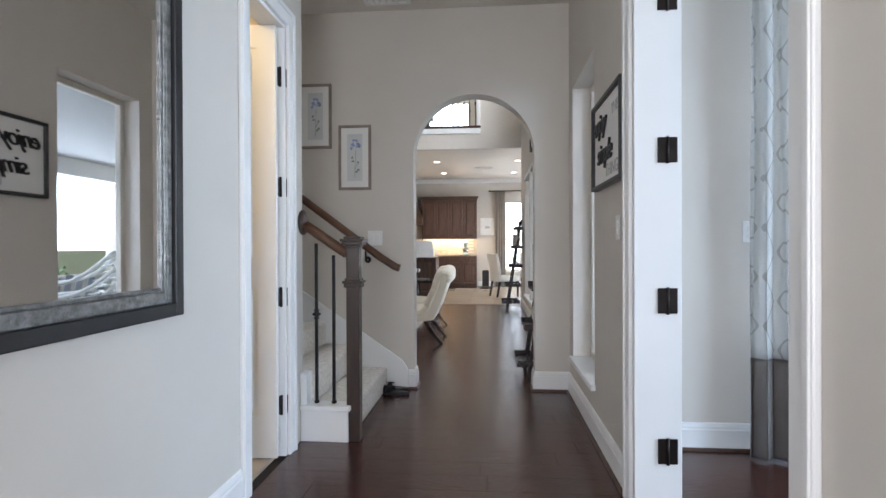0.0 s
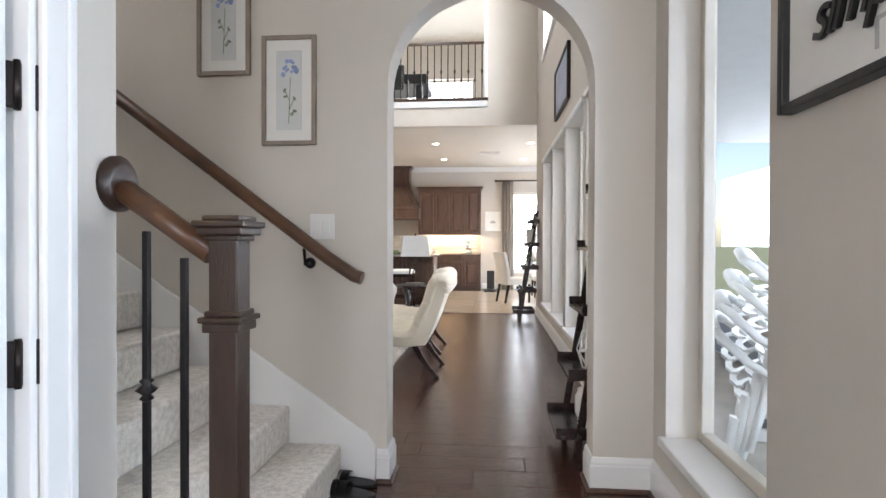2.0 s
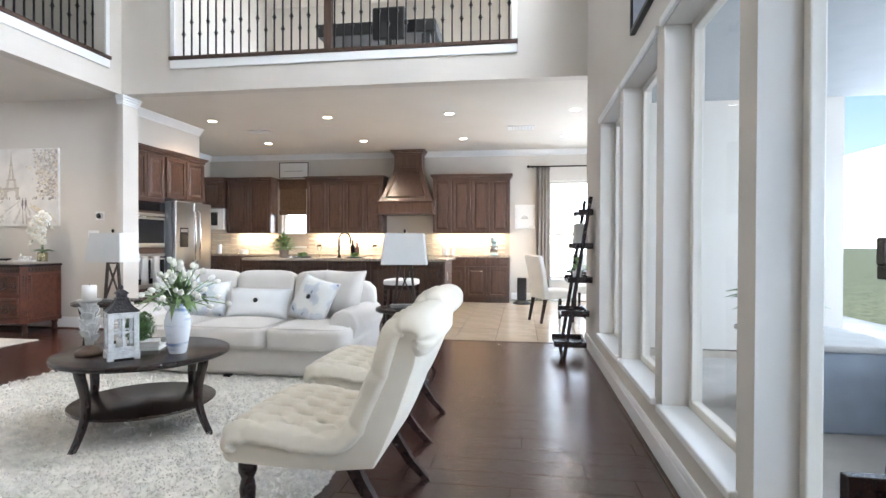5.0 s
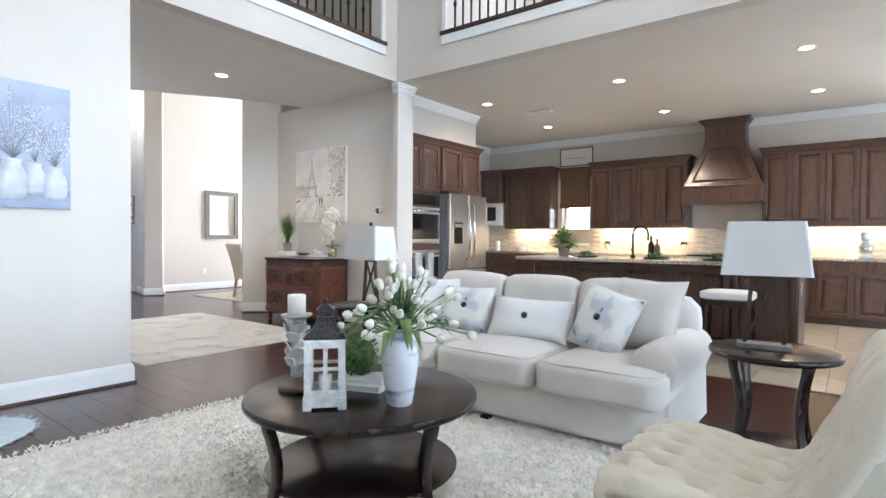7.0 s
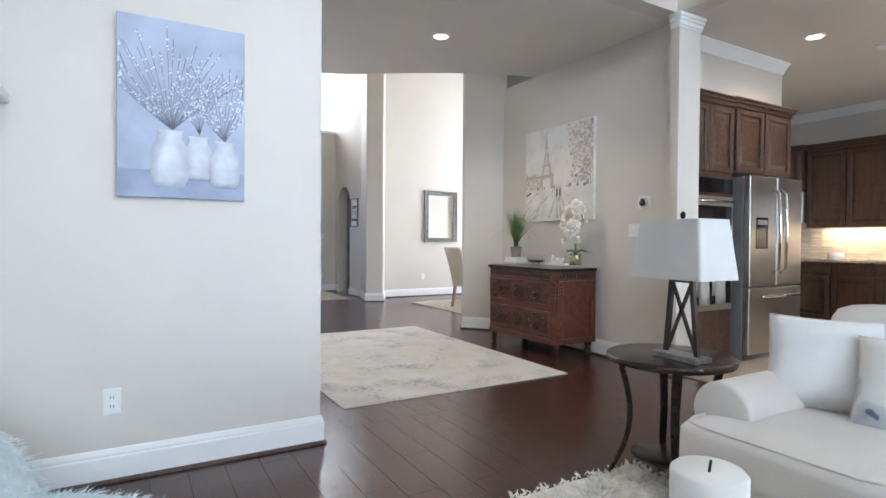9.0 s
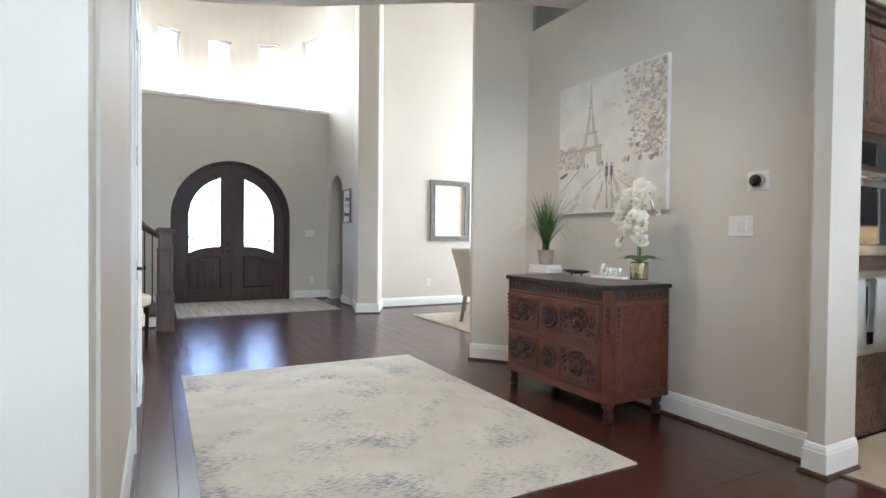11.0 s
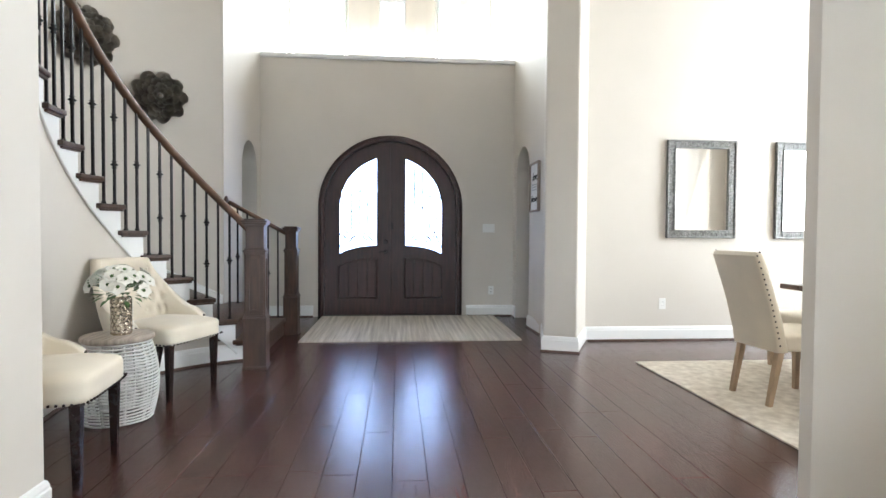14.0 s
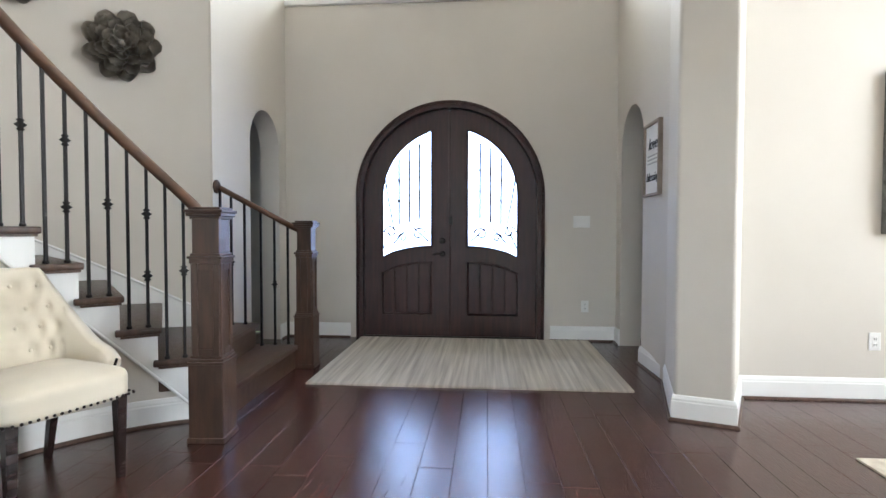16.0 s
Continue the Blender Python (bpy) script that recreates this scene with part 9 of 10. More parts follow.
# ---- foyer ----
baseboard("baseboard_front_left", [(DX, 7.60), (DX, 6.9), (-13.78, 6.9)])
baseboard("baseboard_foyer_stair_side", [(-13.10, 6.9), (-12.5, 6.9)])
baseboard("baseboard_front_right", [(-13.78, 10.36), (DX, 10.36), (DX, 9.70)])
baseboard("baseboard_pier", [(-12.15, 14.7), (-12.15, 10.76), (-11.56, 10.47), (-11.67, 10.17), (-12.48, 10.38), (-13.05, 10.36), (-13.05, 10.5)])
bm = bmesh.new()
pier = [(-12.48, 10.375), (-11.67, 10.17), (-11.56, 10.47), (-12.15, 10.76), (-12.4, 10.9), (-12.5, 10.9)]
_lo, _hi = [bm.verts.new((x, y, 0)) for x, y in pier], [bm.verts.new((x, y, H2)) for x, y in pier]
bm.faces.new(_lo), bm.faces.new(_hi[::-1])
for i in range(6):
    bm.faces.new((_lo[i], _lo[(i + 1) % 6], _hi[(i + 1) % 6], _hi[i]))
bmesh.ops.recalc_face_normals(bm, faces=bm.faces)
bmesh.ops.bevel(bm, geom=[e for e in bm.edges if abs(e.verts[0].co.z - e.verts[1].co.z) > 1 and e.verts[0].co.x > -12.0], offset=0.02, segments=3, profile=0.5, affect="EDGES")
tagged(mesh_object("wall_pier", bm, PAINT), "painted pier between foyer and dining room", "wall", kind="structure")
wall("wall_dining_mirrors", "y", -12.35, -12.15, 10.76, 14.9, 0, H2)
# closed rooms behind the side arches
tagged(box("wall_behind_arch_left", -14.2, -12.5, 5.6, 5.7, 0, 2.9, PAINT, 0), "plain wall beyond the arch", "wall", kind="structure")
tagged(box("wall_behind_arch_right", -14.2, -12.36, 11.9, 12.0, 0, 2.9, PAINT, 0), "plain wall beyond the arch", "wall", kind="structure")
tagged(box("ceiling_arch_left", -14.2, -12.5, 5.6, 6.7, 2.9, 3.0, CEIL, 0), "plain ceiling beyond the arch", "ceiling", kind="structure")
tagged(box("ceiling_arch_right", -14.2, -12.36, 10.56, 12.0, 2.9, 3.0, CEIL, 0), "plain ceiling beyond the arch", "ceiling", kind="structure")
tagged(box("wall_arch_left_end", -14.3, -14.2, 5.6, 6.7, 0, 2.9, PAINT, 0), "plain wall beyond the arch", "wall", kind="structure")
tagged(box("wall_arch_right_end", -14.3, -14.2, 10.56, 12.0, 0, 2.9, PAINT, 0), "plain wall beyond the arch", "wall", kind="structure")


def plate_with_holes(bm, outer, holes, depth):
    """A flat plate in x and z with holes, drawn out along y."""
    loops = []
    for pts in (outer, *holes):
        vs = [bm.verts.new((x, 0, z)) for x, z in pts]
        loops.append((vs, [bm.edges.new((vs[i], vs[(i + 1) % len(vs)])) for i in range(len(vs))]))
    r = bmesh.ops.triangle_fill(bm, use_beauty=True, use_dissolve=False, edges=[e for _, es in loops for e in es])
    fs = [f for f in r["geom"] if isinstance(f, bmesh.types.BMFace)]
    ex = bmesh.ops.extrude_face_region(bm, geom=fs)
    bmesh.ops.translate(bm, vec=(0, depth, 0), verts=[v for v in ex["geom"] if isinstance(v, bmesh.types.BMVert)])
    bmesh.ops.recalc_face_normals(bm, faces=bm.faces)


def arc_pts(r, a0, a1, n, cz):
    return [(r * math.cos(radians(a0 + (a1 - a0) * k / n)), cz + r * math.sin(radians(a0 + (a1 - a0) * k / n))) for k in range(n + 1)]


def entry_door():
    mid, spring = 8.65, 1.50
    root = empty("entry_door", pose(DX - 0.055, mid, 0, 0, 0, 90), "arched dark mahogany double door with iron-scrolled glass", "front door")
    bm = bmesh.new()
    outer = [(-0.985, 0)] + arc_pts(0.985, 180, 0, 40, spring) + [(0.985, 0)]
    inner = [(-0.91, 0)] + arc_pts(0.91, 180, 0, 40, spring) + [(0.91, 0)]
    pts = outer + inner[::-1]
    lo, hi = [bm.verts.new((x, -0.085, z)) for x, z in pts], [bm.verts.new((x, 0.12, z)) for x, z in pts]
    n = len(outer)
    for i in range(n - 1):
        o0, o1, q0, q1 = i, i + 1, 2 * n - 1 - i, 2 * n - 2 - i
        for f in ((lo[o0], lo[o1], lo[q1], lo[q0]), (hi[o1], hi[o0], hi[q0], hi[q1]), (lo[q0], lo[q1], hi[q1], hi[q0]), (lo[o1], lo[o0], hi[o0], hi[o1])):
            bm.faces.new(f)
    bmesh.ops.recalc_face_normals(bm, faces=bm.faces)
    mesh_object("arched_frame", bm, DOORWOOD, parent=root)
    bm = bmesh.new()
    for r in (0.955, 0.972):
        add_tube(bm, [(-r, -0.088, 0)] + [(x, -0.088, z) for x, z in arc_pts(r, 180, 0, 40, spring)] + [(r, -0.088, 0)], 0.008, 6)
    mesh_object("frame_bead", bm, DOORWOOD, parent=root)
    for s in (-1, 1):
        g = [(0.187, 0.97)] + arc_pts(0.715, 74.8, 0, 18, spring) + [(0.715, 0.86), (0.60, 0.905), (0.47, 0.94), (0.33, 0.962)]
        p = [(0.195, 0.25), (0.195, 0.805), (0.33, 0.797), (0.47, 0.775), (0.60, 0.738), (0.712, 0.685), (0.712, 0.25)]
        o = [(0.004, 0.015), (0.004, spring + 0.90)] + arc_pts(0.911, 89.0, 0, 20, spring) + [(0.911, 0.015)]
        sc = lambda q: [(s * x, z) for x, z in q]
        bm = bmesh.new()
        plate_with_holes(bm, sc(o), [sc(g), sc(p)], 0.05)
        leaf = mesh_object("leaf", bm, DOORWOOD, parent=root)
        bm = bmesh.new()
        pane = bmesh.new()
        vs = [pane.verts.new((s * x, 0.02, z)) for x, z in g]
        f = pane.faces.new(vs)
        ex = bmesh.ops.extrude_face_region(pane, geom=[f])
        bmesh.ops.translate(pane, vec=(0, 0.006, 0), verts=[v for v in ex["geom"] if isinstance(v, bmesh.types.BMVert)])
        bmesh.ops.recalc_face_normals(pane, faces=pane.faces)
        ob = mesh_object("leaded_pane", pane, FROSTED, parent=leaf)
        ob.visible_shadow = False
        for loop in (g, p):
            add_tube(bm, [(s * x, -0.002, z) for x, z in loop + loop[:1]], 0.013, 6)
        mesh_object("panel_bead", bm, DOORWOOD, parent=leaf)
        for k in range(4):
            x0 = 0.195 + k * 0.1295
            box("lower_panel_board", min(s * (x0 + 0.0002), s * (x0 + 0.1293)), max(s * (x0 + 0.0002), s * (x0 + 0.1293)), 0.014, 0.036, 0.25, 0.79, DOORWOOD, 0.006, parent=leaf)
        # backing added so that no outside light leaks round the boards
        box("lower_panel_back", min(s * 0.18, s * 0.73), max(s * 0.18, s * 0.73), 0.037, 0.045, 0.24, 0.82, DOORWOOD, 0, parent=leaf)
        bm = bmesh.new()
        for x, z0, z1 in ((0.32, 1.25, 2.05), (0.43, 1.22, 2.0), (0.54, 1.2, 1.9)):
            add_tube(bm, [(s * x, 0.012, z0), (s * x, 0.012, z1)], 0.011, 5)
            for z in ((z0 + z1) / 2 - 0.1, (z0 + z1) / 2 + 0.12):
                add_lathe(bm, [(0.004, -0.02), (0.02, 0), (0.004, 0.02)], 6, pose(s * x, 0.012, z))
        for cx, cz, r, d in ((0.63, 1.12, 0.07, 1), (0.33, 1.10, 0.075, -1), (0.50, 1.06, 0.05, 1)):
            pts = [(s * (cx + d * r * (1 - j / 22) * math.cos(j * 0.42)), 0.012, cz + r * (1 - j / 22) * math.sin(j * 0.42)) for j in range(18)]
            add_tube(bm, pts, 0.009, 5)
        add_tube(bm, [(s * 0.72, 0.012, 0.92), (s * 0.60, 0.012, 1.18), (s * 0.66, 0.012, 1.5), (s * 0.69, 0.012, 1.7)], 0.009, 5)
        add_tube(bm, [(s * 0.22, 0.012, 1.02), (s * 0.42, 0.012, 1.2), (s * 0.6, 0.012, 1.0)], 0.009, 5)
        mesh_object("iron_scroll", bm, IRON, parent=leaf)
        for z in (0.35, 1.0, 1.55):
            box("hinge", min(s * 0.895, s * 0.925), max(s * 0.895, s * 0.925), -0.006, 0.002, z - 0.05, z + 0.05, BRONZE, 0.003, parent=leaf)
    bm = bmesh.new()
    add_box(bm, -0.012, 0.012, -0.012, 0.0, 0.015, 2.39, 0.004)
    mesh_object("astragal", bm, DOORWOOD, parent=root)
    # threshold and hidden head piece added to block light under and over the leaves
    box("threshold", -0.91, 0.91, -0.03, 0.10, 0.0, 0.018, BRONZE, 0.004, parent=root)
    box("head_light_block", -0.12, 0.12, 0.051, 0.07, 2.30, 2.405, DOORWOOD, 0, parent=root)
    for z in (1.03, 0.89):
        lathe("lock_rose", [(0.032, 0), (0.032, 0.012), (0.02, 0.018)], BRONZE, 18, root, pose(-0.075, 0.0, z, 90, 0, 0))
    tube("lever_handle", [(-0.075, -0.01, 0.89), (-0.075, -0.05, 0.89), (-0.115, -0.052, 0.895), (-0.17, -0.05, 0.885)], 0.009, BRONZE, 8, root)
    box("door_latch", -0.005, 0.03, -0.03, 0.0, 1.20, 1.29, BRONZE, 0.004, parent=root)


FROSTED = glass("leaded_clear_glass", (1, 1, 1), 0.12)
entry_door()
_k = wall_plate(on_wall(DX, 10.01, 1.23, "W"), 0.17, 0.12, "white alarm keypad beside the door", 1, "alarm_keypad", "keypad")
wall_plate(on_wall(DX, 10.05, 0.36, "W"), 0.075, 0.12, "white power outlet near the floor", 1, "power_outlet", "power outlet", True)
wall_plate(on_wall(-12.15, 11.62, 0.40, "W"), 0.075, 0.12, "white power outlet near the floor", 1, "power_outlet", "power outlet", True)


def love_sign():
    root = empty("wall_sign", on_wall(-12.745, 10.36, 1.70, "N"), "dark framed white sign with script words", "wall sign")
    w, h = 0.40, 0.58
    frame_part(root, w, h, 0.022, 0.035, TAUPE)
    box("board", -w / 2 + 0.018, w / 2 - 0.018, -0.015, 0, -h / 2 + 0.018, h / 2 - 0.018, PAPER, 0, parent=root)
    lettering("script_word", "love", 0.13, INK, root, pose(0.0, -0.017, 0.12, 90, 0, 0), 0.002, shear=0.35)
    lettering("script_word", "blessing", 0.10, INK, root, pose(0, -0.017, -0.14, 90, 0, 0), 0.002, shear=0.35)
    for z in (0.03, 0.0, -0.03):
        box("writing_bar", -0.13, 0.13, -0.0165, -0.0155, z - 0.006, z + 0.006, GREYINK, 0, parent=root)


love_sign()


def framed_mirror(m):
    root = empty("wall_mirror", m, "rectangular mirror in a pewter embossed frame", "mirror", "dining room mirrors")
    w, h = 0.78, 1.06
    bm = bmesh.new()
    add_frame(bm, w, h, 0.085, 0.03)
    add_frame(bm, w, h, 0.018, 0.045)
    add_frame(bm, w - 0.15, h - 0.15, 0.014, 0.04)
    mesh_object("frame", bm, SILVERFRAME, parent=root)
    box("mirror_glass", -w / 2 + 0.08, w / 2 - 0.08, -0.018, -0.004, -h / 2 + 0.08, h / 2 - 0.08, MIRROR, 0, parent=root)
    for s in (-1, 1):
        for k in range(18):
            z = -h / 2 + 0.05 + k * (h - 0.1) / 17
            box("embossed_bar", s * (w / 2 - 0.045) - 0.022, s * (w / 2 - 0.045) + 0.022, -0.035, -0.028, z - 0.016, z + 0.016, SILVERFRAME, 0.006, 1, root)
        for k in range(12):
            x = -w / 2 + 0.1 + k * (w - 0.2) / 11
            box("embossed_bar", x - 0.016, x + 0.016, -0.035, -0.028, s * (h / 2 - 0.045) - 0.022, s * (h / 2 - 0.045) + 0.022, SILVERFRAME, 0.006, 1, root)
    return root


_m = framed_mirror(on_wall(-12.15, 12.03, 1.645, "W"))
copy_thing(_m, on_wall(-12.15, 13.27, 1.645, "W"))

# ---- curved stairs ----
SC, RI, A0, DA, RISE = Vector((-10.243, 7.848, 0)), 1.255, 196.15, 8.455, 0.1915
WC, RO = Vector((-10.337, 7.415, 0)), 2.16  # the round stairwell wall


def at_angle(r, a, z=0.0):
    return SC + Vector((r * math.cos(radians(a)), r * math.sin(radians(a)), z))


def on_curve_wall(r, a, z=0.0):
    return WC + Vector((r * math.cos(radians(a)), r * math.sin(radians(a)), z))


def to_wall(a, z=0.0, short=0.0):
    """Where the line out of the stairs' centre at an angle meets the round wall."""
    d = Vector((math.cos(radians(a)), math.sin(radians(a)), 0))
    o = SC - WC
    b = o.dot(d)
    t = -b + math.sqrt(b * b - o.length_squared + RO * RO) - short
    return SC + d * t + Vector((0, 0, z))


def add_plan(bm, pts, z0, z1, bevel=0.0):
    """An upright block on a plan outline."""
    lo, hi = [bm.verts.new((p[0], p[1], z0)) for p in pts], [bm.verts.new((p[0], p[1], z1)) for p in pts]
    n = len(pts)
    fs = [bm.faces.new(lo), bm.faces.new(hi[::-1])] + [bm.faces.new((lo[i], lo[(i + 1) % n], hi[(i + 1) % n], hi[i])) for i in range(n)]
    bmesh.ops.recalc_face_normals(bm, faces=fs)
    if bevel:
        bmesh.ops.bevel(bm, geom=list({e for f in fs for e in f.edges}), offset=bevel, segments=2, profile=0.5, affect="EDGES")


def curved_stairs():
    n = 14
    root = tagged(new("staircase"), "curved stairs with dark treads and white stringer", "stairs", kind="structure")
    for k in range(1, n + 1):
        a, b = A0 + DA * (k - 1), A0 + DA * k
        inner = [at_angle(RI - 0.025, b + 1.2 + (a - 1.0 - b - 1.2) * q / 5) for q in range(6)]
        if k <= 2:
            # the lowest steps flare out to the second newel
            flare = Vector((-12.66, 7.50)) if k == 1 else Vector((-12.58, 7.20))
            outer = [flare, Vector((flare.x, 6.905)), to_wall(b, 0, 0.02)]
            front = [flare + Vector((0.022, -0.022)), Vector((flare.x + 0.022, 6.905)), to_wall(b, 0, 0.03)]
        else:
            outer = [to_wall(a - 0.9), to_wall(b + 0.2)]
            front = [to_wall(a, 0, 0.01), to_wall(a + 1.2, 0, 0.01)]
        bm = bmesh.new()
        add_plan(bm, [*inner, *outer], RISE * k - 0.036, RISE * k, 0.008)
        mesh_object("tread", bm, DARKWOOD, True, root, None, 40)
        bm = bmesh.new()
        # cove under the nosing
        add_plan(bm, [at_angle(RI - 0.008, b), at_angle(RI - 0.008, a - 0.4), *[p for p in front[:1]], front[-1]], RISE * k - 0.05, RISE * k - 0.036)
        mesh_object("cove", bm, DARKWOOD, parent=root)
        bm = bmesh.new()
        back = at_angle(RI + 0.022, a + 1.2) if k > 2 else at_angle(RI + 0.022, b)
        add_plan(bm, [back, at_angle(RI + 0.018, a), *front], RISE * (k - 1), RISE * k - 0.05)
        mesh_object("riser", bm, DARKWOOD, parent=root)
    # white stringer and the painted wall under it
    white, plain = bmesh.new(), bmesh.new()
    for k in range(1, n + 1):
        for j in range(4):
            a0, a1 = A0 + DA * (k - 1 + j / 4), A0 + DA * (k - 1 + (j + 1) / 4)
            zt = RISE * k - 0.036
            cut = lambda a: max(0.0, RISE * (a - A0) / DA - 0.11)
            for bm, r0, r1, f0, f1 in ((white, RI + 0.012, RI + 0.07, cut, lambda a: zt), (plain, RI + 0.024, RI + 0.07, lambda a: 0.0, cut)):
                if f1(a1) - f0(a1) < 1e-3:
                    continue
                v = [bm.verts.new(at_angle(r, a, f(a))) for a in (a0, a1) for r in (r0, r1) for f in (f0, f1)]
                for q in ((0, 1, 5, 4), (2, 6, 7, 3), (0, 4, 6, 2), (1, 3, 7, 5), (0, 2, 3, 1), (4, 5, 7, 6)):
                    bm.faces.new([v[i] for i in q])
    for bm, name, mat in ((white, "stringer", TRIM), (plain, "under_stair_wall", PAINT)):
        bmesh.ops.recalc_face_normals(bm, faces=bm.faces)
        mesh_object(name, bm, mat, parent=root)
    bm = bmesh.new()
    add_tube(bm, [at_angle(RI + 0.008, a, RISE * (a - A0) / DA - 0.11) for a in range(204, 314, 2)], 0.009, 6)
    mesh_object("stringer_bead", bm, TRIM, parent=root)
    # outer wall with its skirting
    bm = bmesh.new()
    rows = []
    for k in range(65):
        a = 193.8 + (318 - 193.8) * k / 64
        rows.append([bm.verts.new(on_curve_wall(r, a, z)) for r, z in ((RO, 0), (RO + 0.15, 0), (RO + 0.15, H2), (RO, H2))])
    for p, q in zip(rows, rows[1:]):
        for i in range(4):
            bm.faces.new((p[i], q[i], q[(i + 1) % 4], p[(i + 1) % 4]))
    bm.faces.new(rows[0])
    bm.faces.new(rows[-1][::-1])
    bmesh.ops.recalc_face_normals(bm, faces=bm.faces)
    tagged(mesh_object("wall_stair_curve", bm, PAINT, True, smooth_angle=30), "tall curved painted stairwell wall", "wall", kind="structure")
    # skirting board with a bead on its upper edge
    skirt, bead = bmesh.new(), []
    rows = []
    for k in range(61):
        w = 194.2 + 2.0 * k
        p = on_curve_wall(RO, w)
        a = math.degrees(math.atan2(p.y - SC.y, p.x - SC.x)) % 360
        z = max(0.0, RISE * (a - A0) / DA)
        rows.append([skirt.verts.new(on_curve_wall(r, w, z + dz)) for r in (RO - 0.018, RO - 0.001) for dz in (0.0, 0.30)])
        bead.append(on_curve_wall(RO - 0.016, w, z + 0.295))
    for p, q in zip(rows, rows[1:]):
        for i, j in ((0, 1), (1, 3), (3, 2), (2, 0)):
            skirt.faces.new((p[i], q[i], q[j], p[j]))
    add_tube(skirt, bead, 0.011, 6)
    bmesh.ops.recalc_face_normals(skirt, faces=skirt.faces)
    mesh_object("wall_skirt", skirt, TRIM, parent=root)
    baseboard("baseboard_under_stairs", [tuple(at_angle(RI + 0.024, a)[:2]) for a in range(198, 312, 4)])
    # inner rail and balusters
    rail = lambda a: 0.98 * RISE * (a - A0) / DA + 1.10
    handrail("handrail", [Vector((-11.20, 7.53, 1.13))] + [at_angle(RI + 0.015, a, rail(a)) for a in range(204, 316, 4)], RAILWOOD, "curving walnut handrail of the foyer stairs", 0.037)
    for k in range(2, n + 1):
        for j, u in enumerate((0.25, 0.75)):
            a = A0 + DA * (k - 1 + u)
            h = rail(a) - RISE * k - 0.02
            i = 2 * k + j
            knuckles = ((h * 0.55,), (), (h * 0.32, h * 0.70), ())[i % 4]
            baluster(at_angle_pose(RI + 0.015, a, RISE * k), h, knuckles, group="foyer stair balusters")
    newel_post(pose(-11.165, 7.56, 0, 0, 0, 4), 0.145, 1.255, "large dark boxed newel post at the stair foot", DARKWOOD, 0.42)
    newel_post(pose(-12.72, 7.55, 0, 0, 0, 0), 0.12, 1.215, "dark boxed newel post at the stair foot", DARKWOOD, 0.42)
    r = handrail("handrail", [(-12.71, 7.50, 1.13), (-12.48, 6.93, 1.47)], RAILWOOD, "short walnut rail from newel to wall", 0.028)
    lathe("rosette", [(0.055, 0), (0.055, 0.012), (0.035, 0.02)], DARKWOOD, 18, r, pose(-12.475, 6.905, 1.48, -90, 0, 0))
    for t, z0 in ((0.16, RISE), (0.33, RISE), (0.5, RISE), (0.66, RISE * 2), (0.82, RISE * 2), (0.95, RISE * 2)):
        z1 = 1.13 + 0.34 * t
        baluster(pose(-12.71 + 0.23 * t + (0.06 if z0 > RISE else 0), 7.5 - 0.57 * t, z0), z1 - z0 - 0.01, (0.5,) if t in (0.33, 0.82) else (), group="foyer stair balusters")


def at_angle_pose(r, a, z):
    p = at_angle(r, a, z)
    return pose(p.x, p.y, p.z, 0, 0, a)


curved_stairs()
tagged(box("wall_stair_back", -8.9, -8.76, 4.9, 7.2, 0, H2, PAINT, 0), "painted wall beside the stairwell", "wall", kind="structure")


def metal_rose(m, r, label):
    root = empty("metal_flower", m, label, "wall decoration", "metal wall flowers")
    PEWTER = bpy.data.materials.get("pewter_petal") or material("pewter_petal", (0.40, 0.36, 0.31), 0.36, metal=0.25, vary=0.4, scale=9, bump=0.25, grain=40)
    rng = random.Random(int(r * 1000))
    for ring, (n, r0, r1, lift) in enumerate(((9, 0.45, 1.0, 0.01), (8, 0.36, 0.84, 0.035), (7, 0.25, 0.66, 0.06), (6, 0.14, 0.47, 0.08), (4, 0.04, 0.28, 0.10))):
        for k in range(n):
            a = 2 * math.pi * (k + 0.5 * ring) / n + rng.uniform(-0.1, 0.1)
            bm = bmesh.new()
            rows = []
            for i in range(7):
                t = i / 6
                rad = r * (r0 + (r1 - r0) * t)
                half = math.pi / n * (1.25 if ring < 3 else 1.4) * math.sin(math.pi * (0.25 + 0.62 * t)) ** 0.7
                row = []
                for j in range(7):
                    u = j / 6 * 2 - 1
                    aa = a + u * half
                    wob = 0.03 * r * math.sin(9 * u + ring) * t
                    z = lift + 0.20 * r * (t ** 2) * (1 + 0.5 * abs(u)) - 0.09 * r * math.sin(math.pi * t) * (1 - u * u) + 0.05 * r * t * math.cos(7 * aa)
                    rr = rad * (1 - 0.10 * u * u * t) + wob
                    row.append(bm.verts.new((rr * math.cos(aa), -z, rr * math.sin(aa))))
                rows.append(row)
            for p, q in zip(rows, rows[1:]):
                for j in range(6):
                    bm.faces.new((p[j], p[j + 1], q[j + 1], q[j])).smooth = True
            bmesh.ops.solidify(bm, geom=bm.faces[:], thickness=0.003)
            mesh_object("petal", bm, PEWTER, parent=root)
    lathe("heart", [(r * 0.08, 0.10), (r * 0.09, 0.13), (r * 0.05, 0.15), (0.001, 0.15)], PEWTER, 14, root, pose(0, 0, 0, 90, 0, 0))


for a, z, r in ((210, 2.49, 0.265), (227, 2.94, 0.285), (245, 3.45, 0.27)):
    p = on_curve_wall(RO - 0.004, a, z)
    metal_rose(pose(p.x, p.y, p.z, 0, 0, a - 90), r, "large pewter metal rose on the stair wall")


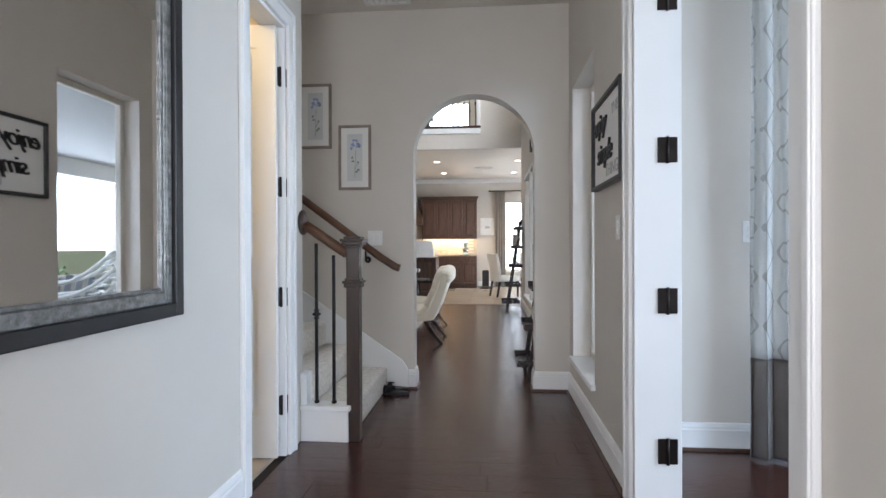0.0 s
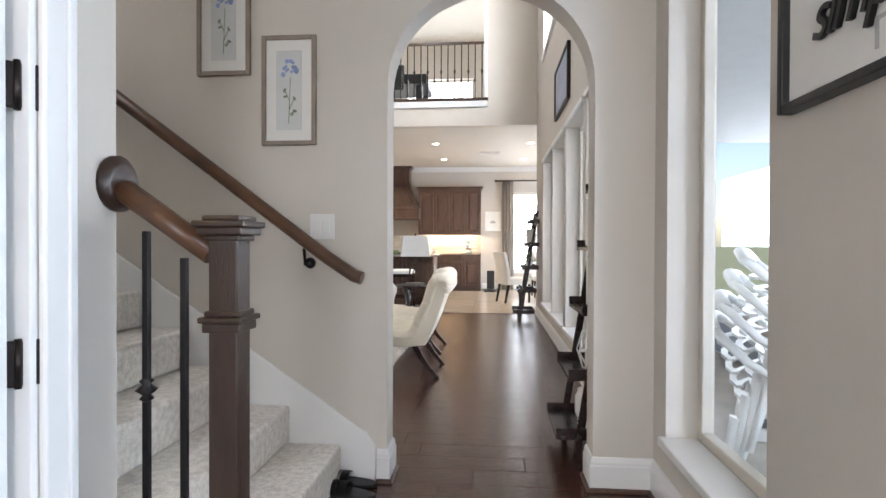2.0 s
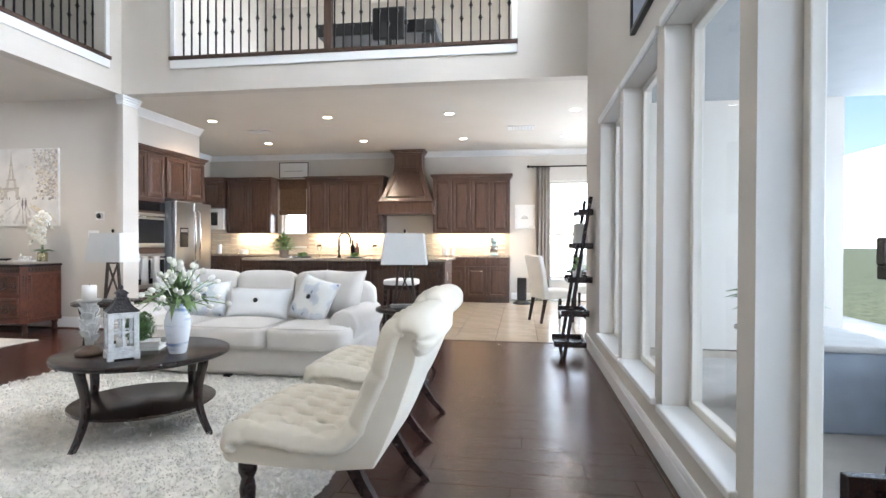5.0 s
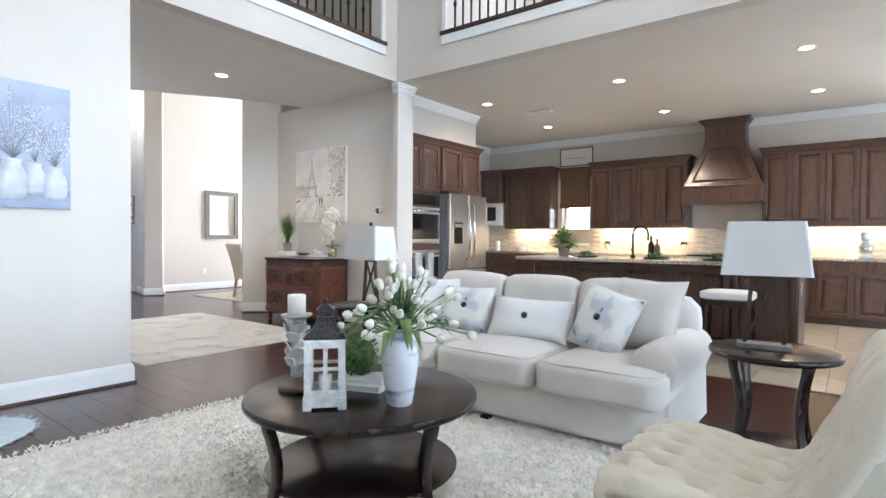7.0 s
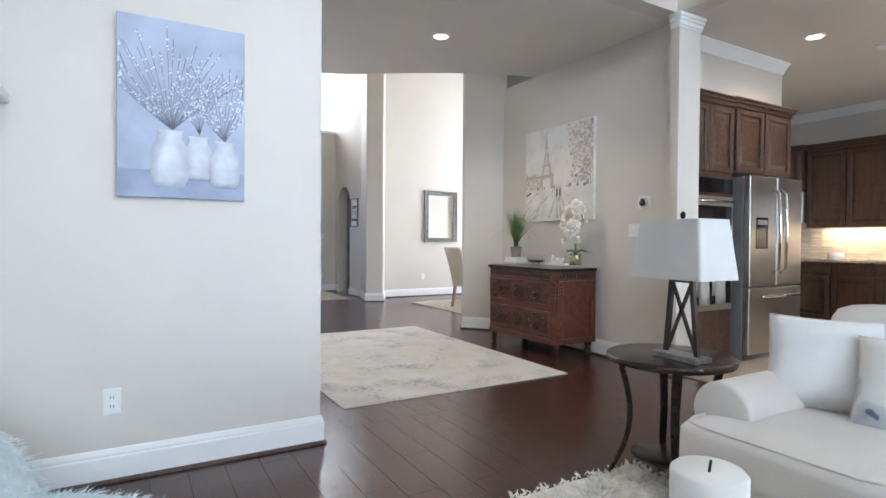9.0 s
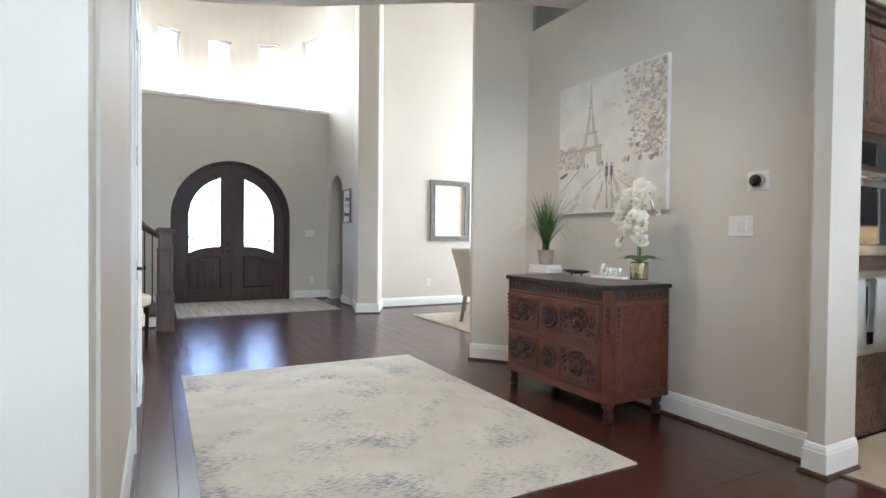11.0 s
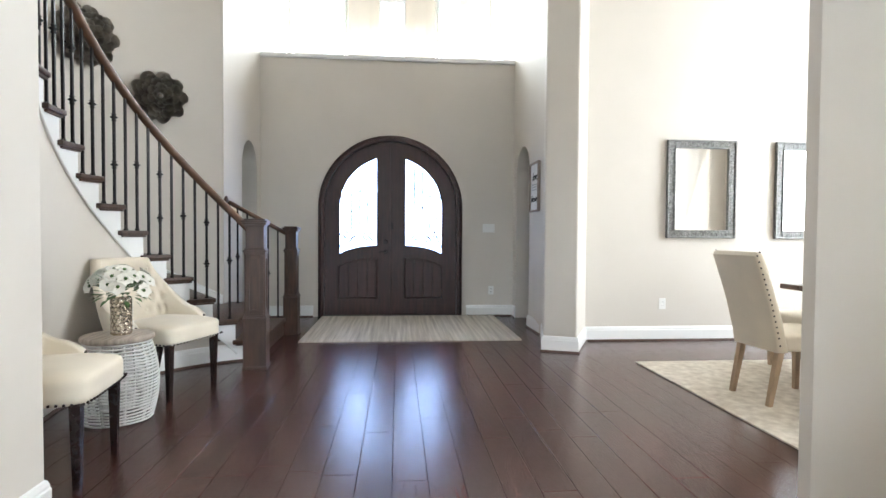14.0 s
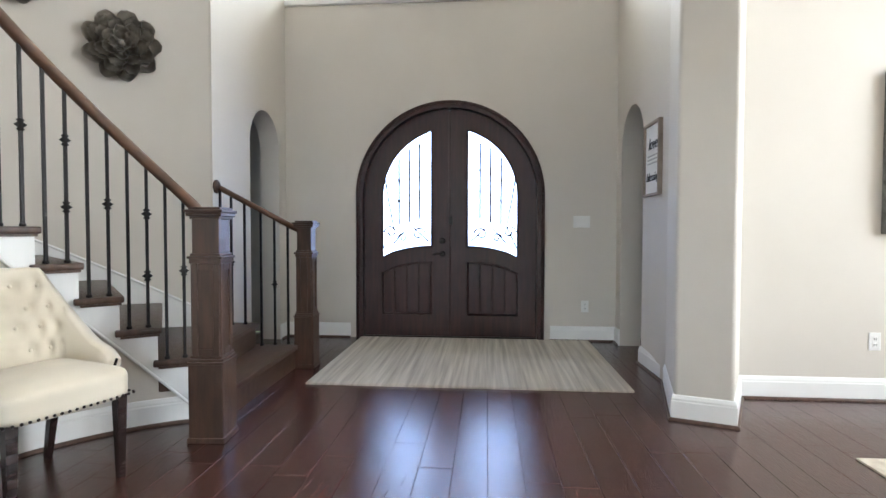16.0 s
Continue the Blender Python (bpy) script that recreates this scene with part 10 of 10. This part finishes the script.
def accent_chair(m):
    """A tub-backed chair, front towards -y, with button tufts and a nailhead edge."""
    root = empty("accent_chair", m, "cream tufted accent chair with nailheads and black legs", "chair", "chairs by the stairs")
    cushion("seat", 0.54, 0.52, 0.15, CREAM, root, pose(0, -0.05, 0.36), 6, 0.02)
    bm, nu, nv = bmesh.new(), 64, 26
    front, back = [], []
    for i in range(nu + 1):
        u = i / nu * 2 - 1
        a = u * 1.75
        sn, cs = math.sin(a), math.cos(a)
        cx, cy = 0.28 * math.copysign(abs(sn) ** 0.62, sn), 0.02 + 0.25 * math.copysign(abs(cs) ** 0.62, cs)
        top = 0.945 - 0.43 * (max(0.0, abs(u) - 0.36) / 0.64) ** 0.8 - 0.015 * u * u
        f, b = [], []
        for j in range(nv + 1):
            t = j / nv
            z = 0.37 + (top - 0.37) * t
            flare = 1 + 0.16 * t
            off = 0.0
            if abs(u) < 0.62:
                for bu, bz in [(x * 0.2 + (0.1 if row % 2 else 0), 0.55 + 0.10 * row) for row in range(4) for x in range(-3, 4)]:
                    off -= 0.028 * math.exp(-(((u - bu) * 0.5) ** 2 + (z - bz) ** 2) / 0.0010)
            th = 0.032 + 0.012 * math.sin(math.pi * t)
            lean = 0.10 * t * max(0, math.cos(a))
            dx, dy = math.sin(a), math.cos(a)
            f.append(bm.verts.new((cx * flare - dx * (th + off), cy * flare - dy * (th + off) + lean, z)))
            b.append(bm.verts.new((cx * flare + dx * th * 0.8, cy * flare + dy * th * 0.8 + lean, z)))
        front.append(f)
        back.append(b)
    for i in range(nu):
        for j in range(nv):
            bm.faces.new((front[i][j], front[i + 1][j], front[i + 1][j + 1], front[i][j + 1])).smooth = True
            bm.faces.new((back[i + 1][j], back[i][j], back[i][j + 1], back[i + 1][j + 1])).smooth = True
        bm.faces.new((front[i][nv], front[i + 1][nv], back[i + 1][nv], back[i][nv])).smooth = True
        bm.faces.new((front[i + 1][0], front[i][0], back[i][0], back[i + 1][0]))
    for i in (0, nu):
        for j in range(nv):
            bm.faces.new((front[i][j], front[i][j + 1], back[i][j + 1], back[i][j]))
    buttons = []
    for bu, bz in [(x * 0.2 + (0.1 if row % 2 else 0), 0.55 + 0.10 * row) for row in range(4) for x in range(-2, 3)]:
        if abs(bu) < 0.5:
            strip = front[round((bu + 1) / 2 * nu)]
            buttons.append(min(strip, key=lambda v: abs(v.co.z - bz)).co.copy())
    edge = [(front[i][nv].co + back[i][nv].co) / 2 for i in (0, nu)]
    studs = [b[j].co.lerp(front[i][j].co, 0.4) + Vector((0, -0.004, 0)) for i, b in ((0, back[0]), (nu, back[nu])) for j in range(nv + 1)]
    bmesh.ops.recalc_face_normals(bm, faces=bm.faces)
    mesh_object("backrest", bm, CREAM, parent=root)
    knobs = bmesh.new()
    for p in buttons:
        bmesh.ops.create_uvsphere(knobs, u_segments=8, v_segments=6, radius=0.011, matrix=Matrix.Translation(p))
    tagged(mesh_object("tuft_button", knobs, CREAM, True, root), kind="stuff")
    bm = bmesh.new()
    for p in studs:
        bmesh.ops.create_icosphere(bm, subdivisions=1, radius=0.0075, matrix=Matrix.Translation(p))
    for k in range(19):
        x = -0.26 + k * 0.0289
        bmesh.ops.create_icosphere(bm, subdivisions=1, radius=0.0075, matrix=Matrix.Translation((x, -0.306 + 0.012 * (abs(x) / 0.26) ** 6, 0.385)))
    for s in (-1, 1):
        for k in range(10):
            bmesh.ops.create_icosphere(bm, subdivisions=1, radius=0.0075, matrix=Matrix.Translation((s * 0.268, -0.28 + k * 0.03, 0.385)))
    tagged(mesh_object("nailhead", bm, BRONZE, True, root), kind="stuff")
    for x in (-0.22, 0.22):
        tube("front_leg", [(x, -0.25, 0), (x, -0.25, 0.38)], [0.02, 0.032], ESPRESSO, 4, root, flat=True)
        tube("back_leg", [(x * 0.9, 0.27, 0), (x * 0.9, 0.19, 0.38)], [0.02, 0.03], ESPRESSO, 4, root, flat=True)
    return root


_c = accent_chair(pose(-10.56, 7.06, 0, 0, 0, 160))
copy_thing(_c, pose(-9.20, 7.06, 0, 0, 0, 188))


def drum_table(m):
    root = empty("drum_table", m, "white rattan drum side table with wood top", "side table")
    prof = lambda t: 0.165 + 0.055 * math.sin(math.pi * (0.12 + 0.8 * t))
    n = 25
    for k in range(n):
        z = 0.015 + k * 0.0192
        r = prof(k / (n - 1))
        bm = bmesh.new()
        add_tube(bm, [(r * math.cos(a), r * math.sin(a), z + 0.002 * math.sin(3 * a + k)) for a in [2 * math.pi * i / 28 for i in range(29)]], 0.0062, 5)
        mesh_object("rattan_hoop", bm, PLASTIC, parent=root)
    for k in range(10):
        a = 2 * math.pi * k / 10
        bm = bmesh.new()
        add_tube(bm, [((prof(j / 8) - 0.012) * math.cos(a), (prof(j / 8) - 0.012) * math.sin(a), 0.01 + 0.475 * j / 8) for j in range(9)], 0.008, 5)
        mesh_object("rib", bm, PLASTIC, parent=root)
    GREYWOOD = material("weathered_grey_wood", (0.42, 0.36, 0.30), 0.6, vary=0.25, scale=6, bump=0.2, stretch=(1, 8, 1))
    lathe("top", [(0.19, 0.485), (0.198, 0.492), (0.198, 0.512), (0.19, 0.518), (0.001, 0.518)], GREYWOOD, 36, root)


drum_table(pose(-9.93, 7.06, 0))


def anemone_vase(m):
    root = empty("flower_vase", m, "mosaic mirror vase of white anemones", "vase")
    MOSAIC = material("gold_mirror_mosaic", (0.62, 0.55, 0.45), 0.16, metal=0.95, vary=0.5, scale=70, bump=0.6, grain=70)
    bm = bmesh.new()
    for k in range(9):
        for j in range(14):
            a = 2 * math.pi * (j + 0.5 * (k % 2)) / 14
            add_box(bm, -0.011, 0.011, -0.0025, 0.0025, -0.011, 0.011, 0.002, 1, 0, pose(0.056 * math.cos(a), 0.056 * math.sin(a), 0.02 + k * 0.023, 0, 0, math.degrees(a) + 90) @ pose(0, 0, 0, 6 * math.sin(k * j), 45, 0))
    tagged(mesh_object("mosaic_tiles", bm, MOSAIC, parent=root), kind="stuff")
    lathe("body", [(0.05, 0), (0.054, 0.005), (0.054, 0.22), (0.05, 0.222), (0.045, 0.2)], MOSAIC, 28, root, cap=False)
    rng = random.Random(17)
    petals, hearts, leaves = bmesh.new(), bmesh.new(), bmesh.new()
    for k in range(26):
        d = Vector((rng.gauss(0, 1), rng.gauss(0, 1), rng.uniform(-0.1, 1.5))).normalized()
        p = Vector((0, 0, 0.28)) + Vector((d.x * 0.17, d.y * 0.17, d.z * 0.13))
        mm = Matrix.Translation(p) @ (d + Vector((0, 0, 0.2))).to_track_quat("Z", "Y").to_matrix().to_4x4() @ Matrix.Rotation(rng.uniform(0, 2), 4, "Z")
        for q in range(7):
            a = q * 2 * math.pi / 7
            c, s = math.cos(a), math.sin(a)
            r = rng.uniform(0.045, 0.056)
            vs = [petals.verts.new(mm @ Vector(v)) for v in ((0.006 * c, 0.006 * s, 0), (r * 0.65 * c - 0.021 * s, r * 0.65 * s + 0.021 * c, 0.012), (r * c, r * s, 0.006 + 0.004 * (q % 2)), (r * 0.65 * c + 0.021 * s, r * 0.65 * s - 0.021 * c, 0.012))]
            petals.faces.new(vs).smooth = True
        add_lathe(hearts, [(0.009, 0.004), (0.010, 0.009), (0.002, 0.013)], 8, mm)
    for k in range(90):
        d = Vector((rng.gauss(0, 1), rng.gauss(0, 1), rng.uniform(-0.3, 1))).normalized()
        leaf_quad(leaves, Vector((0, 0, 0.25)) + Vector((d.x * 0.10, d.y * 0.10, d.z * 0.07)), d, (0, 0, 1), rng.uniform(0.06, 0.10), 0.03, 0.4)
    tagged(mesh_object("petals", petals, PETAL, parent=root), kind="stuff")
    tagged(mesh_object("hearts", hearts, LEAF, parent=root), kind="stuff")
    tagged(mesh_object("foliage", leaves, LEAF, parent=root), kind="stuff")


anemone_vase(pose(-9.93, 7.08, 0.518))

# ---- dining room ----
OAK = material("light_oak", (0.40, 0.29, 0.19), 0.5, vary=0.2, scale=6, bump=0.12, grain=40, stretch=(4, 4, 0.8))
_c = parsons_chair(pose(-10.07, 11.47, 0.01, 0, 0, 183), CREAM, OAK, "cream upholstered chair with nailheads and oak legs", "dining chairs", 0.48, 1.02, 0.44, True, 0.08)
for x, y, rz in ((-10.75, 12.2, 270), (-10.75, 12.9, 270), (-9.3, 12.2, 90), (-9.3, 12.9, 90), (-10.05, 13.75, 0)):
    copy_thing(_c, pose(x, y, 0.01, 0, 0, rz))
_t = empty("dining_table", pose(-10.03, 12.6, 0.01), "rustic wood dining table with trestle legs", "table")
for k in range(5):
    box("top_plank", -0.5 + k * 0.2 + 0.002, -0.3 + k * 0.2 - 0.002, -0.85, 0.85, 0.72, 0.76, RAILWOOD, 0.004, parent=_t)
for y in (-0.55, 0.55):
    box("trestle", -0.35, 0.35, y - 0.05, y + 0.05, 0.62, 0.72, DARKWOOD, 0.006, parent=_t)
    box("post", -0.07, 0.07, y - 0.06, y + 0.06, 0.08, 0.62, DARKWOOD, 0.006, parent=_t)
    box("foot", -0.36, 0.36, y - 0.05, y + 0.05, 0, 0.08, DARKWOOD, 0.01, parent=_t)
box("stretcher", -0.04, 0.04, -0.5, 0.5, 0.3, 0.4, DARKWOOD, 0.006, parent=_t)
for y in (12.0, 12.5, 13.0):
    for x in (-10.33, -9.73):
        tagged(lathe("plate", [(0.08, 0), (0.125, 0.012), (0.13, 0.016), (0.08, 0.005), (0.001, 0.005)], PORCELAIN, 24, at=pose(x, y, 0.77)), "white dinner plate on the dining table", "plate", "plates on the dining table")
        wine_glass(pose(x + 0.12, y + 0.16, 0.77))
# ---- floor planks, kitchen tiles and backsplash strips ----
def piece(name, me, parent, x, y, z):
    ob = new(name, me)
    ob.parent = parent
    ob.location = (x, y, z)
    return ob


def plank_floor():
    W, T = 0.165, 0.014
    root = tagged(new("floor"), "dark hand-scraped espresso plank floor", "floor", kind="structure")
    rng = random.Random(21)
    spans = [(-1.7, 4.2, -1.185, WX), (4.2, 10.49, -5.44, WX), (2.95, 14.7, -13.97, -5.44)]
    lengths = [0.62, 0.78, 0.95, 1.12, 1.30]
    meshes = {}

    def plank_mesh(l):
        if l not in meshes:
            bm = bmesh.new()
            add_box(bm, 0.0009, l - 0.0009, 0.0009, W - 0.0009, -T, 0, 0.0016, 1)
            me = bpy.data.meshes.new("plank")
            bm.to_mesh(me)
            bm.free()
            me.materials.append(WOOD)
            meshes[l] = me
        return meshes[l]

    rest, single = [], 0
    for y0, y1, x0, x1 in spans:
        rows = int(math.ceil((y1 - y0) / W))
        for r in range(rows):
            y = y0 + r * W
            x = x0 - rng.uniform(0, 0.9)
            while x < x1:
                l = rng.choice(lengths)
                a, b = max(x, x0), min(x + l, x1)
                x += l
                if b - a < 0.03:
                    continue
                whole = abs(b - a - l) < 1e-6 and y + W <= y1 + 0.2
                near = (-12.4 < a < -8.6 and 7.3 < y < 10.1) or (-1.2 < a < 0.4 and 4.3 < y < 9.6)
                if whole and near and single < 296:
                    piece("plank", plank_mesh(l), root, a, y, 0)
                    single += 1
                else:
                    rest.append((a, b, y, min(y + W, y1)))
    bm = bmesh.new()
    for a, b, y, yb in rest:
        if yb - y > 0.01:
            lo = [bm.verts.new(c) for c in ((a + 0.0012, y + 0.0012, 0), (b - 0.0012, y + 0.0012, 0), (b - 0.0012, yb - 0.0012, 0), (a + 0.0012, yb - 0.0012, 0))]
            dn = [bm.verts.new((v.co.x, v.co.y, -T)) for v in lo]
            bm.faces.new(lo)
            for i in range(4):
                bm.faces.new((lo[i], dn[i], dn[(i + 1) % 4], lo[(i + 1) % 4]))
    bmesh.ops.recalc_face_normals(bm, faces=bm.faces)
    tagged(mesh_object("far_planks", bm, WOOD, parent=root), kind="stuff")


def tile_floor():
    root = tagged(new("floor_kitchen"), "polished beige porcelain tile floor", "floor", kind="structure")
    S = 0.50
    bm = bmesh.new()
    add_box(bm, 0.002, S - 0.002, 0.002, S - 0.002, -0.012, 0.0, 0.0015, 1)
    me = bpy.data.meshes.new("tile")
    bm.to_mesh(me)
    bm.free()
    me.materials.append(TILE)
    for i in range(20):
        for j in range(10):
            x, y = -6.98 + i * S, 10.50 + j * S - 0.25 * (i % 2) * 0
            if y + S < KY + 0.25 and x + S < 3.02:
                piece("tile", me, root, x, y, 0)
    tagged(box("floor_threshold", -5.4, WX + 0.2, 10.455, 10.50, -0.012, 0.006, DARKWOOD, 0.004), "dark wood threshold strip at the tiles", "threshold", kind="structure")


def backsplash():
    root = tagged(new("backsplash"), "tan stone mosaic strip backsplash", "backsplash", kind="structure")
    bm = bmesh.new()
    add_box(bm, 0.001, 0.299, -0.010, 0, 0.001, 0.043, 0.001, 1)
    me = bpy.data.meshes.new("strip")
    bm.to_mesh(me)
    bm.free()
    me.materials.append(SPLASH)
    for r in range(10):
        for k in range(22):
            x = -6.96 + k * 0.30 - 0.15 * (r % 2)
            if -5.36 - 0.3 < x < -4.75 and r * 0.044 + 0.916 > 1.04:
                continue
            if x + 0.3 < -0.40:
                piece("strip", me, root, x, KY - 0.006, 0.916 + r * 0.044)


plank_floor()
tile_floor()
backsplash()
